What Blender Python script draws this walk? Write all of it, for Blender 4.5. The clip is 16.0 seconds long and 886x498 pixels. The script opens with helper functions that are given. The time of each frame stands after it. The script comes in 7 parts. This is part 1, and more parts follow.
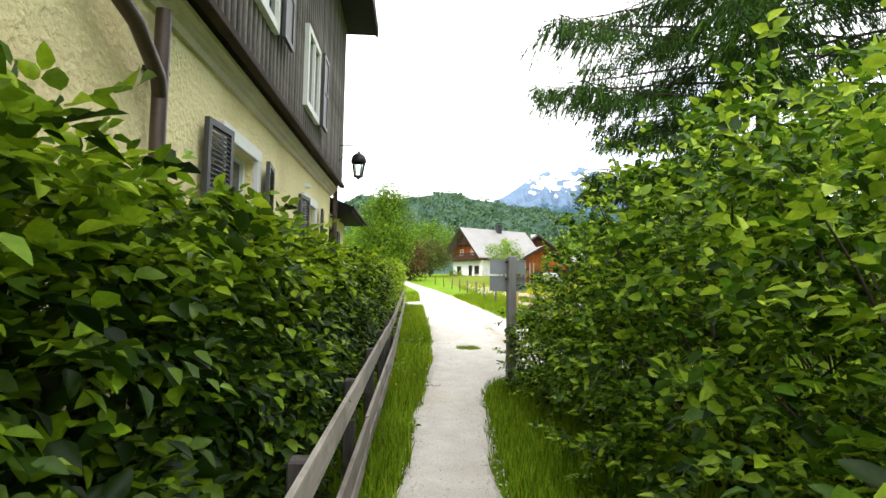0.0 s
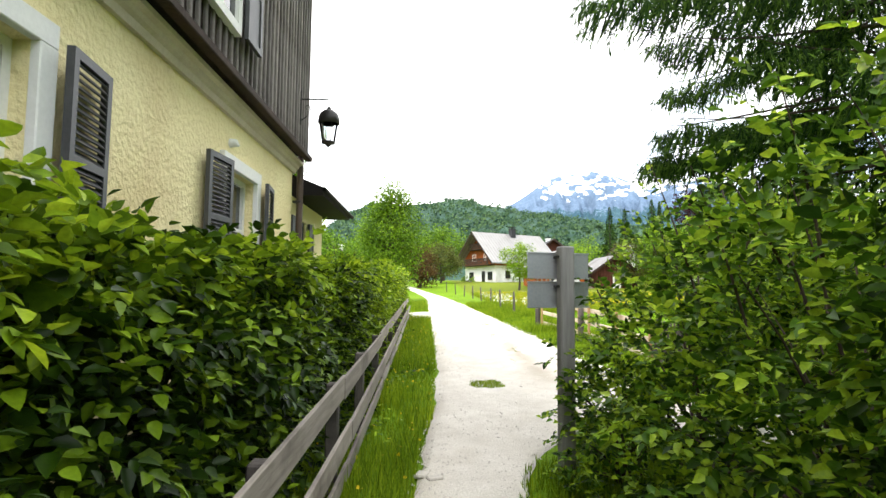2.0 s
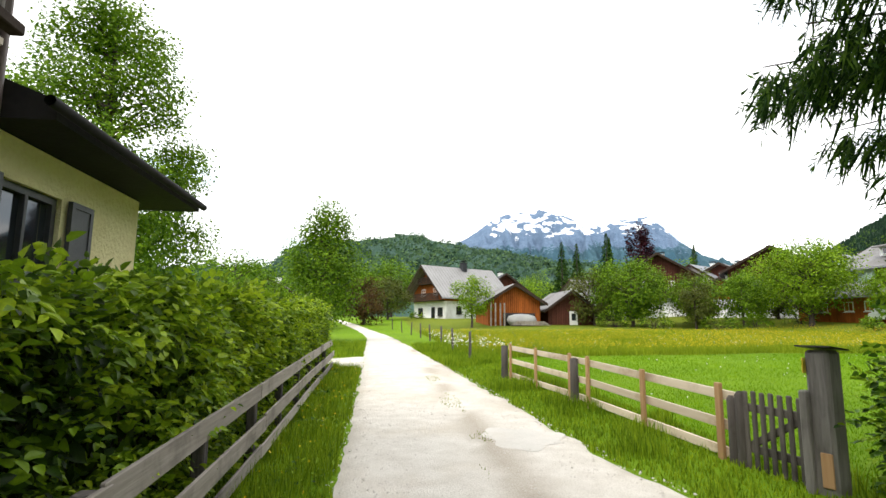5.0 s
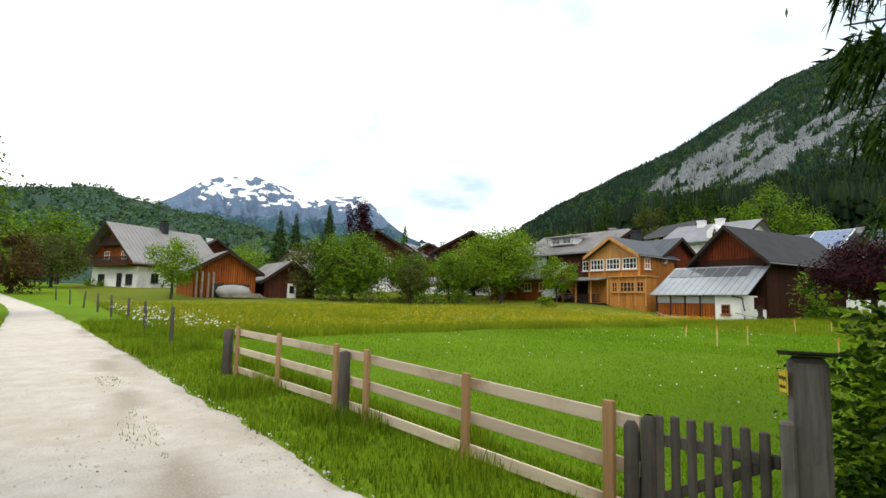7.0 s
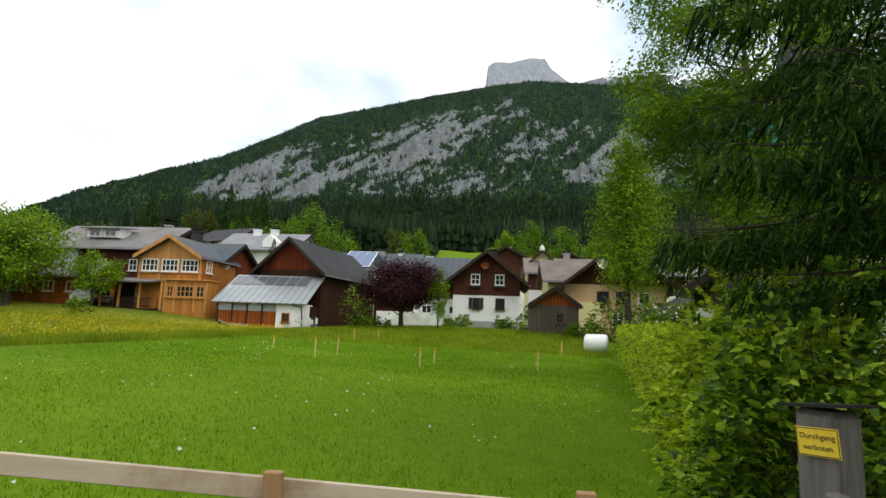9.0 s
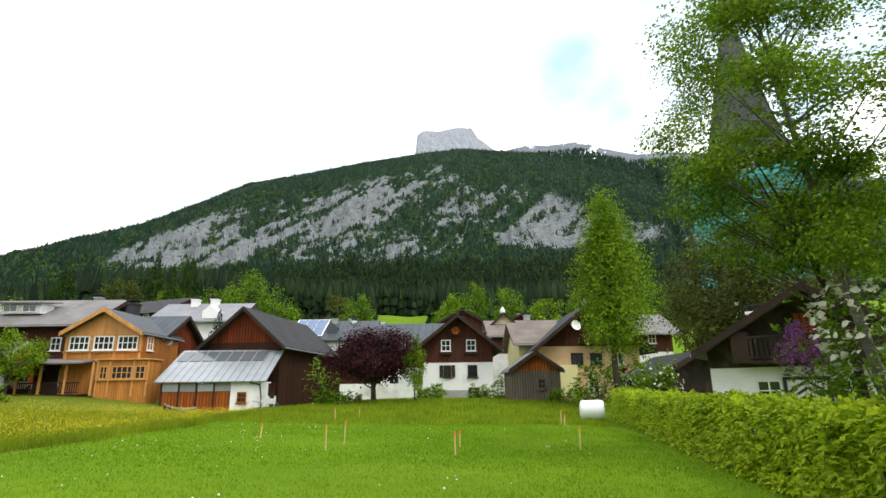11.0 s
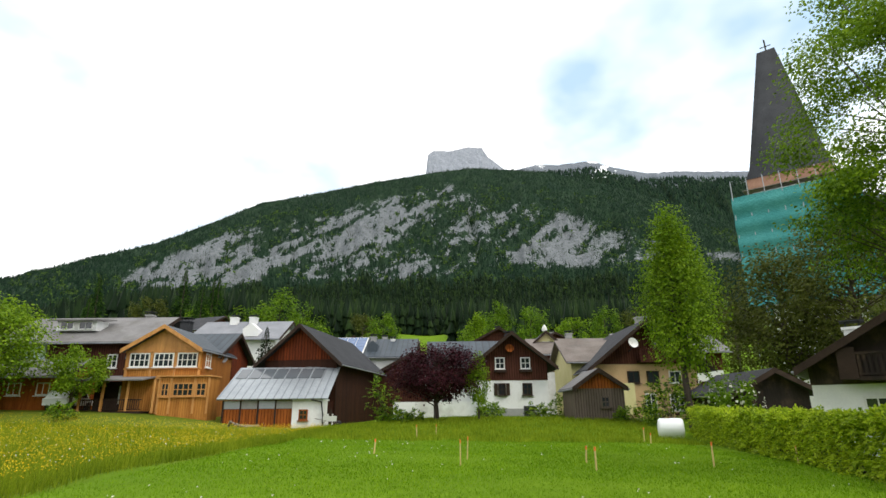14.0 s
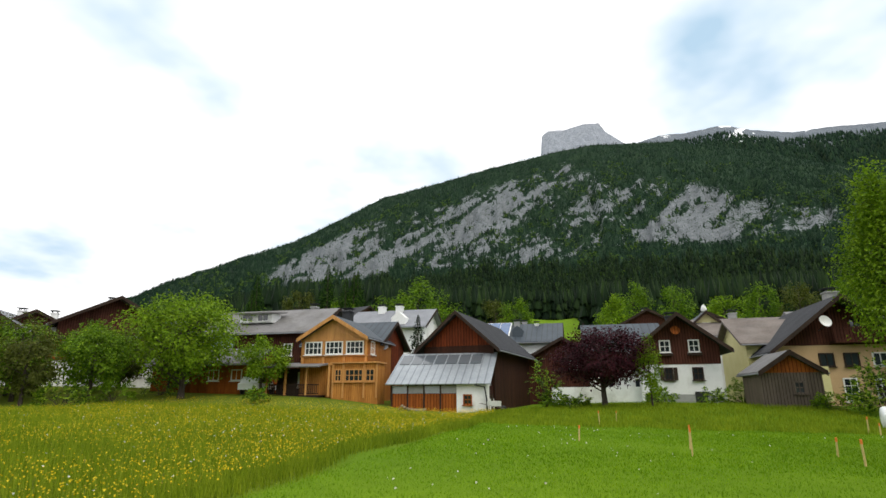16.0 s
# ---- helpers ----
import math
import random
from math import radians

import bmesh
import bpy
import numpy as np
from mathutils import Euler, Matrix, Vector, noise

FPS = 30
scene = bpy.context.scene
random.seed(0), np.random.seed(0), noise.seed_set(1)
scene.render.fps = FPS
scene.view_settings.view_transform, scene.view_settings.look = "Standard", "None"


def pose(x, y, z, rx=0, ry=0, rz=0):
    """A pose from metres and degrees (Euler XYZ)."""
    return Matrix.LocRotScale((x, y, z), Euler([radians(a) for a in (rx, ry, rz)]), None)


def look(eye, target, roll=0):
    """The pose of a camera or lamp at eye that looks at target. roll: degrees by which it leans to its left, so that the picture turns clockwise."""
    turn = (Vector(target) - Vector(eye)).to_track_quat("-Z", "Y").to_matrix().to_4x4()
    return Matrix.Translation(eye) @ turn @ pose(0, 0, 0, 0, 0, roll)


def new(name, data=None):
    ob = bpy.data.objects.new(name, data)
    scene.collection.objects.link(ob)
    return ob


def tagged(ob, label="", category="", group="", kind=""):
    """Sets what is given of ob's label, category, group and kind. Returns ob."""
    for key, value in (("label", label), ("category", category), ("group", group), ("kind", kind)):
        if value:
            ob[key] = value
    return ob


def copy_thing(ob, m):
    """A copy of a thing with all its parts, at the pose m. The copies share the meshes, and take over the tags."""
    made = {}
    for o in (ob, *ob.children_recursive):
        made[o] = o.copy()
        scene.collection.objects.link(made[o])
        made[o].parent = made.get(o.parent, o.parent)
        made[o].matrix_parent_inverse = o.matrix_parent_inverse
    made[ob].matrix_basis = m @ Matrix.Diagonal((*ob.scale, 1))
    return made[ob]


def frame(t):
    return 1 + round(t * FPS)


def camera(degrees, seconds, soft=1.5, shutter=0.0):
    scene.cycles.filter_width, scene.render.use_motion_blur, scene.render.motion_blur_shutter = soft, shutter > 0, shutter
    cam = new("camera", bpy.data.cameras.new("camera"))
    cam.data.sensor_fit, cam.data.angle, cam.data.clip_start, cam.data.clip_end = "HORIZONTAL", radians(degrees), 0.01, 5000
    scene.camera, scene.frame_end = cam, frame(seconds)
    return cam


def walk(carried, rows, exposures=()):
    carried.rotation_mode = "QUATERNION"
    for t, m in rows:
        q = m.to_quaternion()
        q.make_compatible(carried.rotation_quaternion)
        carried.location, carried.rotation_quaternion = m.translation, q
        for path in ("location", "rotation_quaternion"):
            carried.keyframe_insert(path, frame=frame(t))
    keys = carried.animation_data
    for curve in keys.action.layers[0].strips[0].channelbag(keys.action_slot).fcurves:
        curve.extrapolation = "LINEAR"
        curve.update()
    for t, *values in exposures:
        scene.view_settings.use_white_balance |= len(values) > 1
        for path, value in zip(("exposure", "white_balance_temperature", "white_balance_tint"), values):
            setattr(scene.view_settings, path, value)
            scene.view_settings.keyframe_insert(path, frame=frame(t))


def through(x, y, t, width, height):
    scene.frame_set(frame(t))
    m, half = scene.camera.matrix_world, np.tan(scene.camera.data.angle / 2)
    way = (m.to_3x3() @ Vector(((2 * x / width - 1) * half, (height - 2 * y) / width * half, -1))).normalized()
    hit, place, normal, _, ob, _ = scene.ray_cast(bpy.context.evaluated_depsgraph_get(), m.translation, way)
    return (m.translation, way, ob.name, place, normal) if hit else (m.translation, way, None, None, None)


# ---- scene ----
cam = camera(78.7, 16.0)
PATH = [
    (0.0, pose(-1.762, -6.097, 1.498, 93.65, -1.07, -3.15)),
    (0.5, pose(-1.728, -5.240, 1.504, 93.74, -1.70, -1.31)),
    (1.0, pose(-1.666, -4.394, 1.519, 93.93, -2.42, -2.25)),
    (1.5, pose(-1.589, -3.582, 1.538, 94.22, -2.66, -2.68)),
    (2.0, pose(-1.500, -2.768, 1.543, 94.33, -0.52, -1.83)),
    (2.5, pose(-1.458, -1.969, 1.542, 94.39, -1.88, 3.24)),
    (3.0, pose(-1.381, -1.159, 1.550, 94.86, -1.07, 2.94)),
    (5.3, look((-0.911, 2.488, 1.647), (-0.563, 4.436, 1.937), 0.7)),
    (5.5, look((-0.885, 2.833, 1.636), (-0.454, 4.767, 1.911), 0.9)),
    (6.0, look((-0.775, 3.719, 1.653), (-0.077, 5.579, 1.884), 0.9)),
    (6.5, look((-0.666, 4.511, 1.683), (0.283, 6.261, 1.876), 1.6)),
    (7.0, look((-0.556, 5.324, 1.729), (0.638, 6.916, 1.93), 1.3)),
    (7.5, look((-0.473, 6.099, 1.746), (0.966, 7.473, 1.952), 5.1)),
    (8.0, look((-0.314, 6.904, 1.764), (1.413, 7.886, 1.997), 2.1)),
    (8.5, look((-0.108, 7.596, 1.808), (1.767, 8.232, 2.086), 2.7)),
    (9.0, look((0.139, 8.299, 1.824), (2.108, 8.524, 2.094), 2.1)),
    (9.2, look((0.17, 8.566, 1.853), (2.143, 8.778, 2.102), 2.1)),
    (11.3, look((1.875, 11.781, 2.148), (3.804, 11.751, 2.677), -1.2)),
    (11.5, look((1.894, 12.032, 2.146), (3.821, 12.012, 2.683), -1.4)),
    (12.0, look((1.714, 12.515, 2.087), (3.629, 12.403, 2.653), -0.7)),
    (12.5, look((1.538, 13.141, 2.045), (3.454, 13.164, 2.619), -0.7)),
    (13.0, look((1.506, 13.639, 2.014), (3.421, 13.632, 2.59), -1.2)),
    (13.5, look((1.53, 14.256, 1.996), (3.447, 14.252, 2.568), -1.8)),
    (14.0, look((1.703, 14.925, 1.991), (3.619, 14.939, 2.563), -0.5)),
    (14.5, look((1.844, 15.576, 2.004), (3.755, 15.702, 2.579), 1.3)),
    (15.0, look((1.85, 16.156, 1.996), (3.763, 16.335, 2.551), 2.5)),
    (15.5, look((1.856, 16.798, 2.021), (3.75, 17.173, 2.544), 0.4)),
    (16.0, look((1.914, 17.46, 2.039), (3.791, 17.908, 2.563), -0.2)),
]
walk(cam, PATH, [(0.0, 0.92), (2.5, 1.02), (3.2, 1.0), (5.4, 0.2), (7.0, -0.25), (8.0, -0.45), (8.5, -0.45), (9.2, -0.32), (11.2, 0.08), (12.5, -0.02), (14.5, -0.25), (16.0, -0.38)])

# ---- world and sun ----
SUN_AZ, SUN_EL = radians(222), radians(52)
world = bpy.data.worlds.new("world")
scene.world = world
world.use_nodes = True
wn, wl = world.node_tree.nodes, world.node_tree.links
wn.clear()
w_out, w_bg = wn.new("ShaderNodeOutputWorld"), wn.new("ShaderNodeBackground")
w_sky = wn.new("ShaderNodeTexSky")
w_sky.sky_type, w_sky.sun_disc = "NISHITA", False
w_sky.sun_elevation, w_sky.sun_rotation = SUN_EL, SUN_AZ
w_sky.air_density, w_sky.dust_density = 1.0, 1.5
w_tc, w_sep = wn.new("ShaderNodeTexCoord"), wn.new("ShaderNodeSeparateXYZ")
w_add = wn.new("ShaderNodeMath")
w_add.operation, w_add.inputs[1].default_value = "ADD", 0.22
w_div = wn.new("ShaderNodeVectorMath")
w_div.operation = "DIVIDE"
w_comb = wn.new("ShaderNodeCombineXYZ")
w_noise = wn.new("ShaderNodeTexNoise")
w_noise.inputs["Scale"].default_value, w_noise.inputs["Detail"].default_value = 1.15, 5.0
w_noise.inputs["Roughness"].default_value = 0.5
w_map = wn.new("ShaderNodeMapping")
w_map.inputs["Location"].default_value = (3.1, 1.7, 0.0)
w_ramp = wn.new("ShaderNodeValToRGB")
w_ramp.color_ramp.elements[0].position, w_ramp.color_ramp.elements[0].color = 0.3, (0, 0, 0, 1)
w_ramp.color_ramp.elements[1].position, w_ramp.color_ramp.elements[1].color = 0.45, (1, 1, 1, 1)
w_mix = wn.new("ShaderNodeMix")
w_mix.data_type = "RGBA"
w_pale = wn.new("ShaderNodeMix")
w_pale.data_type = "RGBA"
w_pale.inputs["Factor"].default_value = 0.92
w_pale.inputs["B"].default_value = (8.6, 11.9, 14.8, 1)
w_mix.inputs["B"].default_value = (20.6, 20.7, 20.8, 1)
wl.new(w_tc.outputs["Generated"], w_sep.inputs[0])
wl.new(w_sep.outputs["Z"], w_add.inputs[0])
for axis in ("X", "Y", "Z"):
    wl.new(w_add.outputs[0], w_comb.inputs[axis])
wl.new(w_tc.outputs["Generated"], w_div.inputs[0])
wl.new(w_comb.outputs[0], w_div.inputs[1])
wl.new(w_div.outputs[0], w_map.inputs["Vector"])
wl.new(w_map.outputs[0], w_noise.inputs["Vector"])
wl.new(w_noise.outputs["Fac"], w_ramp.inputs[0])
wl.new(w_ramp.outputs[0], w_mix.inputs["Factor"])
wl.new(w_sky.outputs[0], w_pale.inputs["A"])
wl.new(w_pale.outputs["Result"], w_mix.inputs["A"])
wl.new(w_mix.outputs["Result"], w_bg.inputs["Color"])
w_bg.inputs["Strength"].default_value = 0.084
wl.new(w_bg.outputs[0], w_out.inputs[0])

sun = new("sun", bpy.data.lights.new("sun", "SUN"))
sun.data.energy, sun.data.angle, sun.data.color = 1.7, radians(18), (1.0, 0.93, 0.82)
sun.matrix_world = look((math.sin(SUN_AZ) * math.cos(SUN_EL) * 50, math.cos(SUN_AZ) * math.cos(SUN_EL) * 50, math.sin(SUN_EL) * 50), (0, 0, 0))

# ---- materials ----
def shader(name):
    m = bpy.data.materials.new(name)
    m.use_nodes = True
    nt = m.node_tree
    return m, nt, nt.nodes["Principled BSDF"]


def ramp_node(nt, fac, stops):
    r = nt.nodes.new("ShaderNodeValToRGB")
    while len(r.color_ramp.elements) < len(stops):
        r.color_ramp.elements.new(0.5)
    for e, (p, c) in zip(r.color_ramp.elements, stops):
        e.position, e.color = p, (*c, 1)
    nt.links.new(fac, r.inputs[0])
    return r.outputs[0]


def noise_node(nt, scale, detail=4.0, stretch=None, rough=0.55, coord="Object"):
    n = nt.nodes.new("ShaderNodeTexNoise")
    n.inputs["Scale"].default_value, n.inputs["Detail"].default_value = scale, detail
    n.inputs["Roughness"].default_value = rough
    tc = nt.nodes.new("ShaderNodeTexCoord")
    src = tc.outputs[coord]
    if stretch:
        mp = nt.nodes.new("ShaderNodeMapping")
        mp.inputs["Scale"].default_value = stretch
        nt.links.new(src, mp.inputs[0])
        src = mp.outputs[0]
    nt.links.new(src, n.inputs["Vector"])
    return n.outputs["Fac"]


def mix_rgb(nt, fac, a, b, mode="MIX"):
    m = nt.nodes.new("ShaderNodeMix")
    m.data_type, m.blend_type = "RGBA", mode
    for key, v in (("Factor", fac), ("A", a), ("B", b)):
        if isinstance(v, (int, float)):
            m.inputs[key].default_value = v
        elif isinstance(v, tuple):
            m.inputs[key].default_value = (*v, 1)
        else:
            nt.links.new(v, m.inputs[key])
    return m.outputs["Result"]


def bump_node(nt, b, height, strength, distance):
    n = nt.nodes.new("ShaderNodeBump")
    n.inputs["Strength"].default_value, n.inputs["Distance"].default_value = strength, distance
    nt.links.new(height, n.inputs["Height"])
    nt.links.new(n.outputs[0], b.inputs["Normal"])


def random_out(nt, island=False):
    if island:
        return nt.nodes.new("ShaderNodeNewGeometry").outputs["Random Per Island"]
    return nt.nodes.new("ShaderNodeObjectInfo").outputs["Random"]


def surface(name, dark, light, scale=3.0, fine=40.0, rough=0.8, metal=0.0, bump=0.3, dist=0.01, stretch=None, stain=None, vary=0.0, island=False):
    """Two scales of mottling between dark and light, stains, and fine relief."""
    m, nt, b = shader(name)
    big, small = noise_node(nt, scale, 5, stretch), noise_node(nt, fine, 3, stretch)
    c = mix_rgb(nt, 0.45, ramp_node(nt, big, [(0.3, dark), (0.7, light)]), ramp_node(nt, small, [(0.25, dark), (0.75, light)]))
    if stain:
        f = ramp_node(nt, noise_node(nt, scale * 0.45, 6, None, 0.65), [(0.5, (0, 0, 0)), (0.72, (1, 1, 1))])
        c = mix_rgb(nt, f, c, stain)
    if vary:
        v = ramp_node(nt, random_out(nt, island), [(0, (1 - vary,) * 3), (1, (1.0,) * 3)])
        c = mix_rgb(nt, 1.0, c, v, "MULTIPLY")
    nt.links.new(c, b.inputs["Base Color"])
    b.inputs["Roughness"].default_value, b.inputs["Metallic"].default_value = rough, metal
    b.inputs["Specular IOR Level"].default_value = 0.18 if rough > 0.6 else 0.45
    if bump:
        bump_node(nt, b, small, bump, dist)
    return m


def leaf_mat(name, dark, mid, light, through=0.35, rough=0.45, gloss=0.07):
    m, nt, b = shader(name)
    c = ramp_node(nt, random_out(nt, True), [(0.0, dark), (0.5, mid), (1.0, light)])
    big = ramp_node(nt, noise_node(nt, 0.7, 3), [(0.3, (0.7, 0.75, 0.7)), (0.7, (1.1, 1.05, 1.0))])
    c = mix_rgb(nt, 1.0, c, big, "MULTIPLY")
    fine = ramp_node(nt, noise_node(nt, 55, 2), [(0.35, (0.82, 0.84, 0.8)), (0.65, (1.12, 1.1, 1.0))])
    c = mix_rgb(nt, 1.0, c, fine, "MULTIPLY")
    nt.links.new(c, b.inputs["Base Color"])
    b.inputs["Roughness"].default_value, b.inputs["Specular IOR Level"].default_value = rough, gloss
    tr, mx = nt.nodes.new("ShaderNodeBsdfTranslucent"), nt.nodes.new("ShaderNodeMixShader")
    nt.links.new(c, tr.inputs["Color"])
    mx.inputs[0].default_value = through
    nt.links.new(b.outputs[0], mx.inputs[1])
    nt.links.new(tr.outputs[0], mx.inputs[2])
    nt.links.new(mx.outputs[0], nt.nodes["Material Output"].inputs["Surface"])
    return m


def glass_mat(name, tint=(0.02, 0.025, 0.03)):
    m, nt, b = shader(name)
    b.inputs["Base Color"].default_value = (*tint, 1)
    b.inputs["Roughness"].default_value, b.inputs["Specular IOR Level"].default_value = 0.04, 0.8
    return m


def seamed_mat(name, dark, light, rough, metal, pitch, axis="X", depth=0.5):
    """Sheet roofing with standing seams at the given pitch across the axis."""
    m, nt, b = shader(name)
    big, small = noise_node(nt, 0.8, 5), noise_node(nt, 9, 4)
    c = mix_rgb(nt, 0.5, ramp_node(nt, big, [(0.3, dark), (0.7, light)]), ramp_node(nt, small, [(0.3, dark), (0.7, light)]))
    wv = nt.nodes.new("ShaderNodeTexWave")
    wv.bands_direction = axis
    wv.inputs["Scale"].default_value = 0.314 / pitch
    tc = nt.nodes.new("ShaderNodeTexCoord")
    nt.links.new(tc.outputs["Object"], wv.inputs["Vector"])
    seam = ramp_node(nt, wv.outputs["Fac"], [(0.0, (0.55,) * 3), (0.12, (1.0,) * 3)])
    c = mix_rgb(nt, 1.0, c, seam, "MULTIPLY")
    nt.links.new(c, b.inputs["Base Color"])
    b.inputs["Roughness"].default_value, b.inputs["Metallic"].default_value = rough, metal
    bump_node(nt, b, wv.outputs["Fac"], depth, 0.03)
    return m


def board_mat(name, dark, light, pitch, axis="X", rough=0.75, gap=(0.25, 0.22, 0.2)):
    """Vertical boards of one width with grain along z and dark joints."""
    m, nt, b = shader(name)
    st = (1, 1, 0.06) if axis != "Z" else (0.06, 0.06, 1)
    big, grain = noise_node(nt, 2.2, 5, st), noise_node(nt, 30, 4, st)
    c = mix_rgb(nt, 0.5, ramp_node(nt, big, [(0.3, dark), (0.7, light)]), ramp_node(nt, grain, [(0.3, dark), (0.7, light)]))
    wv = nt.nodes.new("ShaderNodeTexWave")
    wv.bands_direction = axis
    wv.inputs["Scale"].default_value = 0.314 / pitch
    tc = nt.nodes.new("ShaderNodeTexCoord")
    nt.links.new(tc.outputs["Object"], wv.inputs["Vector"])
    seam = ramp_node(nt, wv.outputs["Fac"], [(0.0, gap), (0.16, (1.0,) * 3)])
    c = mix_rgb(nt, 1.0, c, seam, "MULTIPLY")
    nt.links.new(c, b.inputs["Base Color"])
    b.inputs["Roughness"].default_value, b.inputs["Specular IOR Level"].default_value = rough, 0.15
    bump_node(nt, b, wv.outputs["Fac"], 0.5, 0.02)
    return m


M_plaster_yellow = surface("plaster_yellow", (0.76, 0.65, 0.34), (0.88, 0.79, 0.48), 1.3, 22, 0.9, 0, 0.9, 0.03, None, (0.66, 0.53, 0.29))
M_white = surface("white_paint", (0.68, 0.68, 0.66), (0.84, 0.84, 0.82), 1.5, 30, 0.7, 0, 0.2, 0.01)
M_plaster_white = surface("white_plaster", (0.72, 0.73, 0.73), (0.88, 0.88, 0.87), 0.8, 14, 0.85, 0, 0.4, 0.02, None, (0.5, 0.49, 0.46))
M_plaster_beige = surface("beige_plaster", (0.5, 0.33, 0.17), (0.68, 0.48, 0.28), 0.9, 14, 0.85, 0, 0.4, 0.02)
M_plaster_lemon = surface("lemon_plaster", (0.66, 0.6, 0.28), (0.78, 0.72, 0.4), 0.9, 14, 0.85, 0, 0.3, 0.02)
M_plaster_mint = surface("mint_plaster", (0.5, 0.66, 0.6), (0.64, 0.78, 0.73), 0.9, 14, 0.85, 0, 0.3, 0.02)
M_concrete = surface("grey_concrete", (0.25, 0.25, 0.25), (0.42, 0.42, 0.41), 1.2, 20, 0.9, 0, 0.4, 0.02)
M_timber_dark = surface("weathered_dark_timber", (0.02, 0.015, 0.013), (0.085, 0.064, 0.053), 1.6, 26, 0.85, 0, 0.6, 0.012, (1, 1, 0.08), (0.2, 0.13, 0.085), 0.55)
M_strip = surface("silvered_cover_strip", (0.1, 0.088, 0.082), (0.4, 0.365, 0.35), 2.2, 26, 0.85, 0, 0.5, 0.01, (1, 1, 0.08), (0.06, 0.045, 0.035), 0.45)
M_cornice = surface("cornice_stone", (0.5, 0.43, 0.37), (0.7, 0.63, 0.56), 2, 30, 0.85)
M_shutter = surface("shutter_dark_paint", (0.03, 0.031, 0.035), (0.065, 0.066, 0.07), 4, 40, 0.5, 0, 0.2, 0.004)
M_iron = surface("dark_iron", (0.02, 0.02, 0.021), (0.05, 0.047, 0.045), 5, 50, 0.5, 0.6, 0.2, 0.004)
M_pipe = surface("brown_downpipe", (0.05, 0.032, 0.026), (0.1, 0.07, 0.058), 3, 30, 0.45, 0.3, 0.15, 0.004)
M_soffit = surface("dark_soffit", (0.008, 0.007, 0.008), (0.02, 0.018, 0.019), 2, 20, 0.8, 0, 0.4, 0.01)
M_glass = glass_mat("window_glass")
M_glass_roof = glass_mat("roof_pane_glass", (0.11, 0.125, 0.14))
M_glass_lamp = glass_mat("lantern_glass", (0.45, 0.47, 0.48))
M_lantern_pane, _, _b = shader("clear_lantern_pane")
_b.inputs["Base Color"].default_value = (0.9, 0.93, 0.93, 1)
_b.inputs["Roughness"].default_value, _b.inputs["Transmission Weight"].default_value, _b.inputs["IOR"].default_value = 0.06, 1.0, 1.1
M_old_wood = surface("grey_weathered_wood", (0.22, 0.19, 0.16), (0.52, 0.47, 0.41), 2.2, 30, 0.85, 0, 0.6, 0.008, (1, 0.07, 1), (0.09, 0.075, 0.06), 0.35)
M_old_post = surface("dark_weathered_post", (0.05, 0.045, 0.042), (0.17, 0.15, 0.135), 3, 36, 0.9, 0, 0.7, 0.01, (1, 1, 0.1), (0.03, 0.028, 0.026), 0.3)
M_gate_post = surface("silver_grey_post", (0.075, 0.07, 0.066), (0.26, 0.245, 0.23), 3, 36, 0.9, 0, 0.8, 0.012, (1, 1, 0.1), (0.07, 0.062, 0.055))
M_sign_post = surface("grey_timber_post", (0.14, 0.138, 0.138), (0.33, 0.325, 0.325), 3, 36, 0.9, 0, 0.6, 0.008, (1, 1, 0.08))
M_new_rail = surface("pale_new_rail", (0.52, 0.41, 0.3), (0.78, 0.67, 0.53), 2.2, 26, 0.7, 0, 0.4, 0.006, (1, 0.07, 1), (0.3, 0.19, 0.11), 0.2)
M_new_post = surface("tan_new_post", (0.36, 0.2, 0.095), (0.58, 0.37, 0.2), 3, 30, 0.7, 0, 0.4, 0.006, (1, 1, 0.08), None, 0.25)
M_sheet = surface("dull_aluminium", (0.3, 0.32, 0.35), (0.42, 0.44, 0.47), 4, 60, 0.45, 0.6, 0.05, 0.002)
M_sign_yellow = surface("yellow_enamel", (0.75, 0.52, 0.03), (0.85, 0.62, 0.06), 6, 60, 0.4, 0, 0.05, 0.002)
M_black = surface("black_paint", (0.012, 0.012, 0.012), (0.025, 0.025, 0.025), 6, 60, 0.5, 0, 0.05, 0.002)
M_orange = surface("orange_marker_paint", (0.75, 0.16, 0.02), (0.85, 0.24, 0.04), 8, 60, 0.6, 0, 0.1, 0.002)
M_stake = surface("pale_stake_wood", (0.5, 0.36, 0.14), (0.68, 0.52, 0.24), 8, 60, 0.7, 0, 0.2, 0.004)
M_wrap = surface("white_bale_film", (0.72, 0.75, 0.76), (0.85, 0.87, 0.88), 3, 20, 0.3, 0, 0.4, 0.02)
M_bark = surface("dark_bark", (0.03, 0.024, 0.02), (0.1, 0.08, 0.065), 3, 26, 0.95, 0, 0.8, 0.02, (1, 1, 0.25))
M_birch_bark = surface("birch_bark", (0.06, 0.055, 0.05), (0.26, 0.245, 0.225), 4, 20, 0.9, 0, 0.5, 0.01, (0.4, 0.4, 2))
M_patch = surface("pale_patch", (0.45, 0.43, 0.39), (0.62, 0.59, 0.545), 2, 40, 0.9, 0, 0.4, 0.01, None, (0.5, 0.46, 0.4))
M_stone = surface("flat_stone", (0.4, 0.37, 0.33), (0.6, 0.56, 0.5), 5, 40, 0.9)
M_brown_timber = board_mat("red_brown_boards", (0.035, 0.012, 0.008), (0.13, 0.045, 0.028), 0.2)
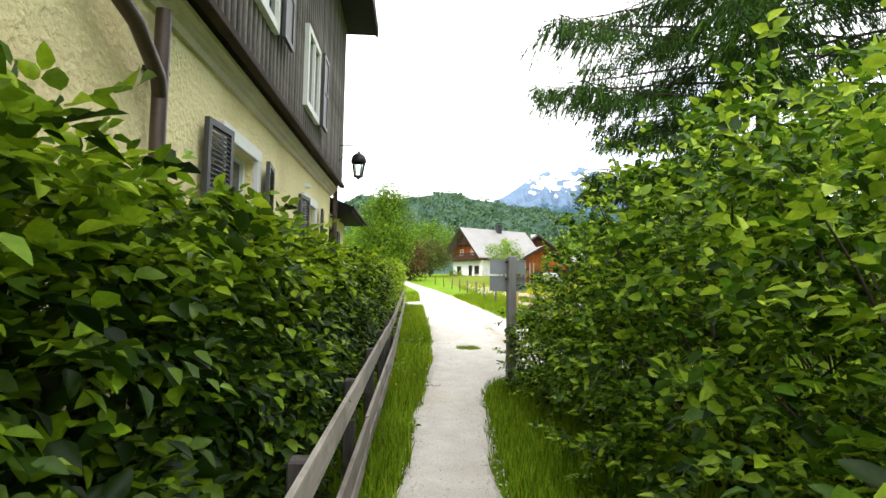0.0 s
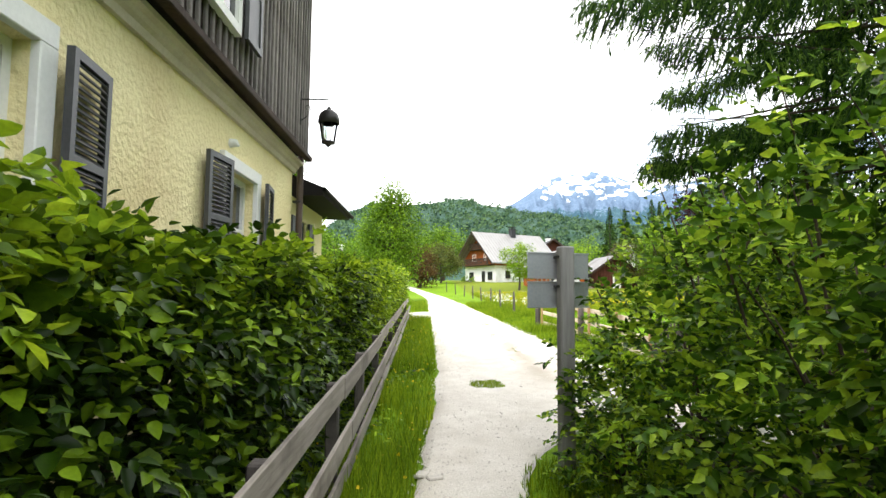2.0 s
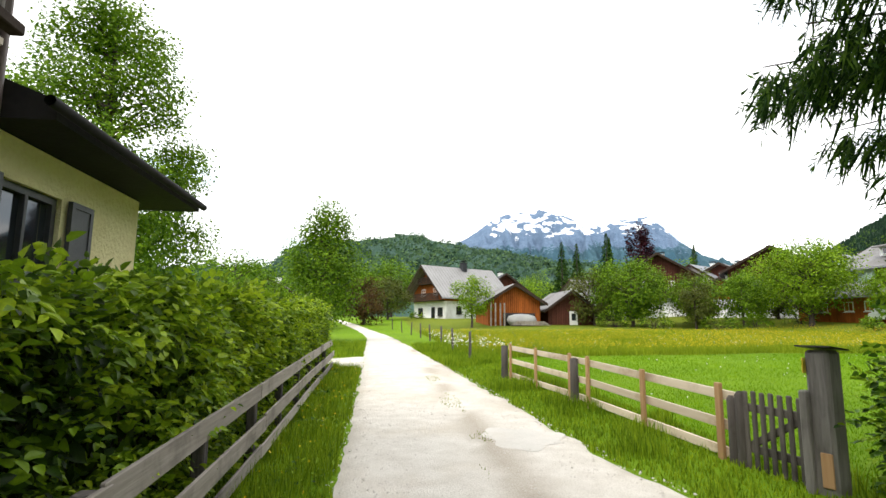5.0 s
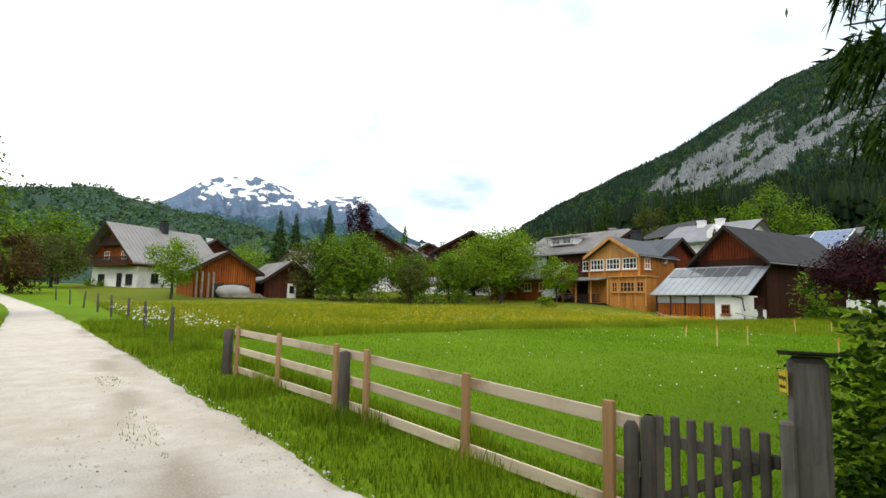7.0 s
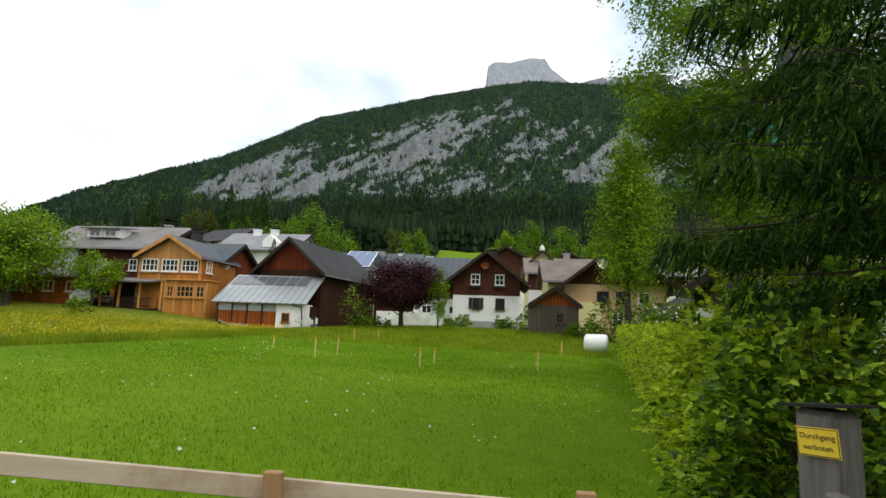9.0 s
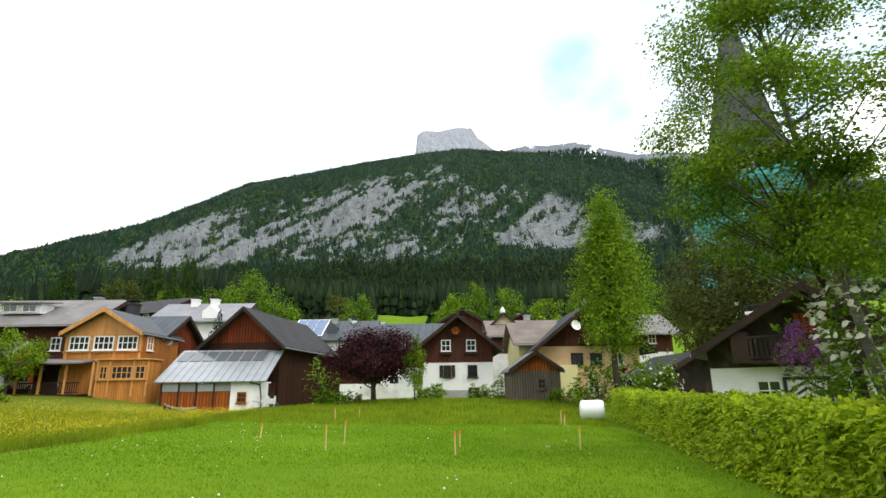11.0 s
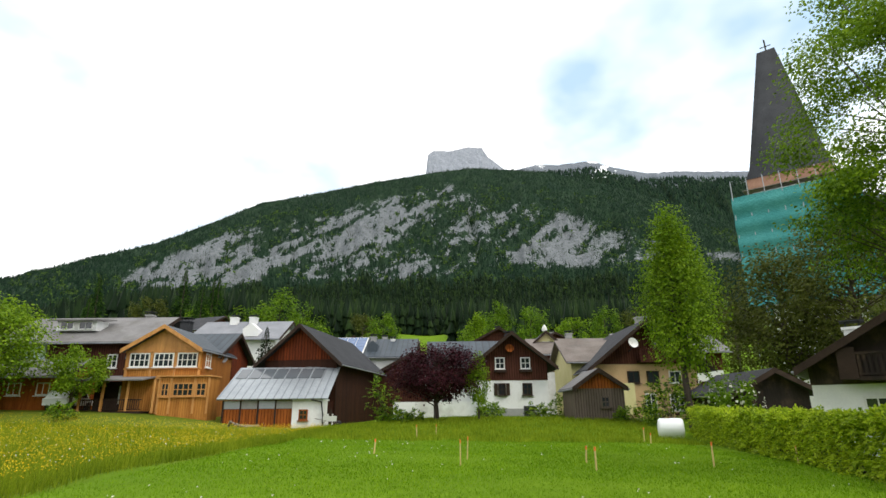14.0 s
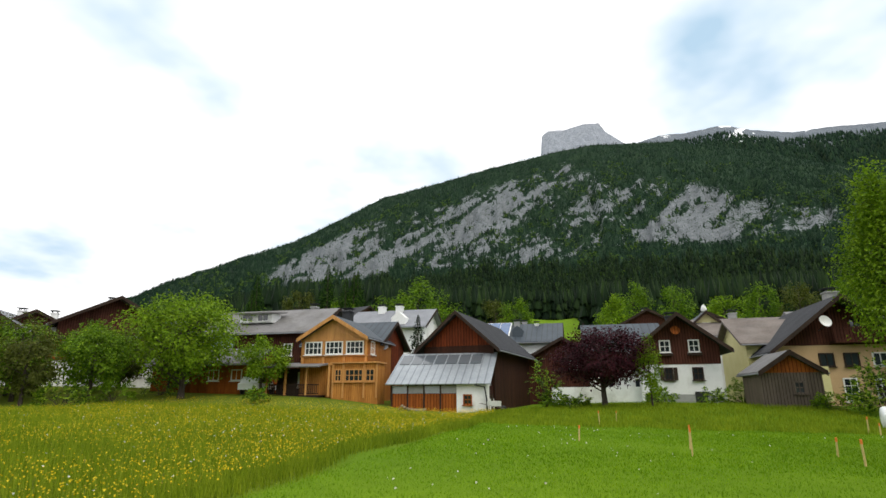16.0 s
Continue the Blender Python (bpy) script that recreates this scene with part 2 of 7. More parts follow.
M_brown_timber_y = board_mat("red_brown_boards_side", (0.035, 0.012, 0.008), (0.13, 0.045, 0.028), 0.2, "Y")
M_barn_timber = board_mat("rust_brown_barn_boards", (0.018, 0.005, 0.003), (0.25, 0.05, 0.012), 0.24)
# Darker copy of the barn boards, standing for the wall's shaded side.
M_barn_side_y = board_mat("shaded_barn_side_boards", (0.01, 0.005, 0.004), (0.075, 0.028, 0.015), 0.24, "Y")
M_orange_timber = board_mat("honey_boards", (0.25, 0.09, 0.016), (0.62, 0.28, 0.065), 0.17, "X", 0.6, (0.6, 0.5, 0.42))
M_honey = surface("honey_timber", (0.34, 0.145, 0.035), (0.66, 0.33, 0.095), 3, 26, 0.6, 0, 0.3, 0.006, (1, 1, 0.1))
M_rust_timber = board_mat("orange_brown_boards", (0.09, 0.022, 0.005), (0.46, 0.13, 0.022), 0.22)
M_grey_timber = board_mat("grey_hut_boards", (0.06, 0.046, 0.036), (0.19, 0.15, 0.12), 0.18)
M_dark_timber_plain = surface("dark_brown_timber", (0.018, 0.012, 0.009), (0.06, 0.038, 0.028), 2, 26, 0.8, 0, 0.3, 0.01)
M_roof_grey = surface("grey_shingle_roof", (0.14, 0.135, 0.135), (0.25, 0.245, 0.245), 0.7, 9, 0.8, 0, 0.7, 0.03, None, (0.11, 0.105, 0.09))
M_roof_seam = seamed_mat("pale_grey_sheet_roof", (0.2, 0.195, 0.19), (0.32, 0.315, 0.31), 0.55, 0.2, 0.55, "Y")
M_roof_dark = surface("dark_slate_roof", (0.022, 0.023, 0.027), (0.055, 0.057, 0.063), 0.8, 10, 0.75, 0, 0.6, 0.03)
M_roof_blue = seamed_mat("dark_blue_grey_sheet_roof", (0.03, 0.042, 0.055), (0.07, 0.09, 0.11), 0.6, 0.2, 0.6, "Y")
M_roof_metal = seamed_mat("galvanised_sheet_roof", (0.24, 0.27, 0.3), (0.42, 0.455, 0.485), 0.42, 0.35, 0.55, "X")
M_roof_brown = surface("weathered_brown_roof", (0.12, 0.1, 0.088), (0.24, 0.21, 0.19), 0.7, 8, 0.85, 0, 0.7, 0.03, None, (0.1, 0.095, 0.085))
M_roof_mid = surface("mid_grey_roof", (0.17, 0.18, 0.2), (0.29, 0.3, 0.325), 0.7, 8, 0.7, 0, 0.5, 0.03)
M_solar = surface("solar_cells", (0.05, 0.1, 0.22), (0.08, 0.15, 0.3), 1, 10, 0.2, 0.0, 0.0)
M_spire = surface("dark_spire_shingles", (0.025, 0.027, 0.031), (0.06, 0.063, 0.07), 0.7, 6, 0.8, 0, 0.7, 0.04)
M_net = surface("turquoise_scaffold_net", (0.03, 0.2, 0.2), (0.09, 0.34, 0.33), 0.5, 5, 0.8, 0, 0.8, 0.1)
M_brick_red = surface("bare_brick", (0.32, 0.16, 0.11), (0.5, 0.3, 0.22), 1.5, 12, 0.9, 0, 0.6, 0.03)

# Side leaves dark, top leaves light: light from above is put into the colours.
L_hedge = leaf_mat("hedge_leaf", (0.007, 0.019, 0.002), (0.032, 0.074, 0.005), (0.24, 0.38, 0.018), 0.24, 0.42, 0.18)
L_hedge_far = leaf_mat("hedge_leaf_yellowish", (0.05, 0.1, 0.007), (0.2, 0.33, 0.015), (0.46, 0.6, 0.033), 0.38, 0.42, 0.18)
# Leaf palette raised so the hedge looks lit on its shaded north face.
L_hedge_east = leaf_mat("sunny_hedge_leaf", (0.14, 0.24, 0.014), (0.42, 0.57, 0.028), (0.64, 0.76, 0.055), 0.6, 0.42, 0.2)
L_shrub = leaf_mat("shrub_leaf", (0.014, 0.04, 0.005), (0.1, 0.22, 0.014), (0.48, 0.66, 0.048), 0.38, 0.42, 0.18)
L_green = leaf_mat("broadleaf_green", (0.055, 0.12, 0.01), (0.13, 0.245, 0.015), (0.24, 0.385, 0.024), 0.35)
L_lime = leaf_mat("lime_leaf", (0.095, 0.175, 0.01), (0.185, 0.32, 0.017), (0.3, 0.45, 0.028), 0.4)
L_olive = leaf_mat("olive_leaf", (0.06, 0.075, 0.015), (0.1, 0.12, 0.025), (0.15, 0.17, 0.04), 0.35)
L_maroon = leaf_mat("maroon_leaf", (0.0176, 0.0044, 0.0077), (0.044, 0.0099, 0.0176), (0.0825, 0.0198, 0.033), 0.3)
L_spruce = leaf_mat("spruce_needles", (0.01, 0.03, 0.008), (0.03, 0.078, 0.015), (0.11, 0.21, 0.026), 0.2, 0.6)
L_conifer_far = leaf_mat("far_conifer", (0.004, 0.012, 0.005), (0.009, 0.023, 0.008), (0.024, 0.048, 0.013), 0.1, 0.7)
L_slope_tree = leaf_mat("slope_conifer", (0.006, 0.018, 0.013), (0.011, 0.03, 0.019), (0.025, 0.058, 0.028), 0.1, 0.8)
L_blossom_white = leaf_mat("white_blossom", (0.6, 0.62, 0.55), (0.72, 0.72, 0.68), (0.8, 0.8, 0.76), 0.3)
L_blossom_lilac = leaf_mat("lilac_blossom", (0.16, 0.04, 0.2), (0.26, 0.08, 0.3), (0.36, 0.14, 0.4), 0.3)
L_grass = leaf_mat("verge_grass", (0.094, 0.1633, 0.0095), (0.1879, 0.297, 0.0143), (0.3381, 0.4455, 0.0261), 0.35, 0.6)
L_meadow = leaf_mat("meadow_grass", (0.13, 0.2, 0.01), (0.22, 0.31, 0.015), (0.33, 0.4, 0.03), 0.35, 0.6)
L_lawn = leaf_mat("lawn_blade", (0.105, 0.23, 0.006), (0.16, 0.31, 0.0075), (0.23, 0.39, 0.01), 0.35, 0.6)
L_yellow = leaf_mat("buttercup", (0.75, 0.5, 0.01), (0.8, 0.58, 0.02), (0.85, 0.66, 0.04), 0.2)
L_whitefl = leaf_mat("daisy", (0.7, 0.7, 0.66), (0.78, 0.78, 0.75), (0.82, 0.82, 0.8), 0.2)


def ground_mat():
    m, nt, b = shader("grass_ground")
    a = nt.nodes.new("ShaderNodeAttribute")
    a.attribute_name = "tall"
    big, mid, fine = noise_node(nt, 0.16, 5), noise_node(nt, 1.7, 5), noise_node(nt, 26, 3)
    lawn = mix_rgb(nt, 0.5, ramp_node(nt, mid, [(0.3, (0.1, 0.185, 0.006)), (0.7, (0.15, 0.26, 0.009))]), ramp_node(nt, fine, [(0.25, (0.086, 0.165, 0.005)), (0.75, (0.18, 0.3, 0.01))]))
    meadow = mix_rgb(nt, 0.5, ramp_node(nt, mid, [(0.3, (0.08, 0.125, 0.01)), (0.7, (0.15, 0.19, 0.015))]), ramp_node(nt, fine, [(0.25, (0.08, 0.12, 0.01)), (0.75, (0.22, 0.24, 0.025))]))
    c = mix_rgb(nt, a.outputs["Fac"], lawn, meadow)
    c = mix_rgb(nt, 1.0, c, ramp_node(nt, big, [(0.3, (0.8, 0.85, 0.8)), (0.7, (1.08, 1.04, 1.0))]), "MULTIPLY")
    nt.links.new(c, b.inputs["Base Color"])
    b.inputs["Roughness"].default_value, b.inputs["Specular IOR Level"].default_value = 0.95, 0.08
    bump_node(nt, b, fine, 0.8, 0.05)
    return m


def gravel_mat():
    m, nt, b = shader("pale_gravel")
    big, mid, fine = noise_node(nt, 0.5, 5), noise_node(nt, 3.5, 6), noise_node(nt, 60, 3)
    c = mix_rgb(nt, 0.4, ramp_node(nt, mid, [(0.3, (0.45, 0.41, 0.35)), (0.7, (0.64, 0.605, 0.545))]), ramp_node(nt, fine, [(0.2, (0.31, 0.28, 0.24)), (0.6, (0.66, 0.625, 0.565))]))
    c = mix_rgb(nt, ramp_node(nt, big, [(0.52, (0, 0, 0)), (0.72, (0.6, 0.6, 0.6))]), c, (0.45, 0.38, 0.28))
    d = nt.nodes.new("ShaderNodeAttribute")
    d.attribute_name = "dirt"
    c = mix_rgb(nt, d.outputs["Fac"], c, mix_rgb(nt, fine, (0.2, 0.16, 0.11), (0.5, 0.45, 0.38)))
    nt.links.new(c, b.inputs["Base Color"])
    b.inputs["Roughness"].default_value = 0.95
    bump_node(nt, b, fine, 0.7, 0.012)
    return m


def slope_mat(name, green_a, green_b, rock_a, rock_b, scale=0.012, snow=None):
    """Mountain side: woods and bare rock by the 'rock' attribute, snow by 'snow'."""
    m, nt, b = shader(name)
    a = nt.nodes.new("ShaderNodeAttribute")
    a.attribute_name = "rock"
    n1, n2, n3 = noise_node(nt, scale, 6), noise_node(nt, scale * 5, 5), noise_node(nt, scale * 18, 3)
    green = mix_rgb(nt, 0.5, ramp_node(nt, n1, [(0.35, green_a), (0.65, green_b)]), ramp_node(nt, n2, [(0.35, green_a), (0.65, green_b)]))
    rock = mix_rgb(nt, 0.6, ramp_node(nt, n2, [(0.3, rock_a), (0.7, rock_b)]), ramp_node(nt, n3, [(0.3, rock_a), (0.7, rock_b)]))
    jit = nt.nodes.new("ShaderNodeMath")
    jit.operation = "MULTIPLY_ADD"
    jit.inputs[1].default_value, jit.inputs[2].default_value = 2.6, -1.3
    nt.links.new(mix_rgb(nt, 0.55, n2, n3), jit.inputs[0])
    sm = nt.nodes.new("ShaderNodeMath")
    sm.operation = "ADD"
    nt.links.new(a.outputs["Fac"], sm.inputs[0])
    nt.links.new(jit.outputs[0], sm.inputs[1])
    c = mix_rgb(nt, ramp_node(nt, sm.outputs[0], [(0.42, (0, 0, 0)), (0.58, (1, 1, 1))]), green, rock)
    if snow:
        s = nt.nodes.new("ShaderNodeAttribute")
        s.attribute_name = "snow"
        s2 = nt.nodes.new("ShaderNodeMath")
        s2.operation = "ADD"
        nt.links.new(s.outputs["Fac"], s2.inputs[0])
        soft = nt.nodes.new("ShaderNodeMath")
        soft.operation = "MULTIPLY"
        soft.inputs[1].default_value = 0.4
        nt.links.new(jit.outputs[0], soft.inputs[0])
        nt.links.new(soft.outputs[0], s2.inputs[1])
        c = mix_rgb(nt, ramp_node(nt, s2.outputs[0], [(0.47, (0, 0, 0)), (0.53, (1, 1, 1))]), c, snow)
    nt.links.new(c, b.inputs["Base Color"])
    b.inputs["Roughness"].default_value = 1.0
    b.inputs["Specular IOR Level"].default_value = 0.1
    bump_node(nt, b, n3, 1.0, 0.35 / scale * 0.1)
    return m


M_ground = ground_mat()
M_gravel = gravel_mat()
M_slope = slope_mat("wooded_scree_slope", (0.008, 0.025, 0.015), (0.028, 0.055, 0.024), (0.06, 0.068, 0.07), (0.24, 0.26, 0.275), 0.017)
# Far greens are shifted towards blue: distance haze put into the base colour.
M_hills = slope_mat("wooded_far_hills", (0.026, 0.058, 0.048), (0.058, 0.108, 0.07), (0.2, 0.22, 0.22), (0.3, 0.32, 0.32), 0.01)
# Woods and rock mixed bluer here, so the colour itself holds the haze.
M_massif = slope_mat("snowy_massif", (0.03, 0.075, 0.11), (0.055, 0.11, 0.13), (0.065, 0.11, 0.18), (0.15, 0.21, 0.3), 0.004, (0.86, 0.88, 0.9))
M_ridge = slope_mat("grey_far_ridge", (0.009, 0.024, 0.012), (0.024, 0.046, 0.017), (0.07, 0.085, 0.1), (0.21, 0.235, 0.265), 0.012, (0.86, 0.88, 0.9))
M_crag = slope_mat("limestone_crag", (0.009, 0.024, 0.012), (0.024, 0.046, 0.017), (0.1, 0.115, 0.145), (0.46, 0.49, 0.53), 0.03, (0.86, 0.88, 0.9))

# ---- building tools ----
rng = np.random.default_rng(7)


def smooth(a, b, x):
    x = np.clip((np.asarray(x, float) - a) / (b - a), 0, 1)
    return x * x * (3 - 2 * x)


_lattice = rng.random((256, 256))


def vnoise(x, y):
    x, y = np.asarray(x, float), np.asarray(y, float)
    xi, yi = np.floor(x).astype(int), np.floor(y).astype(int)
    fx, fy = x - xi, y - yi
    fx, fy = fx * fx * (3 - 2 * fx), fy * fy * (3 - 2 * fy)
    g = lambda i, j: _lattice[i % 256, j % 256]
    return (g(xi, yi) * (1 - fx) + g(xi + 1, yi) * fx) * (1 - fy) + (g(xi, yi + 1) * (1 - fx) + g(xi + 1, yi + 1) * fx) * fy


def fbm(x, y, octaves=5):
    total, amp, norm = 0, 1.0, 0.0
    for k in range(octaves):
        total = total + amp * vnoise(x * 2 ** k + 17 * k, y * 2 ** k + 31 * k)
        norm += amp
        amp *= 0.5
    return total / norm


def ground_z(x, y):
    """Height of the ground: a gentle slope, a bank by the houses, then the valley's foot."""
    x, y = np.asarray(x, float), np.asarray(y, float)
    along = np.clip(0.342 * x + 0.94 * y, -12, 90)
    r = np.hypot(x, y - 10)
    az = np.degrees(np.arctan2(x, y - 10))
    z = 0.024 * along + 0.9 * smooth(30, 42, x) * (1 - np.exp(-((y - 26) / 8) ** 2)) + 1.0 * smooth(45, 85, y)
    z = z + 0.175 * np.clip(r - 72, 0, 230) * smooth(42, 62, az) * (1 - smooth(125, 150, az))
    return z + 0.02 * np.clip(r - 120, 0, 330) * (1 - smooth(42, 62, az) * (1 - smooth(125, 150, az)))


def gz(x, y):
    return float(ground_z(x, y))


def np_mesh(name, verts, faces, mat, smooth_faces=False):
    verts, faces = np.asarray(verts, np.float32), np.asarray(faces, np.int32)
    me = bpy.data.meshes.new(name)
    n, k = faces.shape
    me.vertices.add(len(verts))
    me.vertices.foreach_set("co", verts.ravel())
    me.loops.add(n * k)
    me.loops.foreach_set("vertex_index", faces.ravel())
    me.polygons.add(n)
    me.polygons.foreach_set("loop_start", np.arange(0, n * k, k, dtype=np.int32))
    if smooth_faces:
        me.polygons.foreach_set("use_smooth", np.ones(n, bool))
    me.update(calc_edges=True)
    me.materials.append(mat)
    return me


def part(name, bm, mat, parent=None, label=""):
    """One mesh object out of a bmesh or a mesh, under a thing or a part."""
    if isinstance(bm, bmesh.types.BMesh):
        me = bpy.data.meshes.new(name)
        bmesh.ops.recalc_face_normals(bm, faces=bm.faces)
        bm.to_mesh(me)
        bm.free()
        me.materials.append(mat)
    else:
        me = bm
    ob = new(name, me)
    if parent is not None:
        ob.parent = parent
    if label:
        ob["label"] = label
    return ob


def thing(name, label, category, x=0, y=0, z=0, rz=0, group="", kind=""):
    ob = new(name)
    ob.empty_display_size = 0.1
    ob.matrix_basis = pose(x, y, z, 0, 0, rz)
    return tagged(ob, label, category, group, kind)


def box(bm, c, s, m=None, bevel=0.0):
    """A box of size s round c, with edges taken off."""
    r = bmesh.ops.create_cube(bm, size=1)
    vs = r["verts"]
    bmesh.ops.scale(bm, vec=s, verts=vs)
    if bevel:
        es = list({e for v in vs for e in v.link_edges})
        vs = bmesh.ops.bevel(bm, geom=es, offset=bevel, segments=1, affect="EDGES")["verts"]
    t = Matrix.Translation(c) @ (m if m is not None else Matrix())
    bmesh.ops.transform(bm, matrix=t, verts=vs)
    return bm


def boxes(items, bevel=0.0):
    bm = bmesh.new()
    for c, s, *m in items:
        box(bm, c, s, m[0] if m else None, bevel)
    return bm


def beam(bm, p, q, w, h, bevel=0.0, up=(0, 0, 1)):
    """A squared timber from p to q."""
    p, q = Vector(p), Vector(q)
    d = q - p
    yv = d.normalized()
    xv = yv.cross(Vector(up))
    xv = xv.normalized() if xv.length > 1e-5 else Vector((1, 0, 0))
    zv = xv.cross(yv)
    m = Matrix((xv, yv, zv)).transposed().to_4x4()
    return box(bm, (p + q) / 2, (w, d.length, h), m, bevel)


def prism(bm, poly, y0, y1, m=None):
    """Polygon (x, z) drawn out from y0 to y1."""
    a = [bm.verts.new((x, y0, z)) for x, z in poly]
    b = [bm.verts.new((x, y1, z)) for x, z in poly]
    n = len(poly)
    bm.faces.new(a)
    bm.faces.new(b[::-1])
    for i in range(n):
        bm.faces.new((a[i], b[i], b[(i + 1) % n], a[(i + 1) % n]))
    if m is not None:
        bmesh.ops.transform(bm, matrix=m, verts=a + b)
    return bm


def tube_arrays(points, radii, sides=6):
    points, radii = np.asarray(points, float), np.asarray(radii, float)
    n = len(points)
    d = np.gradient(points, axis=0)
    d /= np.linalg.norm(d, axis=1)[:, None] + 1e-9
    ref = np.where(np.abs(d[:, 2:3]) > 0.9, [[1.0, 0, 0]], [[0, 0, 1.0]])
    u = np.cross(d, ref)
    u /= np.linalg.norm(u, axis=1)[:, None] + 1e-9
    v = np.cross(d, u)
    ang = np.linspace(0, 2 * np.pi, sides, endpoint=False)
    ring = u[:, None] * np.cos(ang)[None, :, None] + v[:, None] * np.sin(ang)[None, :, None]
    verts = (points[:, None] + ring * radii[:, None, None]).reshape(-1, 3)
    i, j = np.meshgrid(np.arange(n - 1), np.arange(sides), indexing="ij")
    a, b = i * sides + j, i * sides + (j + 1) % sides
    faces = np.stack([a, b, b + sides, a + sides], -1).reshape(-1, 4)
    return verts, faces


def tubes_mesh(name, runs, mat, sides=6):
    vs, fs, off = [], [], 0
    for pts, rad in runs:
        v, f = tube_arrays(pts, rad, sides)
        vs.append(v)
        fs.append(f + off)
        off += len(v)
    return np_mesh(name, np.concatenate(vs), np.concatenate(fs), mat, True)


def unit(v):
    return v / (np.linalg.norm(v, axis=-1, keepdims=True) + 1e-9)


def leaf_blades(name, centre, t, nrm, s, mat, aspect=0.62, fold=0.16, fine=False):
    """Folded, slightly curled leaves from their foot, axis, face direction and length."""
    n = len(centre)
    nrm = unit(nrm)
    t = unit(t - nrm * np.sum(t * nrm, 1, keepdims=True))
    b = np.cross(nrm, t)
    w = s * aspect * 0.5
    lift = nrm * s * fold
    curl = nrm * s * rng.uniform(0.0, 0.3, (n, 1))
    shape = (((0.45, 1.0, 1.0),), ((0.3, 0.95, 1.0), (0.68, 0.75, 0.7)), ((0.15, 0.66, 0.6), (0.45, 1.0, 1.0), (0.78, 0.56, 0.5)))[int(fine)]
    rows = [centre]
    for u, g, q in shape:
        rows.append(centre + t * s * u + b * w * g + lift * q - curl * u * u)
    rows.append(centre + t * s - curl)
    for u, g, q in shape[::-1]:
        rows.append(centre + t * s * u - b * w * g + lift * q - curl * u * u)
    m, h = len(rows), len(shape) + 1
    k = np.arange(n)[:, None] * m
    v = np.stack(rows, 1).reshape(-1, 3)
    f = np.concatenate([k + np.array([list(range(h + 1))]), k + np.array([[0] + list(range(h, m))])], 0)
    return np_mesh(name, v, f, mat)


def leaf_mesh(name, centre, outward, size, mat, aspect=0.62, droop=0.35, spread=0.9, fold=0.16, flat=0.0, fine=1):
    """Many folded leaves: each springs at its centre, faces about outward, and hangs a little."""
    n = len(centre)
    nrm = unit(outward * (1 - flat) + np.array([[0, 0, flat]]) + spread * rng.normal(size=(n, 3)) * (0.6 - 0.25 * flat))
    t = rng.normal(size=(n, 3)) * (1 - 0.4 * flat) + outward * (0.6 + 0.6 * flat)
    t[:, 2] -= droop
    s = np.broadcast_to(np.asarray(size, float), (n,))[:, None] * rng.uniform(0.65, 1.25, (n, 1))
    return leaf_blades(name, centre, t, nrm, s, mat, aspect, fold, fine)


def spray_mesh(name, anchor, outward, size, mat, per=9, length=0.25, level=0.72, sag=0.25, aspect=0.62, fine=1):
    """Leafy twigs: each bears leaves by turns on both sides, laid out flat in one tier."""
    n = len(anchor)
    d = unit(outward + rng.normal(0, 0.5, (n, 3)) - np.array([0, 0, 1.0]) * sag * rng.uniform(0, 2, (n, 1)))
    up = np.array([[0, 0, level]]) + outward * (1 - level) + rng.normal(0, 0.2, (n, 3))
    up = unit(up - d * np.sum(up * d, 1, keepdims=True))
    side = np.cross(d, up)
    u = ((np.arange(per) + 0.6) / per)[None, :, None]
    run = length * rng.uniform(0.6, 1.3, (n, 1, 1))
    pos = anchor[:, None] + d[:, None] * run * u - np.array([0, 0, 1.0]) * run * 0.22 * u ** 2 + rng.normal(0, 0.008, (n, per, 3))
    sign = np.where(np.arange(per) % 2 == 0, 1.0, -1.0)[None, :, None] * (np.arange(per) < per - 1)[None, :, None]
    axis = d[:, None] * 0.6 + side[:, None] * sign * 0.8 + rng.normal(0, 0.16, (n, per, 3)) - np.array([0, 0, 0.22])
    nrm = up[:, None] + rng.normal(0, 0.24, (n, per, 3))
    s = size * rng.uniform(0.7, 1.2, (n, per, 1)) * (1 - 0.5 * np.abs(u - 0.6))
    return leaf_blades(name, pos.reshape(-1, 3), axis.reshape(-1, 3), nrm.reshape(-1, 3), s.reshape(-1, 1), mat, aspect, 0.14, fine)


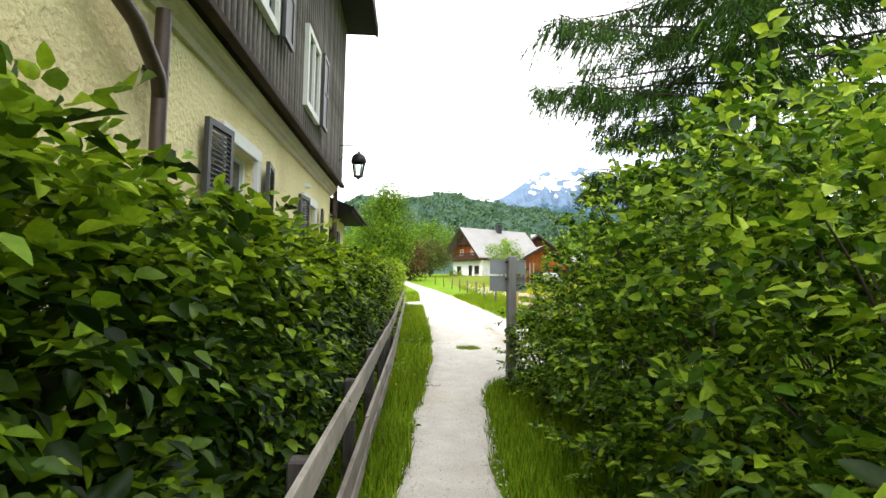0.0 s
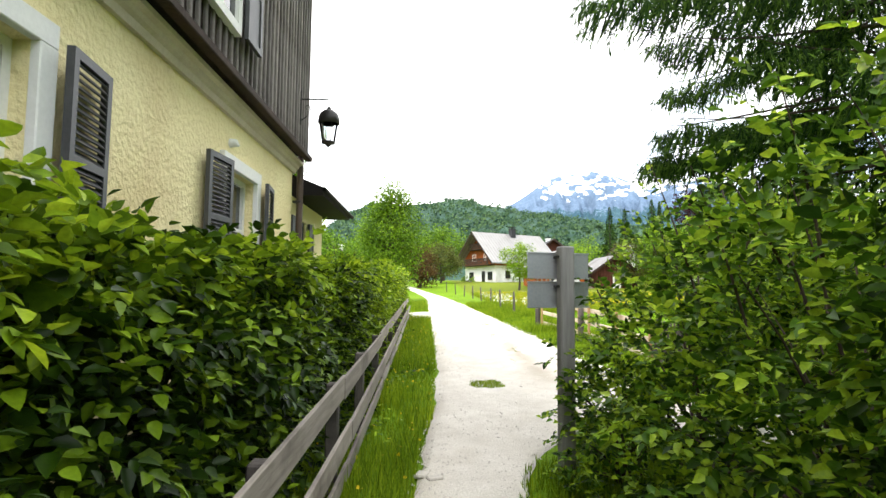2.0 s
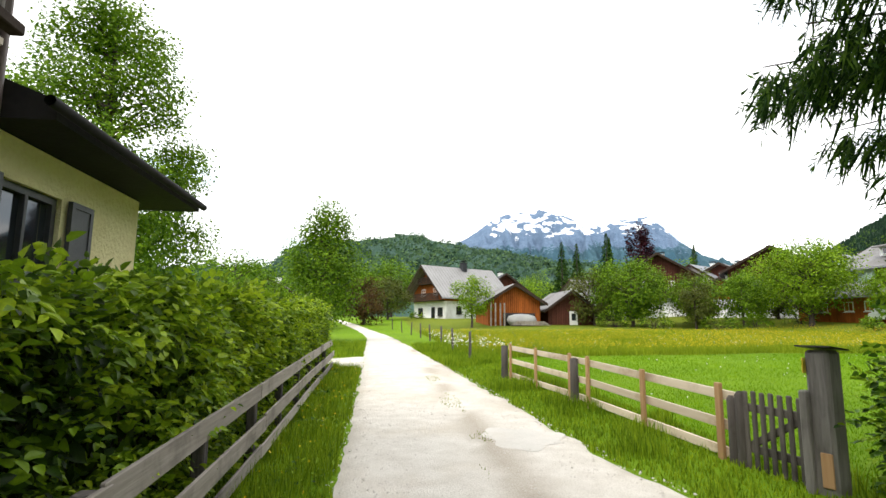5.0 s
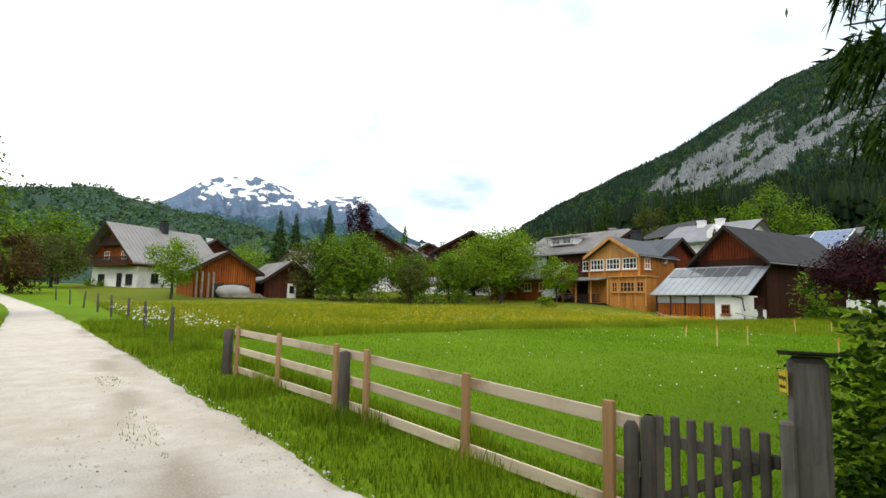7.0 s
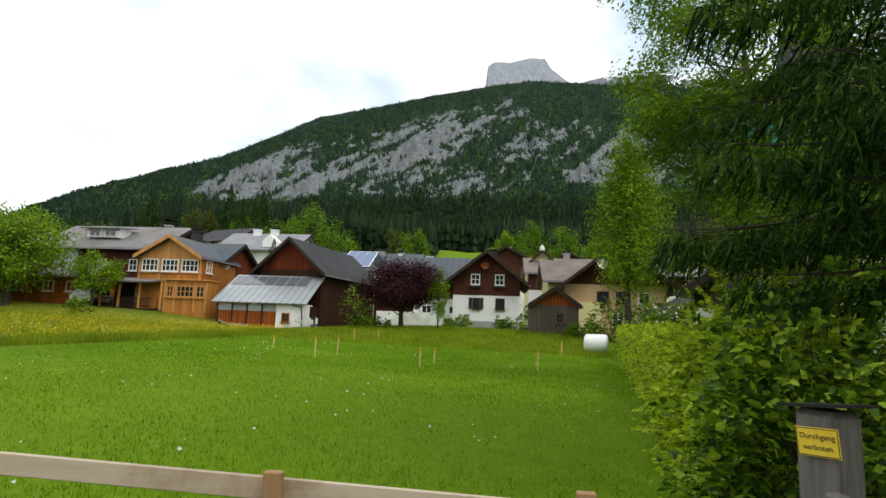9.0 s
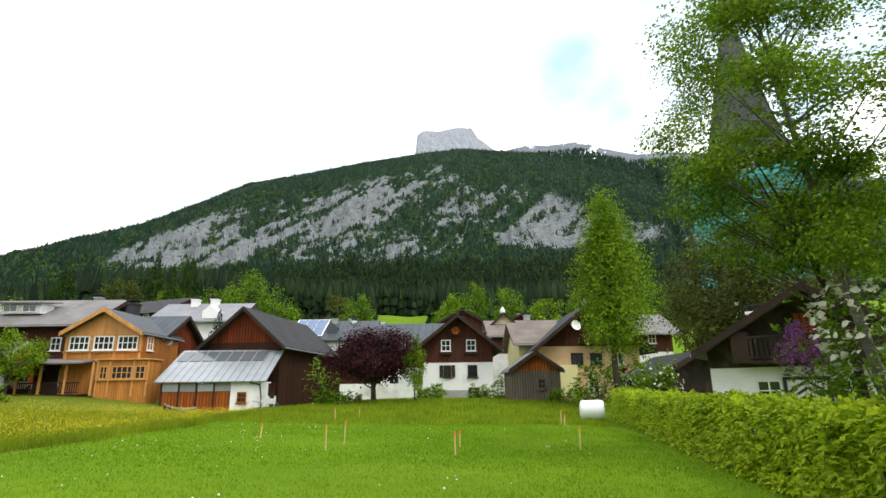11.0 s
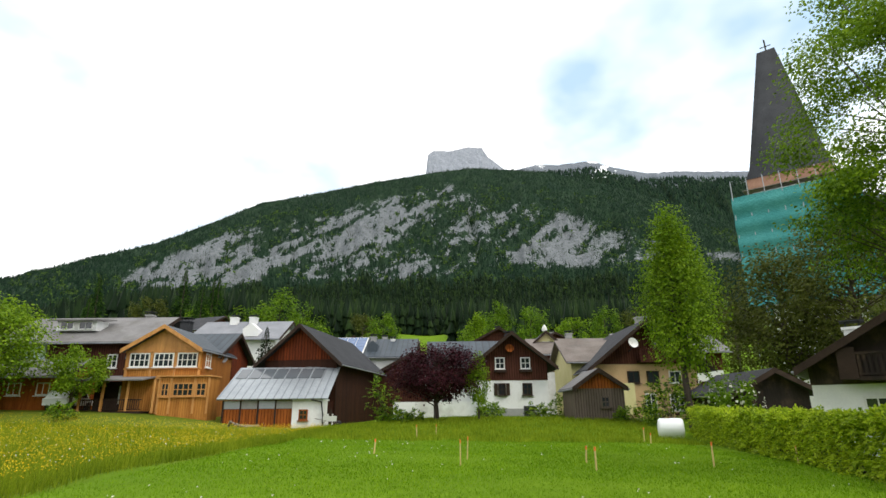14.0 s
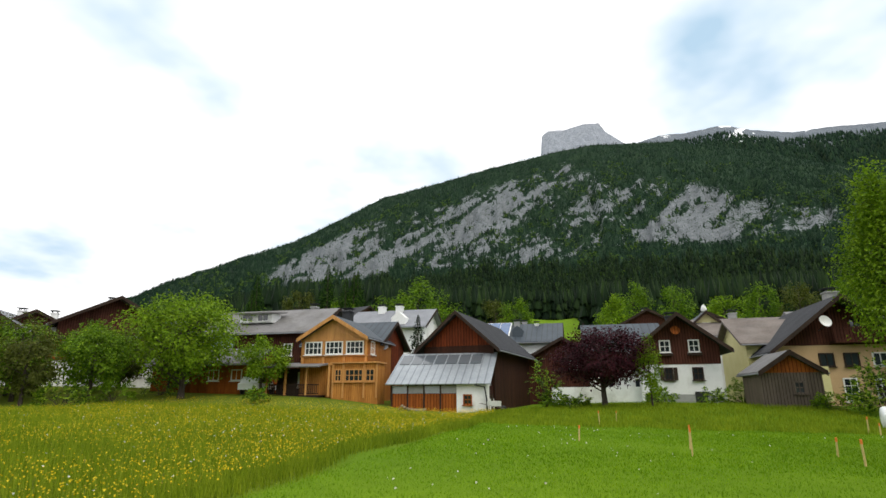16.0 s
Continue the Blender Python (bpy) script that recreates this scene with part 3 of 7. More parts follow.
def blade_mesh(name, base, height, width, mat, lean=0.35, plain=False):
    """Grass blades: two tapered pieces each."""
    n = len(base)
    a = rng.uniform(0, 2 * np.pi, n)
    side = np.stack([np.cos(a), np.sin(a), np.zeros(n)], 1)
    b = a + rng.uniform(0.6, 2.5, n)
    bend = np.stack([np.cos(b), np.sin(b), np.zeros(n)], 1)
    h = np.broadcast_to(np.asarray(height, float), (n,))[:, None] * rng.uniform(0.55, 1.25, (n, 1))
    w = np.broadcast_to(np.asarray(width, float), (n,))[:, None]
    up = np.array([[0, 0, 1.0]])
    ln = lean * rng.uniform(0.2, 1.4, (n, 1))
    p1 = base + up * h * 0.55 + bend * h * ln * 0.35
    p2 = base + up * h + bend * h * ln
    if plain:
        v = np.stack([base - side * w, base + side * w, p2], 1)
        return np_mesh(name, v.reshape(-1, 3), np.arange(3 * n).reshape(-1, 3), mat)
    v = np.stack([base - side * w, base + side * w, p1 + side * w * 0.75, p1 - side * w * 0.75, p2], 1)
    k = np.arange(n)[:, None] * 5
    f = np.concatenate([k + np.array([[0, 1, 2]]), k + np.array([[0, 2, 3]]), k + np.array([[3, 2, 4]])], 0)
    return np_mesh(name, v.reshape(-1, 3), f, mat)


def add_attr(me, name, values):
    a = me.attributes.new(name, "FLOAT", "POINT")
    a.data.foreach_set("value", np.asarray(values, np.float32).ravel())


def grid_faces(rows, cols):
    i, j = np.meshgrid(np.arange(rows - 1), np.arange(cols - 1), indexing="ij")
    a = i * cols + j
    return np.stack([a, a + 1, a + cols + 1, a + cols], -1).reshape(-1, 4)

# ---- ground, road and distance ----
def meadow_edge(x):
    """North of this line the grass stands tall and flowers."""
    return 22.3 + 0.6 * np.exp(-((x - 16) / 7) ** 2) + 0.35 * np.sin(x * 0.9) * 0.4


def axis_steps():
    a = [np.arange(-30, 60, 0.6), 60 + np.cumsum(np.geomspace(0.7, 260, 42)), -30 - np.cumsum(np.geomspace(0.7, 260, 42))]
    return np.sort(np.concatenate(a))


gx, gy = axis_steps(), axis_steps()
GX, GY = np.meshgrid(gx, gy)
GZ = ground_z(GX, GY) + 0.05 * (fbm(GX * 0.35, GY * 0.35, 3) - 0.5) * smooth(2.2, 4.5, np.abs(GX + 0.1)) * (GY > -3)
me = np_mesh("ground", np.stack([GX, GY, GZ], -1).reshape(-1, 3), grid_faces(len(gy), len(gx)), M_ground, True)
tall = smooth(-0.3, 0.3, GY - meadow_edge(GX)) * (GX > 2.6) * (GX < 60)
add_attr(me, "tall", tall)
ground = tagged(part("ground", me, M_ground), "green lawn and flowering meadow rising gently to the houses", "ground", kind="structure")


def road_side(y):
    """West and east edge of the gravel: a footpath that widens into a lane."""
    left = -1.44 + 0.1 * smooth(2, 9, y) - 0.1 * smooth(14, 30, y) - 0.1 * np.clip(3.8 - y, 0, 20) * 0.72
    narrow = left + 0.86 + 0.012 * np.clip(y, -12, 6)
    wide = 1.75 - 0.042 * np.clip(y - 7, 0, 30) + 0.25 * smooth(8, 6, y)
    right = narrow + (wide - narrow) * smooth(1.2, 6.2, y)
    bend = -0.0035 * np.clip(y - 34, 0, 80) ** 2
    return left + bend, right + bend - 0.6 * smooth(30, 60, y)


ry = np.concatenate([np.arange(-14, 30, 0.16), np.arange(30, 90, 0.5)])
rl, rr = road_side(ry)
cols = 25
u = np.linspace(0, 1, cols)
wob_l, wob_r = 0.22 * (fbm(ry * 1.7, ry * 0 + 3.3, 4) - 0.5), 0.26 * (fbm(ry * 1.7, ry * 0 + 9.1, 4) - 0.5)
RX = (rl + wob_l)[:, None] * (1 - u) + (rr + wob_r)[:, None] * u
RY = np.repeat(ry[:, None], cols, 1)
edge = np.minimum(u, 1 - u)[None]
RZ = ground_z(RX, RY) + 0.012 + 0.022 * smooth(0.0, 0.12, edge) + 0.012 * (fbm(RX * 2.2, RY * 2.2, 3) - 0.5) - 0.03 * (edge < 0.01)
me = np_mesh("road", np.stack([RX, RY, RZ], -1).reshape(-1, 3), grid_faces(len(ry), cols), M_gravel, True)
add_attr(me, "dirt", 0.9 * np.exp(-((RX - 0.45 - 0.02 * (RY - 8)) / 0.26) ** 2) * smooth(0.36, 0.54, fbm(RX * 1.6 + 3, RY * 0.8, 4)) * smooth(4.5, 6.5, RY) * (1 - smooth(24, 34, RY)) + 0.7 * smooth(0.1, 0.0, edge) * smooth(0.35, 0.6, fbm(RX * 1.2, RY * 1.2, 3)) + 0.5 * smooth(0.72, 0.9, np.repeat(u[None], len(ry), 0)) * smooth(5, 7, RY) * smooth(0.4, 0.6, fbm(RX * 0.9 + 7, RY * 0.5, 4)))
road = tagged(part("road", me, M_gravel), "pale dusty gravel lane widening from a footpath", "road", kind="structure")

# side track towards the south-east garden, partly under the shrubs
DX, DV = np.meshgrid(np.linspace(1.2, 3.7, 40), np.linspace(-1, 1, 9))
DY = 3.4 - 0.25 * (DX - 1.2) + DV * (0.95 + 0.2 * (fbm(DX, DV * 0 + 2, 3) - 0.5))
me = np_mesh("side_track", np.stack([DX, DY, ground_z(DX, DY) + 0.016], -1).reshape(-1, 3), grid_faces(9, 40), M_gravel, True)
tagged(part("side_track", me, M_gravel), "pale gravel side track beside the shrubs", "path", kind="structure")

# gravel opening to the west past the end of the plank fence
DX, DV = np.meshgrid(np.linspace(-9.0, -1.3, 60), np.linspace(-1, 1, 15))
DY = 20.6 - 0.12 * (DX + 1.3) + DV * (1.25 + 1.1 * smooth(-3.0, -1.3, DX) + 0.35 * (fbm(DX * 1.3, DV * 0 + 5, 3) - 0.5))
me = np_mesh("side_lane", np.stack([DX, DY, ground_z(DX, DY) + 0.02 - 0.03 * np.abs(DV) ** 6], -1).reshape(-1, 3), grid_faces(15, 60), M_gravel, True)
tagged(part("side_lane", me, M_gravel), "pale gravel side lane past the fence end", "path", kind="structure")

# ---- mountains ----
EYE = np.array([0.3, 12.0])
MEADOW_AZ = (83.5, 89.5)


def ridge_table(pairs):
    a = np.array(pairs, float)
    return lambda az: np.interp(az, a[:, 0], a[:, 1])


def slope_sheet(name, table, az0, az1, r_foot, r_top, z_foot, nau, nr, mat, power, rough, rock_fn=None, snow_fn=None, label="", category="mountain", turn=0.0):
    """A hillside seen across the valley: it climbs from r_foot to the skyline at r_top and falls off behind."""
    az = np.linspace(az0, az1, nau)
    s = np.concatenate([np.linspace(0, 1, nr), [1.06, 1.2]])
    A, S = np.meshgrid(az, s)
    crest = np.tan(np.radians(table(A))) * r_top + 1.9
    R = r_foot + (r_top - r_foot) * S
    g = np.where(S <= 1, np.minimum(S, 1) ** power, 1 - (S - 1) * 1.6)
    z_foot = np.minimum(z_foot, crest / r_top * r_foot * 0.55)
    Z = z_foot + (crest - z_foot) * g
    body = np.sin(np.pi * np.clip(S, 0, 1))
    Z += rough * body * (fbm(A * 0.9 + 5, S * 7, 5) - 0.5) + rough * 0.5 * body * (np.abs(fbm(A * 0.5 + S * 2.0, S * 2 + 9, 4) - 0.5) * 4 - 0.5)
    Z += rough * 0.07 * (fbm(A * 3.1, S * 40, 3) - 0.5)
    X, Y = EYE[0] + R * np.sin(np.radians(A + turn)), EYE[1] + R * np.cos(np.radians(A + turn))
    me = np_mesh(name, np.stack([X, Y, Z], -1).reshape(-1, 3), grid_faces(len(s), nau)[:, ::-1], mat, True)
    el = np.degrees(np.arctan2(Z - 1.9, R))
    add_attr(me, "rock", rock_fn(A, S, el) if rock_fn else np.zeros_like(A))
    add_attr(me, "snow", snow_fn(A, S, el) if snow_fn else np.zeros_like(A))
    ob = tagged(part(name, me, mat), label, category, kind="structure")
    return ob, (A, S, X, Y, Z, el)


main_ridge = ridge_table([(30, 2.6), (40, 4.6), (44.7, 7.4), (49.4, 10.35), (51.7, 11.35), (56, 13.35), (61, 15.35), (65, 17.55), (70.3, 20.45), (76, 21.95), (82.5, 23.55), (89, 24.65), (93.6, 25.05), (98.7, 24.6), (102, 24.1), (105, 23.3), (108, 22.3), (112, 20.7), (116, 18.8), (119, 16.9), (126, 13.6), (140, 10.1)])
scree_top = ridge_table([(55, 10.2), (61, 14.0), (67, 17.6), (76, 20.2), (83, 22.2), (91, 23.9), (93, 22.6), (101, 21.2), (106, 19.2), (112, 16.8), (120, 14.5)])
scree_low = ridge_table([(55, 9.6), (61, 10.6), (68, 11.6), (76, 12.4), (87, 12.9), (96, 14.6), (105, 13.6), (112, 13.6), (120, 12.5)])


def main_rock(A, S, el):
    inside = smooth(-0.4, 1.3, scree_top(A) - el) * smooth(-0.3, 1.2, el - scree_low(A)) * smooth(56, 61, A) * (1 - 0.4 * smooth(104, 107, A))
    q = A - el * 1.5
    streak = fbm(q * 0.36 + 3, el * 0.16 + 7, 5)
    mid = fbm(A * 1.1 - el * 1.4, el * 1.5 + 5, 4)
    fine = fbm(A * 3.4 - el * 2.0, el * 4.2, 4)
    return inside * (0.12 + 0.95 * smooth(0.455, 0.56, streak * 0.42 + mid * 0.3 + fine * 0.28))


main_slope, main_data = slope_sheet("mountain", main_ridge, 30, 140, 520, 1500, 66, 500, 180, M_slope, 1.08, 46, main_rock, None, "wooded mountain side with broad grey scree and rock slabs", turn=-0.6)

crag_ridge = ridge_table([(88.9, 22.5), (89.35, 24.4), (89.6, 26.5), (90.3, 26.9), (92, 26.85), (94.2, 27.2), (95.9, 27.1), (96.5, 26.2), (98.4, 24.8), (99.2, 22.5)])
slope_sheet("crag", crag_ridge, 88.9, 99.2, 2180, 2330, 900, 240, 60, M_crag, 0.5, 55, lambda A, S, el: 0.5 + 0.5 * np.ones_like(A), None, "pale limestone crag standing above the wooded crest", "rock", -1.75)
back_ridge = ridge_table([(96, 23.6), (99.4, 24.6), (101.9, 25.0), (104.4, 24.75), (107.4, 24.8), (108.4, 24.6), (110.2, 23.8), (113.5, 22.8), (116.3, 22.5), (119, 22.0), (123.3, 21.1), (132, 17), (150, 11)])
far_ridge, far_data = slope_sheet("far_ridge", back_ridge, 96, 150, 1500, 3100, 250, 260, 80, M_ridge, 0.8, 90,
            lambda A, S, el: 1.0 * smooth(-1.7, -0.3, el - back_ridge(A) + 1.6 * (fbm(A * 0.8, el * 1.2, 4) - 0.5)),
            lambda A, S, el: smooth(22.0, 23.2, el) * smooth(0.5, 0.64, fbm(A * 1.3, el * 3.0, 4)) * smooth(106, 109, A) * (1 - smooth(118, 122, A)) + 0.5 * smooth(24.2, 24.7, el) * smooth(0.55, 0.62, fbm(A * 2.0 + 5, el * 4.0, 3)), "far limestone ridge with last snow patches", "mountain", -1.6)

snow_ridge = ridge_table([(4, 6.0), (6, 7.4), (8.8, 8.9), (10.6, 10.0), (12.6, 11.4), (14.1, 11.9), (17.6, 12.3), (19.5, 11.7), (22.2, 10.5), (23.9, 10.3), (25.3, 10.8), (28.3, 11.0), (29.5, 10.0), (30.8, 8.6), (33, 7.0), (38, 5.0), (44, 4)])
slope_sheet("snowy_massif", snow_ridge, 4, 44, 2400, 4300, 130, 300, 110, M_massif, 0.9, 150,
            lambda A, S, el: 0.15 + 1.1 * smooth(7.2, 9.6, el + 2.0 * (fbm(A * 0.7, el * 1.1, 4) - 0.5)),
            lambda A, S, el: smooth(8.6, 10.6, el + 1.0 * (fbm(A, el, 3) - 0.5)) * (0.25 + 1.05 * smooth(0.48, 0.62, fbm(A * 1.5 + 2, el * 3.6, 5))) * smooth(10.5, 13, A), "massif tinted haze-blue with bright snow fields", "mountain")
hill_ridge = ridge_table([(-180, 5), (-120, 6), (-60, 5.5), (-30, 4.5), (-17, 5.4), (-14.7, 5.4), (-10.9, 6.0), (-8.5, 7.9), (-5.8, 9.2), (-2.4, 8.8), (1, 9.3), (3.7, 9.8), (6, 9.1), (8.4, 8.7), (10.8, 8.2), (14.3, 7.7), (20, 6.6), (28, 5.2), (36, 4.4), (44, 4)])
hills, hill_data = slope_sheet("wooded_hills", hill_ridge, -180, 44, 420, 1500, 8, 420, 60, M_hills, 0.95, 40, None, None, "wooded hills in mixed greens tinted bluish for haze", "hill")
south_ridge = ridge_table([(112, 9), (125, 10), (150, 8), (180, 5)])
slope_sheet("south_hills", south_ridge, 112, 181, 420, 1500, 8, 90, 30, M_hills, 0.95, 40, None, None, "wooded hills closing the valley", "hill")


def cone_forest(name, X, Y, Z, H, mat, tiers=2, sides=5, wide=0.2):
    """Many conifers in one mesh: stacked ragged cones."""
    n = len(X)
    vs, fs = [], []
    ang = np.linspace(0, 2 * np.pi, sides, endpoint=False)
    for k in range(tiers):
        z0, z1 = 0.06 + 0.8 * k / tiers, 0.06 + 0.8 * k / tiers + (1.15 if k < tiers - 1 else 1.0) * 0.95 / tiers
        z1 = min(z1, 1.0) if k < tiers - 1 else 1.0
        rad = wide * (1 - 0.72 * k / tiers)
        a = ang[None] + rng.uniform(0, 6.28, (n, 1))
        r = H[:, None] * rad * rng.uniform(0.5, 1.25, (n, sides))
        ring = np.stack([X[:, None] + r * np.cos(a), Y[:, None] + r * np.sin(a), Z[:, None] + H[:, None] * (z0 + rng.uniform(-0.06, 0.05, (n, sides)))], -1)
        apex = np.stack([X, Y, Z + H * z1], -1)[:, None]
        vs.append(np.concatenate([ring, apex], 1))
        base = (np.arange(n) * tiers * (sides + 1) + k * (sides + 1))[:, None]
        j = np.arange(sides)
        fs.append(np.stack([base + j, base + (j + 1) % sides, base + sides + 0 * j], -1).reshape(-1, 3))
    v = np.stack(vs, 1).reshape(-1, 3)
    return np_mesh(name, v, np.concatenate(fs), mat)


def on_sheet(data, n, az0, az1, s0, s1):
    A, S, X, Y, Z, el = data
    i = rng.integers(np.searchsorted(S[:, 0], s0), np.searchsorted(S[:, 0], s1), n)
    j = rng.integers(np.searchsorted(A[0], az0), max(np.searchsorted(A[0], az1) - 1, 1), n)
    fi, fj = rng.random(n), rng.random(n)
    i2 = np.minimum(i + 1, len(S) - 1)
    lerp = lambda g: (g[i, j] * (1 - fj) + g[i, j + 1] * fj) * (1 - fi) + (g[i2, j] * (1 - fj) + g[i2, j + 1] * fj) * fi
    return lerp(X), lerp(Y), lerp(Z), lerp(A), lerp(el)


x, y, z, a, e = on_sheet(far_data, 12000, 103, 135, 0.1, 0.9)
k = e < back_ridge(a) - 0.7
me = cone_forest("ridge_conifers", x[k], y[k], z[k] - 1, rng.uniform(14, 26, k.sum()), L_slope_tree, 1, 4, 0.24)
tagged(part("ridge_conifers", me, L_slope_tree), "dark conifer woods below the far ridge", "trees", kind="stuff")
# trees on the mountain: thick in the woods, thin on the scree
x, y, z, a, e = on_sheet(main_data, 60000, 40, 135, 0.1, 1.0)
rk = main_rock(a, 0, e)
keep = rng.random(len(x)) > np.clip(rk * 0.95, 0, 0.8)
me = cone_forest("mountain_conifers", x[keep], y[keep], z[keep] - 1, rng.uniform(4.5, 10, keep.sum()) * (1 - 0.5 * smooth(0.2, 0.6, rk[keep])), L_slope_tree, 2, 3, 0.22)
tagged(part("mountain_conifers", me, L_slope_tree), "dark conifer woods climbing the mountain side", "trees", kind="stuff")
x, y, z, a, e = on_sheet(main_data, 10000, 48, 138, 0.0, 0.17)
fa, fr = rng.uniform(46, 118, 11000), 150 + 330 * rng.random(11000) ** 0.8
k = ~((fa > MEADOW_AZ[0]) & (fa < MEADOW_AZ[1]) & (fr < 285)) & (fr > 185 + 60 * (fbm(fa * 0.4, fa * 0 + 2, 3) - 0.5))
x2, y2 = EYE[0] + fr[k] * np.sin(np.radians(fa[k])), EYE[1] + fr[k] * np.cos(np.radians(fa[k]))
x, y, z = np.concatenate([x, x2]), np.concatenate([y, y2]), np.concatenate([z, ground_z(x2, y2)])
me = cone_forest("valley_forest", x, y, z - 1, rng.uniform(9, 19, len(x)), L_conifer_far, 3, 6, 0.15)
tagged(part("valley_forest", me, L_conifer_far), "dense dark spruce forest at the mountain foot", "trees", kind="stuff")
x, y, z, a, e = on_sheet(hill_data, 3400, -40, 40, 0.05, 0.95)
n = len(x)
c = np.stack([x, y, z], 1)[:, None] + rng.normal(size=(n, 9, 3)) * np.array([3.4, 3.4, 2.6]) + np.array([0, 0, 6.0])
# Foliage takes the same bluish haze tint as the hillside.
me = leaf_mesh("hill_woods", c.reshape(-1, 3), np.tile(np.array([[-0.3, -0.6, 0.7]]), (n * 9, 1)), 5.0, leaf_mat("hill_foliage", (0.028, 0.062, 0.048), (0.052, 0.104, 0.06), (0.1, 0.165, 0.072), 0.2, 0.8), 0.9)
tagged(part("hill_woods", me, None), "mixed green hill woods tinted bluish for haze", "trees", kind="stuff")

x, y, z, a, e = on_sheet(main_data, 5200, 42, 130, 0.02, 0.8)
patch = (fbm(a * 0.6 + 4, e * 0.8, 4) > 0.5) & (main_rock(a, 0, e) < 0.5)
x, y, z = x[patch], y[patch], z[patch]
n = len(x)
c = np.stack([x, y, z], 1)[:, None] + rng.normal(size=(n, 8, 3)) * np.array([2.2, 2.2, 1.8]) + np.array([0, 0, 3.5])
L_mix = leaf_mat("slope_broadleaf", (0.035, 0.07, 0.02), (0.06, 0.115, 0.026), (0.1, 0.17, 0.035), 0.2, 0.8)
me = leaf_mesh("slope_broadleaf", c.reshape(-1, 3), np.tile(np.array([[-0.7, 0.0, 0.6]]), (n * 8, 1)), 3.0, L_mix, 0.9)
tagged(part("slope_broadleaf", me, L_mix), "light green broadleaf patches on the mountain side", "trees", kind="stuff")

# ---- yellow house beside the path ----
def frame_bars(w, h, t, d, cols=1, rows=1, bar=None):
    """Window frame in the xz plane, centre at 0, with glazing bars, as one closed piece."""
    bar = bar or t * 0.6

    def cuts(size, n):
        mids = [-size / 2 + size * k / n for k in range(1, n)]
        return [-size / 2, -size / 2 + t] + [v for c in mids for v in (c - bar / 2, c + bar / 2)] + [size / 2 - t, size / 2]

    xs, zs = cuts(w, cols), cuts(h, rows)
    bm = bmesh.new()
    at = {}

    def vert(i, j, y):
        if (i, j, y) not in at:
            at[i, j, y] = bm.verts.new((xs[i], y, zs[j]))
        return at[i, j, y]

    def solid(i, j):
        return 0 <= i < len(xs) - 1 and 0 <= j < len(zs) - 1 and (i % 2 == 0 or j % 2 == 0)

    for i in range(len(xs) - 1):
        for j in range(len(zs) - 1):
            if not solid(i, j):
                continue
            ring = ((i, j), (i + 1, j), (i + 1, j + 1), (i, j + 1))
            bm.faces.new([vert(a, b, -d / 2) for a, b in ring])
            bm.faces.new([vert(a, b, d / 2) for a, b in ring[::-1]])
            for k, (di, dj) in enumerate(((0, -1), (1, 0), (0, 1), (-1, 0))):
                if not solid(i + di, j + dj):
                    (a, b), (c, e) = ring[k], ring[(k + 1) % 4]
                    bm.faces.new((vert(a, b, -d / 2), vert(a, b, d / 2), vert(c, e, d / 2), vert(c, e, -d / 2)))
    return bm


def place_part(ob, x, y, z, rz=0):
    ob.matrix_basis = pose(x, y, z, 0, 0, rz)
    return ob


def louvre_shutter(parent, y, z, w, h, tilt):
    """Dark louvred shutter hinged beside a window of the east wall, standing a little off it."""
    sh = part("shutter", frame_bars(w, h, 0.055, 0.045, 1, 2, 0.05), M_shutter, parent, "dark louvred wooden shutter")
    place_part(sh, -3.5, y, z, 90 + tilt)
    n = int((h - 0.1) / 0.042)
    for k in range(n):
        zz = -h / 2 + 0.07 + k * (h - 0.14) / (n - 1)
        if abs(zz) < 0.03:
            continue
        bm = boxes([((0, 0, 0), (w - 0.11, 0.054, 0.009), Matrix.Rotation(radians(48), 4, "X"))])
        s = part("slat", bm, M_shutter, sh)
        s.location = (0, 0, zz)
    return sh


def ground_window(parent, y, z, w, h):
    """Deep-set white casement with surround, on the east wall at x = -3.6."""
    sur = boxes([((0, 0, h / 2 + 0.07), (w + 0.28, 0.06, 0.14)), ((-w / 2 - 0.07, 0, 0), (0.14, 0.06, h)), ((w / 2 + 0.07, 0, 0), (0.14, 0.06, h)), ((0, 0.02, -h / 2 - 0.05), (w + 0.32, 0.14, 0.08))], 0.006)
    win = part("window", sur, M_white, parent, "white plaster surround round a casement window")
    place_part(win, -3.572, y, z, 90)
    fr = part("window_frame", frame_bars(w, h, 0.06, 0.06, 2, 2, 0.035), M_white, win)
    fr.location = (0, 0.15, 0)
    pane = part("pane", boxes([((0, 0, 0), (w - 0.04, 0.008, h - 0.04))]), M_glass, win)
    pane.location = (0, 0.165, 0)


def wall_with_holes(x, t, y0, y1, z0, z1, holes):
    """Wall in the yz plane with rectangular openings cut right through."""
    ys = sorted({y0, y1, *[v for a, b, c, d in holes for v in (a, b)]})
    zs = sorted({z0, z1, *[v for a, b, c, d in holes for v in (c, d)]})
    it = []
    for a, b in zip(ys, ys[1:]):
        run = z0
        for c, d in zip(zs, zs[1:]):
            if any(a >= h[0] - 1e-6 and b <= h[1] + 1e-6 and c >= h[2] - 1e-6 and d <= h[3] + 1e-6 for h in holes):
                if c > run:
                    it.append(((x, (a + b) / 2, (run + c) / 2), (t, b - a, c - run)))
                run = d
        if z1 > run:
            it.append(((x, (a + b) / 2, (run + z1) / 2), (t, b - a, z1 - run)))
    return boxes(it)


WIN_A, WIN_B = (-0.92, 0.06, 1.65, 2.84), (2.82, 3.76, 1.62, 2.8)
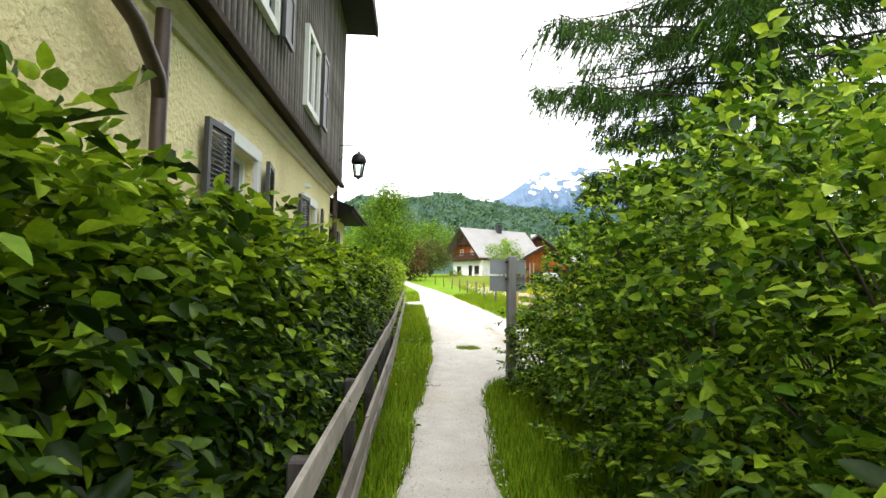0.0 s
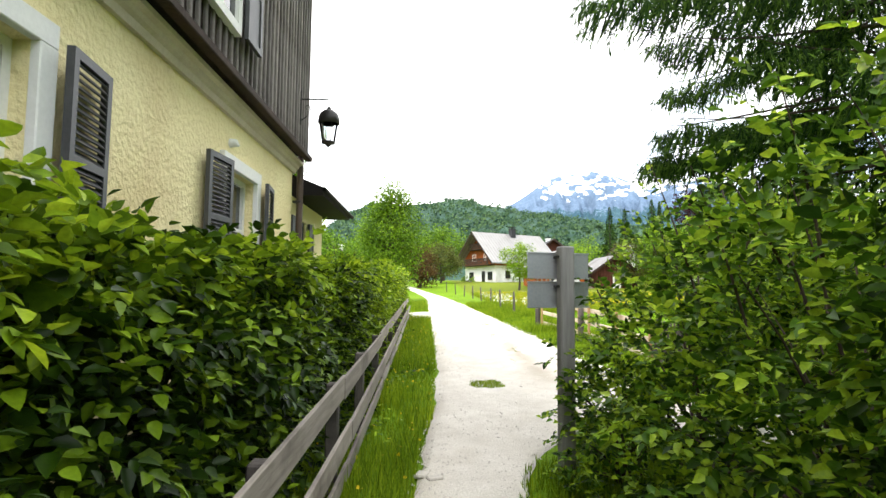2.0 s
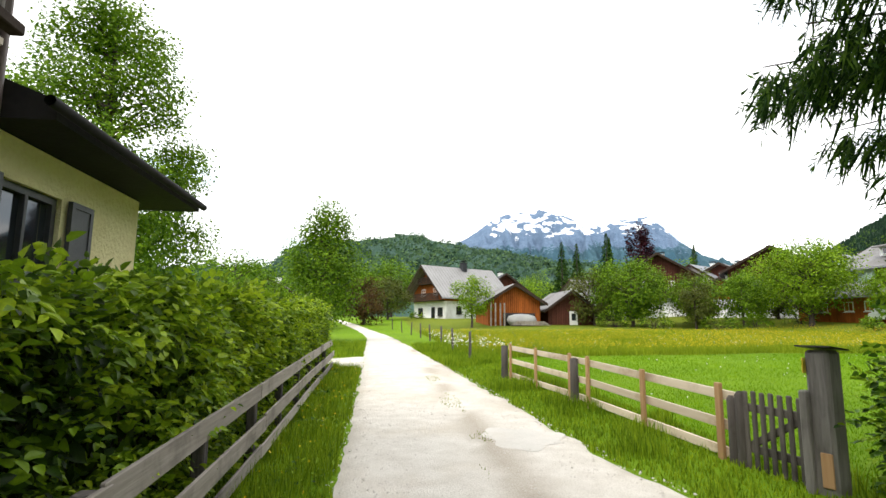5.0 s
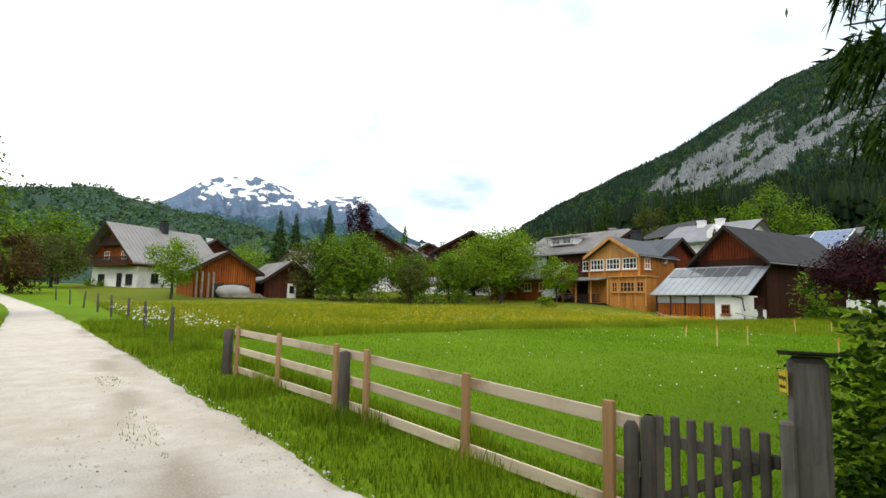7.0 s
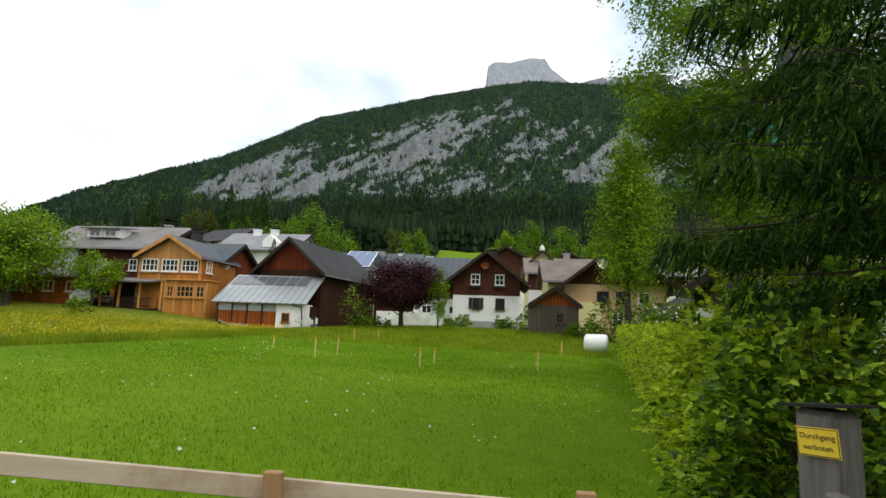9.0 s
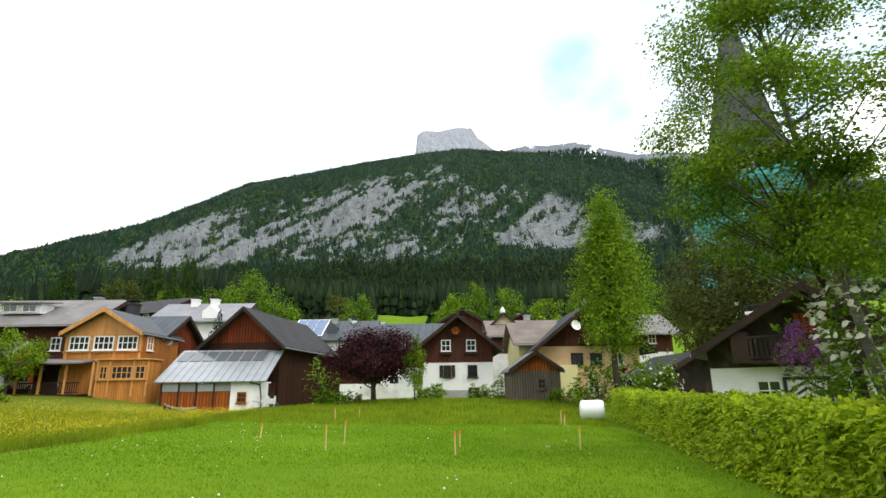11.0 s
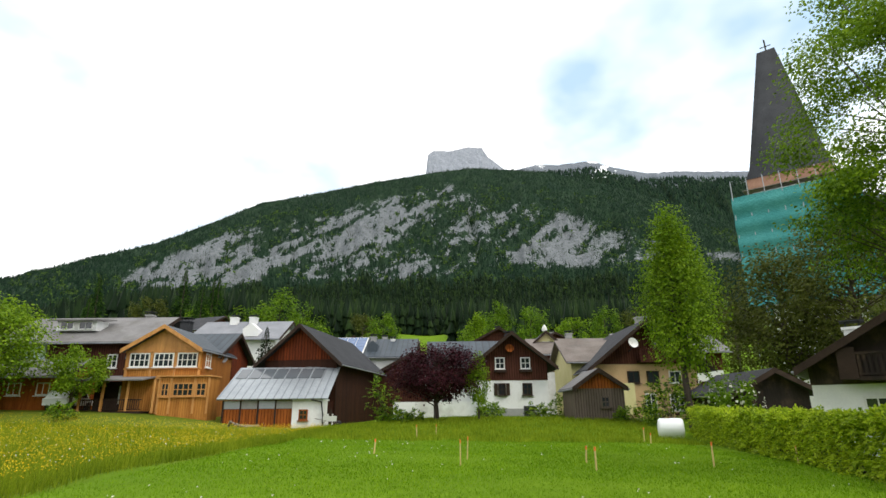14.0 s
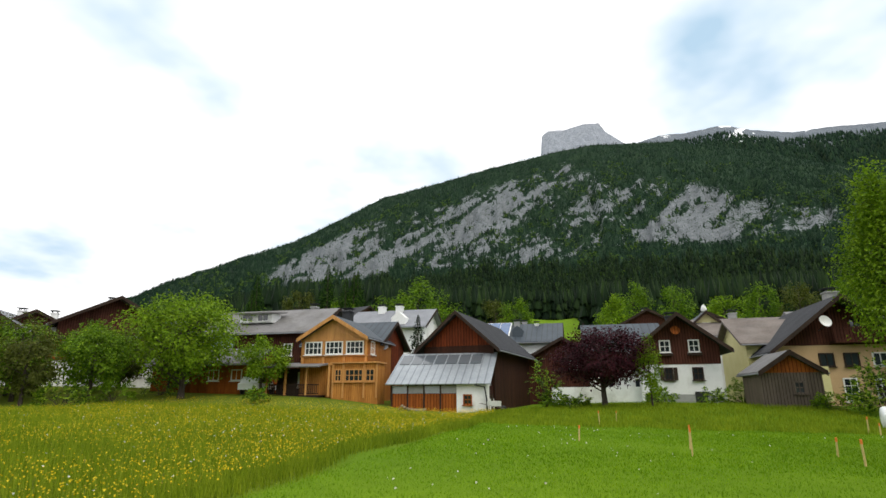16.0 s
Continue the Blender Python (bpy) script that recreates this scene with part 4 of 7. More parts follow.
villa = thing("house", "yellow plastered house with dark timber upper storey and shutters", "house")
part("wall", wall_with_holes(-3.8, 0.4, -12, 5.62, -0.6, 3.5, [WIN_A, WIN_B]), M_plaster_yellow, villa, "rough yellow plaster wall")
part("wall", boxes([((-8.2, 5.42, 1.36), (8.4, 0.4, 3.92)), ((-8.2, -11.8, 1.36), (8.4, 0.4, 3.92)), ((-12.4, -3.2, 1.36), (0.4, 16.8, 3.92))]), M_plaster_yellow, villa)
part("floor_slab", boxes([((-8, -3.2, 3.18), (8.4, 16.8, 0.2))]), M_concrete, villa)
for yc, zc, w, h in (((WIN_A[0] + WIN_A[1]) / 2, 2.245, 0.98, 1.19), ((WIN_B[0] + WIN_B[1]) / 2, 2.21, 0.94, 1.18)):
    ground_window(villa, yc, zc, w, h)
    louvre_shutter(villa, yc - w / 2 - 0.36, zc, 0.48, h + 0.06, -6)
    louvre_shutter(villa, yc + w / 2 + 0.36, zc, 0.48, h + 0.06, 8)
part("cornice", prism(bmesh.new(), [(-3.62, 3.34), (-3.56, 3.345), (-3.545, 3.4), (-3.51, 3.42), (-3.5, 3.455), (-3.45, 3.47), (-3.45, 3.515), (-3.62, 3.515)], -12.05, 5.68), M_cornice, villa, "moulded stone-coloured cornice")
up = part("upper_storey", boxes([((-8.0, -3.2, 5.35), (9.2, 17.4, 3.54))]), M_timber_dark, villa, "upper storey clad in weathered dark boards")
for k in range(118):
    yy = -11.8 + k * 0.1482
    bm = boxes([((0, 0, 0), (0.03, 0.115 + 0.02 * rng.random(), 3.5))], 0.006)
    o = part("board", bm, M_timber_dark, up)
    o.location = (-3.385 + 0.008 * rng.random(), yy, 5.34 + 0.02 * rng.random())
for k in range(118):
    o = part("cover_strip", boxes([((0, 0, 0), (0.035, 0.045, 3.5))], 0.008), M_strip, up)
    o.location = (-3.352, -11.87 + k * 0.1482, 5.34)
part("sill_beam", boxes([((-3.35, -3.2, 3.56), (0.1, 17.7, 0.08))], 0.01), M_dark_timber_plain, villa)
for yc, zc in ((1.78, 4.5), (-0.75, 4.75), (-4.2, 4.75)):
    w = part("window", frame_bars(0.96, 1.16, 0.09, 0.07, 2, 1, 0.05), M_white, villa, "white framed upper window")
    place_part(w, -3.31, yc, zc, 90)
    p = part("pane", boxes([((0, 0.01, 0), (0.84, 0.01, 1.04))]), M_glass, w)
    sh = part("shutter", frame_bars(0.42, 1.16, 0.06, 0.04, 1, 2), M_shutter, villa)
    place_part(sh, -3.24, yc + 0.72, zc, 90)
    part("shutter_panel", boxes([((0, 0.004, 0), (0.34, 0.02, 1.08))]), M_shutter, sh)
roof = part("roof", prism(prism(bmesh.new(), [(-2.72, 7.08), (-2.72, 7.28), (-8.0, 10.8), (-8.0, 10.55)], -13, 5.95), [(-13.3, 7.08), (-13.3, 7.28), (-8.0, 10.8), (-8.0, 10.55)], -13, 5.95), M_roof_dark, villa, "dark roof with deep dark eaves")
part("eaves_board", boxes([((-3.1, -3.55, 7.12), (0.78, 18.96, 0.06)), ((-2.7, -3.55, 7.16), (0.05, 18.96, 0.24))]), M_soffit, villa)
part("gable_wall", prism(bmesh.new(), [(-3.5, 7.1), (-12.5, 7.1), (-8, 10.2)], 5.3, 5.5), M_timber_dark, villa)
part("gable_wall", prism(bmesh.new(), [(-3.5, 7.1), (-12.5, 7.1), (-8, 10.2)], -11.9, -11.7), M_timber_dark, villa)
for yy, top in ((-2.42, 3.32), (5.72, 6.95)):
    runs = [([(-3.5, yy, -0.1), (-3.5, yy, top * 0.5), (-3.5, yy, top)], [0.052] * 3)]
    if top < 4:
        runs.append(([(-3.5, yy, 2.72), (-3.46, yy - 0.12, 2.82), (-3.42, yy - 0.5, 3.0), (-3.44, yy - 0.78, 3.1), (-3.5, yy - 0.9, 3.3)], [0.05] * 5))
    dp = part("downpipe", tubes_mesh("downpipe", runs, M_pipe, 10), M_pipe, villa, "brown round downpipe")
    for zz in (0.8, 1.9, 2.9):
        part("pipe_clip", boxes([((-3.53, yy, zz), (0.13, 0.13, 0.03))], 0.004), M_iron, dp)
part("alarm_bulb", tubes_mesh("alarm_bulb", [([(-3.6, 2.95, 3.08), (-3.54, 2.95, 3.08), (-3.5, 2.95, 3.05)], [0.05, 0.045, 0.01])], M_white, 8), M_white, villa)

annex = thing("annex", "low yellow annex under a dark lean-to roof", "house")
part("wall", wall_with_holes(-3.85, 0.4, 5.62, 8.38, -0.4, 3.02, [(6.1, 6.9, 1.2, 2.7)]), M_plaster_yellow, annex)
part("wall", boxes([((-6, 8.18, 1.3), (3.9, 0.4, 3.4))]), M_plaster_yellow, annex)
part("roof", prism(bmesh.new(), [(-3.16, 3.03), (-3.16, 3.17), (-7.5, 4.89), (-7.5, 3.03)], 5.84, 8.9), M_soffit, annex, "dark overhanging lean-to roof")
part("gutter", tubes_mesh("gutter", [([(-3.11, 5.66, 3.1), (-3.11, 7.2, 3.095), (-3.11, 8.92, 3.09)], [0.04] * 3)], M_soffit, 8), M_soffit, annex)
aw = part("window", frame_bars(0.8, 1.5, 0.06, 0.06, 2, 2), M_shutter, annex)
place_part(aw, -3.72, 6.5, 1.95, 90)
part("pane", boxes([((0, 0.02, 0), (0.74, 0.01, 1.44))]), M_glass, aw)
for yy in (5.88, 7.14):
    s = part("shutter", frame_bars(0.36, 1.5, 0.05, 0.04, 1, 2), M_shutter, annex)
    place_part(s, -3.61, yy, 1.95, 90)
    part("shutter_panel", boxes([((0, 0, 0), (0.28, 0.02, 1.42))]), M_shutter, s)


def lathe(profile, mat, name, sides=12, turn=0.0):
    pts = np.array([(0, 0, z) for r, z in profile], float)
    ang = np.linspace(0, 2 * np.pi, sides, endpoint=False) + turn
    v = np.concatenate([np.stack([r * np.cos(ang), r * np.sin(ang), np.full(sides, z)], 1) for r, z in profile])
    i, j = np.meshgrid(np.arange(len(profile) - 1), np.arange(sides), indexing="ij")
    a, b = i * sides + j, i * sides + (j + 1) % sides
    return np_mesh(name, v, np.stack([a, b, b + sides, a + sides], -1).reshape(-1, 4), mat, sides > 8)


lantern = thing("wall_lantern", "black iron hanging lantern on a scrolled wall bracket", "lamp", -2.94, 5.0, 3.62)
part("bracket", tubes_mesh("bracket", [([(-0.42, 0, 0.68), (-0.2, 0, 0.685), (0.0, 0, 0.68)], [0.012] * 3), ([(-0.41, 0, 0.3), (-0.41, 0, 0.5), (-0.41, 0, 0.82)], [0.014] * 3), ([(-0.41, 0, 0.36), (-0.33, 0, 0.42), (-0.27, 0, 0.52), (-0.29, 0, 0.6), (-0.34, 0, 0.58), (-0.33, 0, 0.53)], [0.009] * 6), ([(-0.24, 0, 0.68), (-0.2, 0, 0.62), (-0.15, 0, 0.62), (-0.15, 0, 0.66)], [0.007] * 4), ([(0, 0, 0.68), (0, 0, 0.62), (0, 0, 0.54)], [0.007] * 3)], M_iron, 6), M_iron, lantern, "black iron bracket with scrolls")
part("hood", lathe([(0.012, 0.575), (0.03, 0.56), (0.03, 0.53), (0.07, 0.52), (0.13, 0.47), (0.155, 0.4), (0.16, 0.33), (0.145, 0.32)], M_iron, "hood", 12), M_iron, lantern)
part("glass", lathe([(0.128, 0.32), (0.085, 0.05)], M_lantern_pane, "glass", 6), M_lantern_pane, lantern, "clear lantern glass")
for k in range(6):
    a = k * math.pi / 3
    part("stay", tubes_mesh("stay", [([(0.132 * math.cos(a), 0.132 * math.sin(a), 0.32), (0.11 * math.cos(a), 0.11 * math.sin(a), 0.18), (0.088 * math.cos(a), 0.088 * math.sin(a), 0.04)], [0.007] * 3)], M_iron, 5), M_iron, lantern)
part("base_ring", lathe([(0.09, 0.06), (0.098, 0.05), (0.098, 0.03), (0.05, 0.015), (0.015, -0.02), (0.004, -0.03)], M_iron, "base_ring", 12), M_iron, lantern)


# ---- hedges and shrubs ----
def hedge_leaves(n, p0, p1, half, z_lo, z_hi, bulge, deep=0.16, power=1.5):
    """Points over the faces and top of a clipped hedge from p0 to p1, with outward directions."""
    p0, p1 = np.array(p0, float), np.array(p1, float)
    d = p1 - p0
    length = np.hypot(*d)
    d /= length
    nrm = np.array([d[1], -d[0]])
    per = 2 * (z_hi - z_lo) + 2 * half
    t = rng.uniform(0, length, n)
    q = rng.uniform(0, per, n)
    side = z_hi - z_lo
    off = np.where(q < side, half, np.where(q < side + 2 * half, half - (q - side), -half))
    zz = np.where(q < side, z_lo + q, np.where(q < side + 2 * half, z_hi, z_hi - (q - side - 2 * half)))
    out_s = np.where(q < side, 1.0, np.where(q < side + 2 * half, (half - (q - side)) / half * 0.5, -1.0))
    out_z = np.where((q >= side) & (q < side + 2 * half), 1.0, 0.15)
    lump = bulge * (fbm(t * 1.3 + 3, (q + 5) * 1.3, 4) - 0.5) * 2
    pocket = smooth(0.47, 0.62, fbm(t * 3.4 + 11, (q + 2) * 6.0, 3))
    depth = -deep * rng.random(n) ** power + lump - 0.2 * pocket
    off = off + out_s * depth
    zz = zz + np.where(out_z > 0.5, depth, 0) + 0.06 * (fbm(t * 0.6, t * 0 + 4, 3) - 0.5) * (zz - z_lo)
    x, y = p0[0] + d[0] * t + nrm[0] * off, p0[1] + d[1] * t + nrm[1] * off
    c = np.stack([x, y, zz + ground_z(x, y)], 1)
    o = unit(np.stack([nrm[0] * out_s, nrm[1] * out_s, out_z], 1))
    return c, o


def twig_runs(n, p0, p1, half, z_hi):
    p0, p1 = np.array(p0, float), np.array(p1, float)
    runs = []
    for k in range(n):
        b = p0 + (p1 - p0) * (k + rng.random()) / n
        z0 = gz(*b)
        pts = [(b[0], b[1], z0 - 0.05)]
        for j in range(1, 5):
            b = b + rng.normal(size=2) * half * 0.3
            pts.append((b[0], b[1], z0 + z_hi * 0.92 * j / 4))
        runs.append((pts, [0.022, 0.018, 0.013, 0.009, 0.004]))
    return runs


hedge = thing("hedge", "clipped green beech hedge behind a plank fence", "hedge")
near_c, near_o = hedge_leaves(12500, (-2.88, -8.5), (-2.66, 5.0), 0.4, 0.12, 1.92, 0.16, 0.3, 1.2)
near_c[:, 2] += 0.15 * np.clip((-2.2 - near_c[:, 1]) / 3.6, -0.8, 1) * np.clip(near_c[:, 2] / 1.9, 0, 1)
far_c, far_o = hedge_leaves(7600, (-2.64, 5.0), (-2.62, 17.8), 0.38, 0.1, 1.86, 0.11, 0.2)
keep = (near_o[:, 0] > -0.3) | (rng.random(len(near_o)) < 0.3)
near_c, near_o = near_c[keep], near_o[keep]
# Fresh shoots, but also a painted lit top: lighter leaves upward, dark sides below.
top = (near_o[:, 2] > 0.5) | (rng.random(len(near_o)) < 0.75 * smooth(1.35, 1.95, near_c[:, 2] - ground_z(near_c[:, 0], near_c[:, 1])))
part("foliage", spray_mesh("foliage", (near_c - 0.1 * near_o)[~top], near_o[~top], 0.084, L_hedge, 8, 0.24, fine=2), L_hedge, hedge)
part("young_growth", spray_mesh("young_growth", (near_c - 0.1 * near_o)[top], near_o[top], 0.08, L_hedge_far, 8, 0.24, fine=2), L_hedge_far, hedge, "fresh yellow-green shoots along the top, coloured as if lit")
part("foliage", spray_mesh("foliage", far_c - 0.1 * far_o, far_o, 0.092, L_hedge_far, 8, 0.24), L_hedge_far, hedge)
inner = np.stack([rng.uniform(-2.92, -2.5, 22000), 17.7 - 26.1 * rng.random(22000) ** 1.2, rng.uniform(0.15, 1.6, 22000)], 1)
inner[:, 0] -= 0.09 * np.clip(-inner[:, 1], 0, 9) / 9
inner[:, 2] += ground_z(inner[:, 0], inner[:, 1])
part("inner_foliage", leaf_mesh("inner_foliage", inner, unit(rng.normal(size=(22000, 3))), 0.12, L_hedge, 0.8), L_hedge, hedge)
part("stemwork", tubes_mesh("stemwork", twig_runs(60, (-2.92, -8.5), (-2.7, 5), 0.12, 1.45) + twig_runs(60, (-2.68, 5), (-2.66, 17.6), 0.12, 1.45), M_bark, 5), M_bark, hedge)

east_hedge = thing("hedge", "clipped leafy hedge along the lawn's garden side", "hedge")
ec, eo = hedge_leaves(9500, (7.4, 5.45), (33.5, 0.95), 0.5, 0.08, 1.62, 0.12, 0.14)
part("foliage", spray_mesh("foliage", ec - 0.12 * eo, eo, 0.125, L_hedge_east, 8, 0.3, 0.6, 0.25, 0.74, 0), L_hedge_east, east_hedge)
part("stemwork", tubes_mesh("stemwork", twig_runs(120, (7.4, 5.45), (33.5, 0.95), 0.3, 1.5), M_bark, 5), M_bark, east_hedge)


def shrub(name, label, x, y, rx, ry, h, n, size, mat, stems=9, seed=0, low=0.05, fine=False, shoots=0):
    """A loose bush: arching stems and leaves in clusters about their ends."""
    ob = thing(name, label, "bush", x, y, gz(x, y))
    k = max(24, int(n / 90))
    th, ph = rng.uniform(0, 2 * np.pi, k), rng.uniform(0.0, 1.0, k)
    rad = rng.uniform(0.5, 1.0, k) ** 0.5
    prof = np.sqrt(np.clip(1 - (ph - 0.35) ** 2 / 0.55, 0.12, 1))
    cc = np.stack([rx * rad * prof * np.cos(th), ry * rad * prof * np.sin(th), low * h + h * (1 - low) * ph * rng.uniform(0.85, 1.06, k)], 1)
    per = 8
    n = max(n // per, 20)
    pick = rng.integers(0, k, n)
    spread = np.array([rx, ry, h]) * 0.13 + 0.06
    c = cc[pick] + rng.normal(size=(n, 3)) * spread * 0.8
    c[:, 2] = np.maximum(c[:, 2], 0.03)
    o = unit(c / np.array([rx, ry, h]) + np.array([0, 0, 0.25]))
    part("foliage", spray_mesh("foliage", c, o, size * 1.1, mat, per, size * 2.6, 0.7, 0.25, 0.62, fine), mat, ob)
    runs = []
    for i in rng.choice(k, min(k, stems * 3), replace=False):
        e = cc[i]
        runs.append(([(e[0] * 0.06, e[1] * 0.06, -0.05), (e[0] * 0.3, e[1] * 0.3, e[2] * 0.45), (e[0] * 0.7, e[1] * 0.7, e[2] * 0.8), tuple(e)], [0.017, 0.012, 0.007, 0.003]))
    part("stemwork", tubes_mesh("stemwork", runs, M_bark, 5), M_bark, ob)
    runs, pts, outs = [], [], []
    for i in range(shoots):
        a, q = rng.uniform(0, 2 * np.pi), rng.uniform(0.1, 0.85)
        foot = np.array([rx * q * np.cos(a), ry * q * np.sin(a), h * rng.uniform(0.6, 0.8)])
        tip = foot + np.array([0.22 * np.cos(a), 0.22 * np.sin(a), h * rng.uniform(0.25, 0.5)])
        u = np.linspace(0, 1, 6)[:, None]
        line = foot * (1 - u) + tip * u + np.array([0.08 * np.cos(a), 0.08 * np.sin(a), 0]) * u * u
        runs.append((line, np.linspace(0.01, 0.003, 6)))
        v = rng.random(34) ** 0.8
        pts.append(np.stack([np.interp(v, u[:, 0], line[:, j]) for j in range(3)], 1))
        b = rng.uniform(0, 2 * np.pi, 34)
        outs.append(np.stack([np.cos(b), np.sin(b), 0.35 + 0 * b], 1))
    if shoots:
        part("shoot_leaves", leaf_mesh("shoot_leaves", np.concatenate(pts), unit(np.concatenate(outs)), size, mat, 0.6, 0.3, 0.5, 0.12, 0.6, True), mat, ob)
        part("shoot", tubes_mesh("shoot", runs, M_bark, 5), M_bark, ob)["kind"] = "stuff"
    return ob


for x, y, rx, ry, h, n, s in ((0.75, -6.2, 1.35, 1.7, 2.7, 9000, 0.12), (0.75, -3.9, 1.2, 1.5, 2.5, 10000, 0.1), (0.72, -1.9, 1.05, 1.4, 2.35, 9000, 0.095), (0.85, 0.0, 1.1, 1.3, 2.15, 8000, 0.09), (2.2, -4.4, 1.3, 2.0, 3.1, 7000, 0.11), (2.3, -1.2, 1.3, 1.8, 2.9, 6500, 0.11), (0.75, 1.5, 0.95, 0.95, 1.95, 6000, 0.08), (0.1, 1.5, 0.38, 0.42, 0.85, 1500, 0.07), (2.0, 2.2, 0.9, 0.7, 2.2, 4500, 0.09)):
    shrub("shrub", "dense leafy garden shrub crowding the footpath", x, y, rx, ry, h, int(n * 1.4), s * 0.8, L_shrub, 9, 0, 0.05, True, 12 if h > 1.5 else 3)["group"] = "shrubs beside the footpath"
shrub("shrub", "leafy maple-like shrub behind the gate post", 4.3, 6.0, 0.85, 0.8, 1.6, 7600, 0.085, L_shrub, 9, 0, 0.05, True, 6)
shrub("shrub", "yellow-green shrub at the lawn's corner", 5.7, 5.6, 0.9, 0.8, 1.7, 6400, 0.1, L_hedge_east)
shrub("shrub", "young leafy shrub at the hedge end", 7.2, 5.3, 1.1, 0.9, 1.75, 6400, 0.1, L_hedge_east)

# ---- plank fence in front of the hedge ----
plank_fence = thing("plank_fence", "old grey plank fence leaning along the hedge", "fence")


def west_line(y):
    return -2.1 - 0.012 * max(0, 1.5 - y) - 0.004 * max(0, y - 5)


for k, y0 in enumerate(np.arange(-8.6, 17.0, 3.3)):
    y1 = min(y0 + 3.36, 17.8)
    for zc, hh, dx in ((0.8, 0.16, 0.0), (0.5, 0.15, 0.06), (0.2, 0.12, 0.03)):
        bm = bmesh.new()
        a, b = rng.normal(0, 0.012, 2)
        beam(bm, (west_line(y0) + dx + 0.006 * (k % 2), y0, gz(-2, y0) + zc + a), (west_line(y1) + dx + 0.006 * (k % 2), y1, gz(-2, y1) + zc + b), 0.028, hh, 0.005)
        part("plank", bm, M_old_wood, plank_fence)
    for dy in (0.0, 1.6):
        yy = y0 + dy
        bm = boxes([((west_line(yy) - 0.07, yy, gz(-2, yy) + 0.37), (0.09, 0.1, 0.94))], 0.01)
        part("post", bm, M_old_post, plank_fence)

# ---- signpost ----
signpost = thing("signpost", "grey timber post carrying two blank-backed sign plates", "sign", -0.33, 1.73, gz(-0.33, 1.73), 12)
part("post", boxes([((0, 0, 0.88), (0.125, 0.1, 2.0))], 0.012), M_sign_post, signpost)
for zc in (1.72, 1.475):
    pl = part("plate", boxes([((-0.03, 0.075, zc), (0.56, 0.004, 0.215))]), M_sheet, signpost, "dull aluminium sign plate seen from behind")
    part("plate_rim", boxes([((-0.03, 0.07, zc + 0.105), (0.57, 0.014, 0.012)), ((-0.03, 0.07, zc - 0.105), (0.57, 0.014, 0.012))]), M_sheet, pl)
    part("clamp", boxes([((0, 0.03, zc + 0.07), (0.15, 0.09, 0.022))]), M_iron, pl)

# ---- gate, gate post and lawn fence ----
gate_post = thing("gate_post", "thick weathered gate post with a tilted metal cap", "post", 3.19, 6.64, gz(3.12, 6.66), 20)
part("post", boxes([((0, 0, 0.6), (0.23, 0.21, 1.36))], 0.03), M_gate_post, gate_post)
part("cap", boxes([((0, 0, 1.3), (0.33, 0.3, 0.014), Matrix.Rotation(radians(6), 4, "Y"))]), M_iron, gate_post, "thin dark metal cap")
part("side_post", boxes([((-0.13, 0.11, 0.42), (0.09, 0.08, 0.98))], 0.014), M_gate_post, gate_post)
part("stay_plate", boxes([((-0.12, -0.03, 0.22), (0.02, 0.1, 0.3))], 0.004), M_new_post, gate_post)
sign = thing("warning_sign", "small yellow enamel sign with black lettering on the gate post", "sign", 3.19, 6.64, gz(3.12, 6.66), 34)


def flat_text(body, size, mat, name):
    cu = bpy.data.curves.new(name, "FONT")
    cu.body, cu.size, cu.align_x, cu.align_y, cu.extrude = body, size, "CENTER", "CENTER", 0.0008
    tmp = bpy.data.objects.new(name, cu)
    scene.collection.objects.link(tmp)
    me = bpy.data.meshes.new_from_object(tmp.evaluated_get(bpy.context.evaluated_depsgraph_get()))
    bpy.data.objects.remove(tmp)
    me.materials.clear()
    me.materials.append(mat)
    return me


SIGN_M = pose(-0.02, 0.135, 1.13, 90, -4, 180)
pl = part("plate", boxes([((0, 0, 0), (0.2, 0.14, 0.006))], 0.002), M_sign_yellow, sign)
pl.matrix_basis = SIGN_M
part("border", boxes([((0, 0.064, 0.0036), (0.194, 0.004, 0.001)), ((0, -0.064, 0.0036), (0.194, 0.004, 0.001)), ((0.095, 0, 0.0036), (0.004, 0.124, 0.001)), ((-0.095, 0, 0.0036), (0.004, 0.124, 0.001))]), M_black, pl)
for body, dy in (("Durchgang", 0.026), ("verboten", -0.026)):
    t = part("lettering", flat_text(body, 0.038, M_black, "lettering"), M_black, pl)
    t.location = (0, dy, 0.0042)

gate = thing("picket_gate", "weathered dark picket gate hung on round posts", "gate", 3.0, 7.56, gz(3.0, 7.56))
GX0, GY0, GX1, GY1 = 0.0, 0.0, 0.1, -0.76
for k in range(7):
    u0 = (k + 0.5) / 7
    part("picket", boxes([((GX1 * u0, GY0 + GY1 * u0, 0.39 + 0.02 * rng.random()), (0.03, 0.062, 0.8))], 0.01), M_old_post, gate)
for zc in (0.2, 0.62):
    part("rail", beam(bmesh.new(), (0.035, 0.0, zc), (0.135, -0.78, zc), 0.04, 0.08, 0.006), M_old_post, gate)
part("brace", beam(bmesh.new(), (0.04, -0.04, 0.22), (0.13, -0.72, 0.6), 0.035, 0.07, 0.006), M_old_post, gate)
for yy in (0.02, 0.16):
    part("post", tubes_mesh("post", [([(0, yy, -0.1), (0.005, yy, 0.4), (0, yy, 0.68 + 0.06 * (yy < 0.1)), (0, yy, 0.72 + 0.06 * (yy < 0.1))], [0.062, 0.06, 0.058, 0.03])], M_old_post, 9), M_old_post, gate)

rail_fence = thing("rail_fence", "new pale three-rail wooden fence along the lawn", "fence")


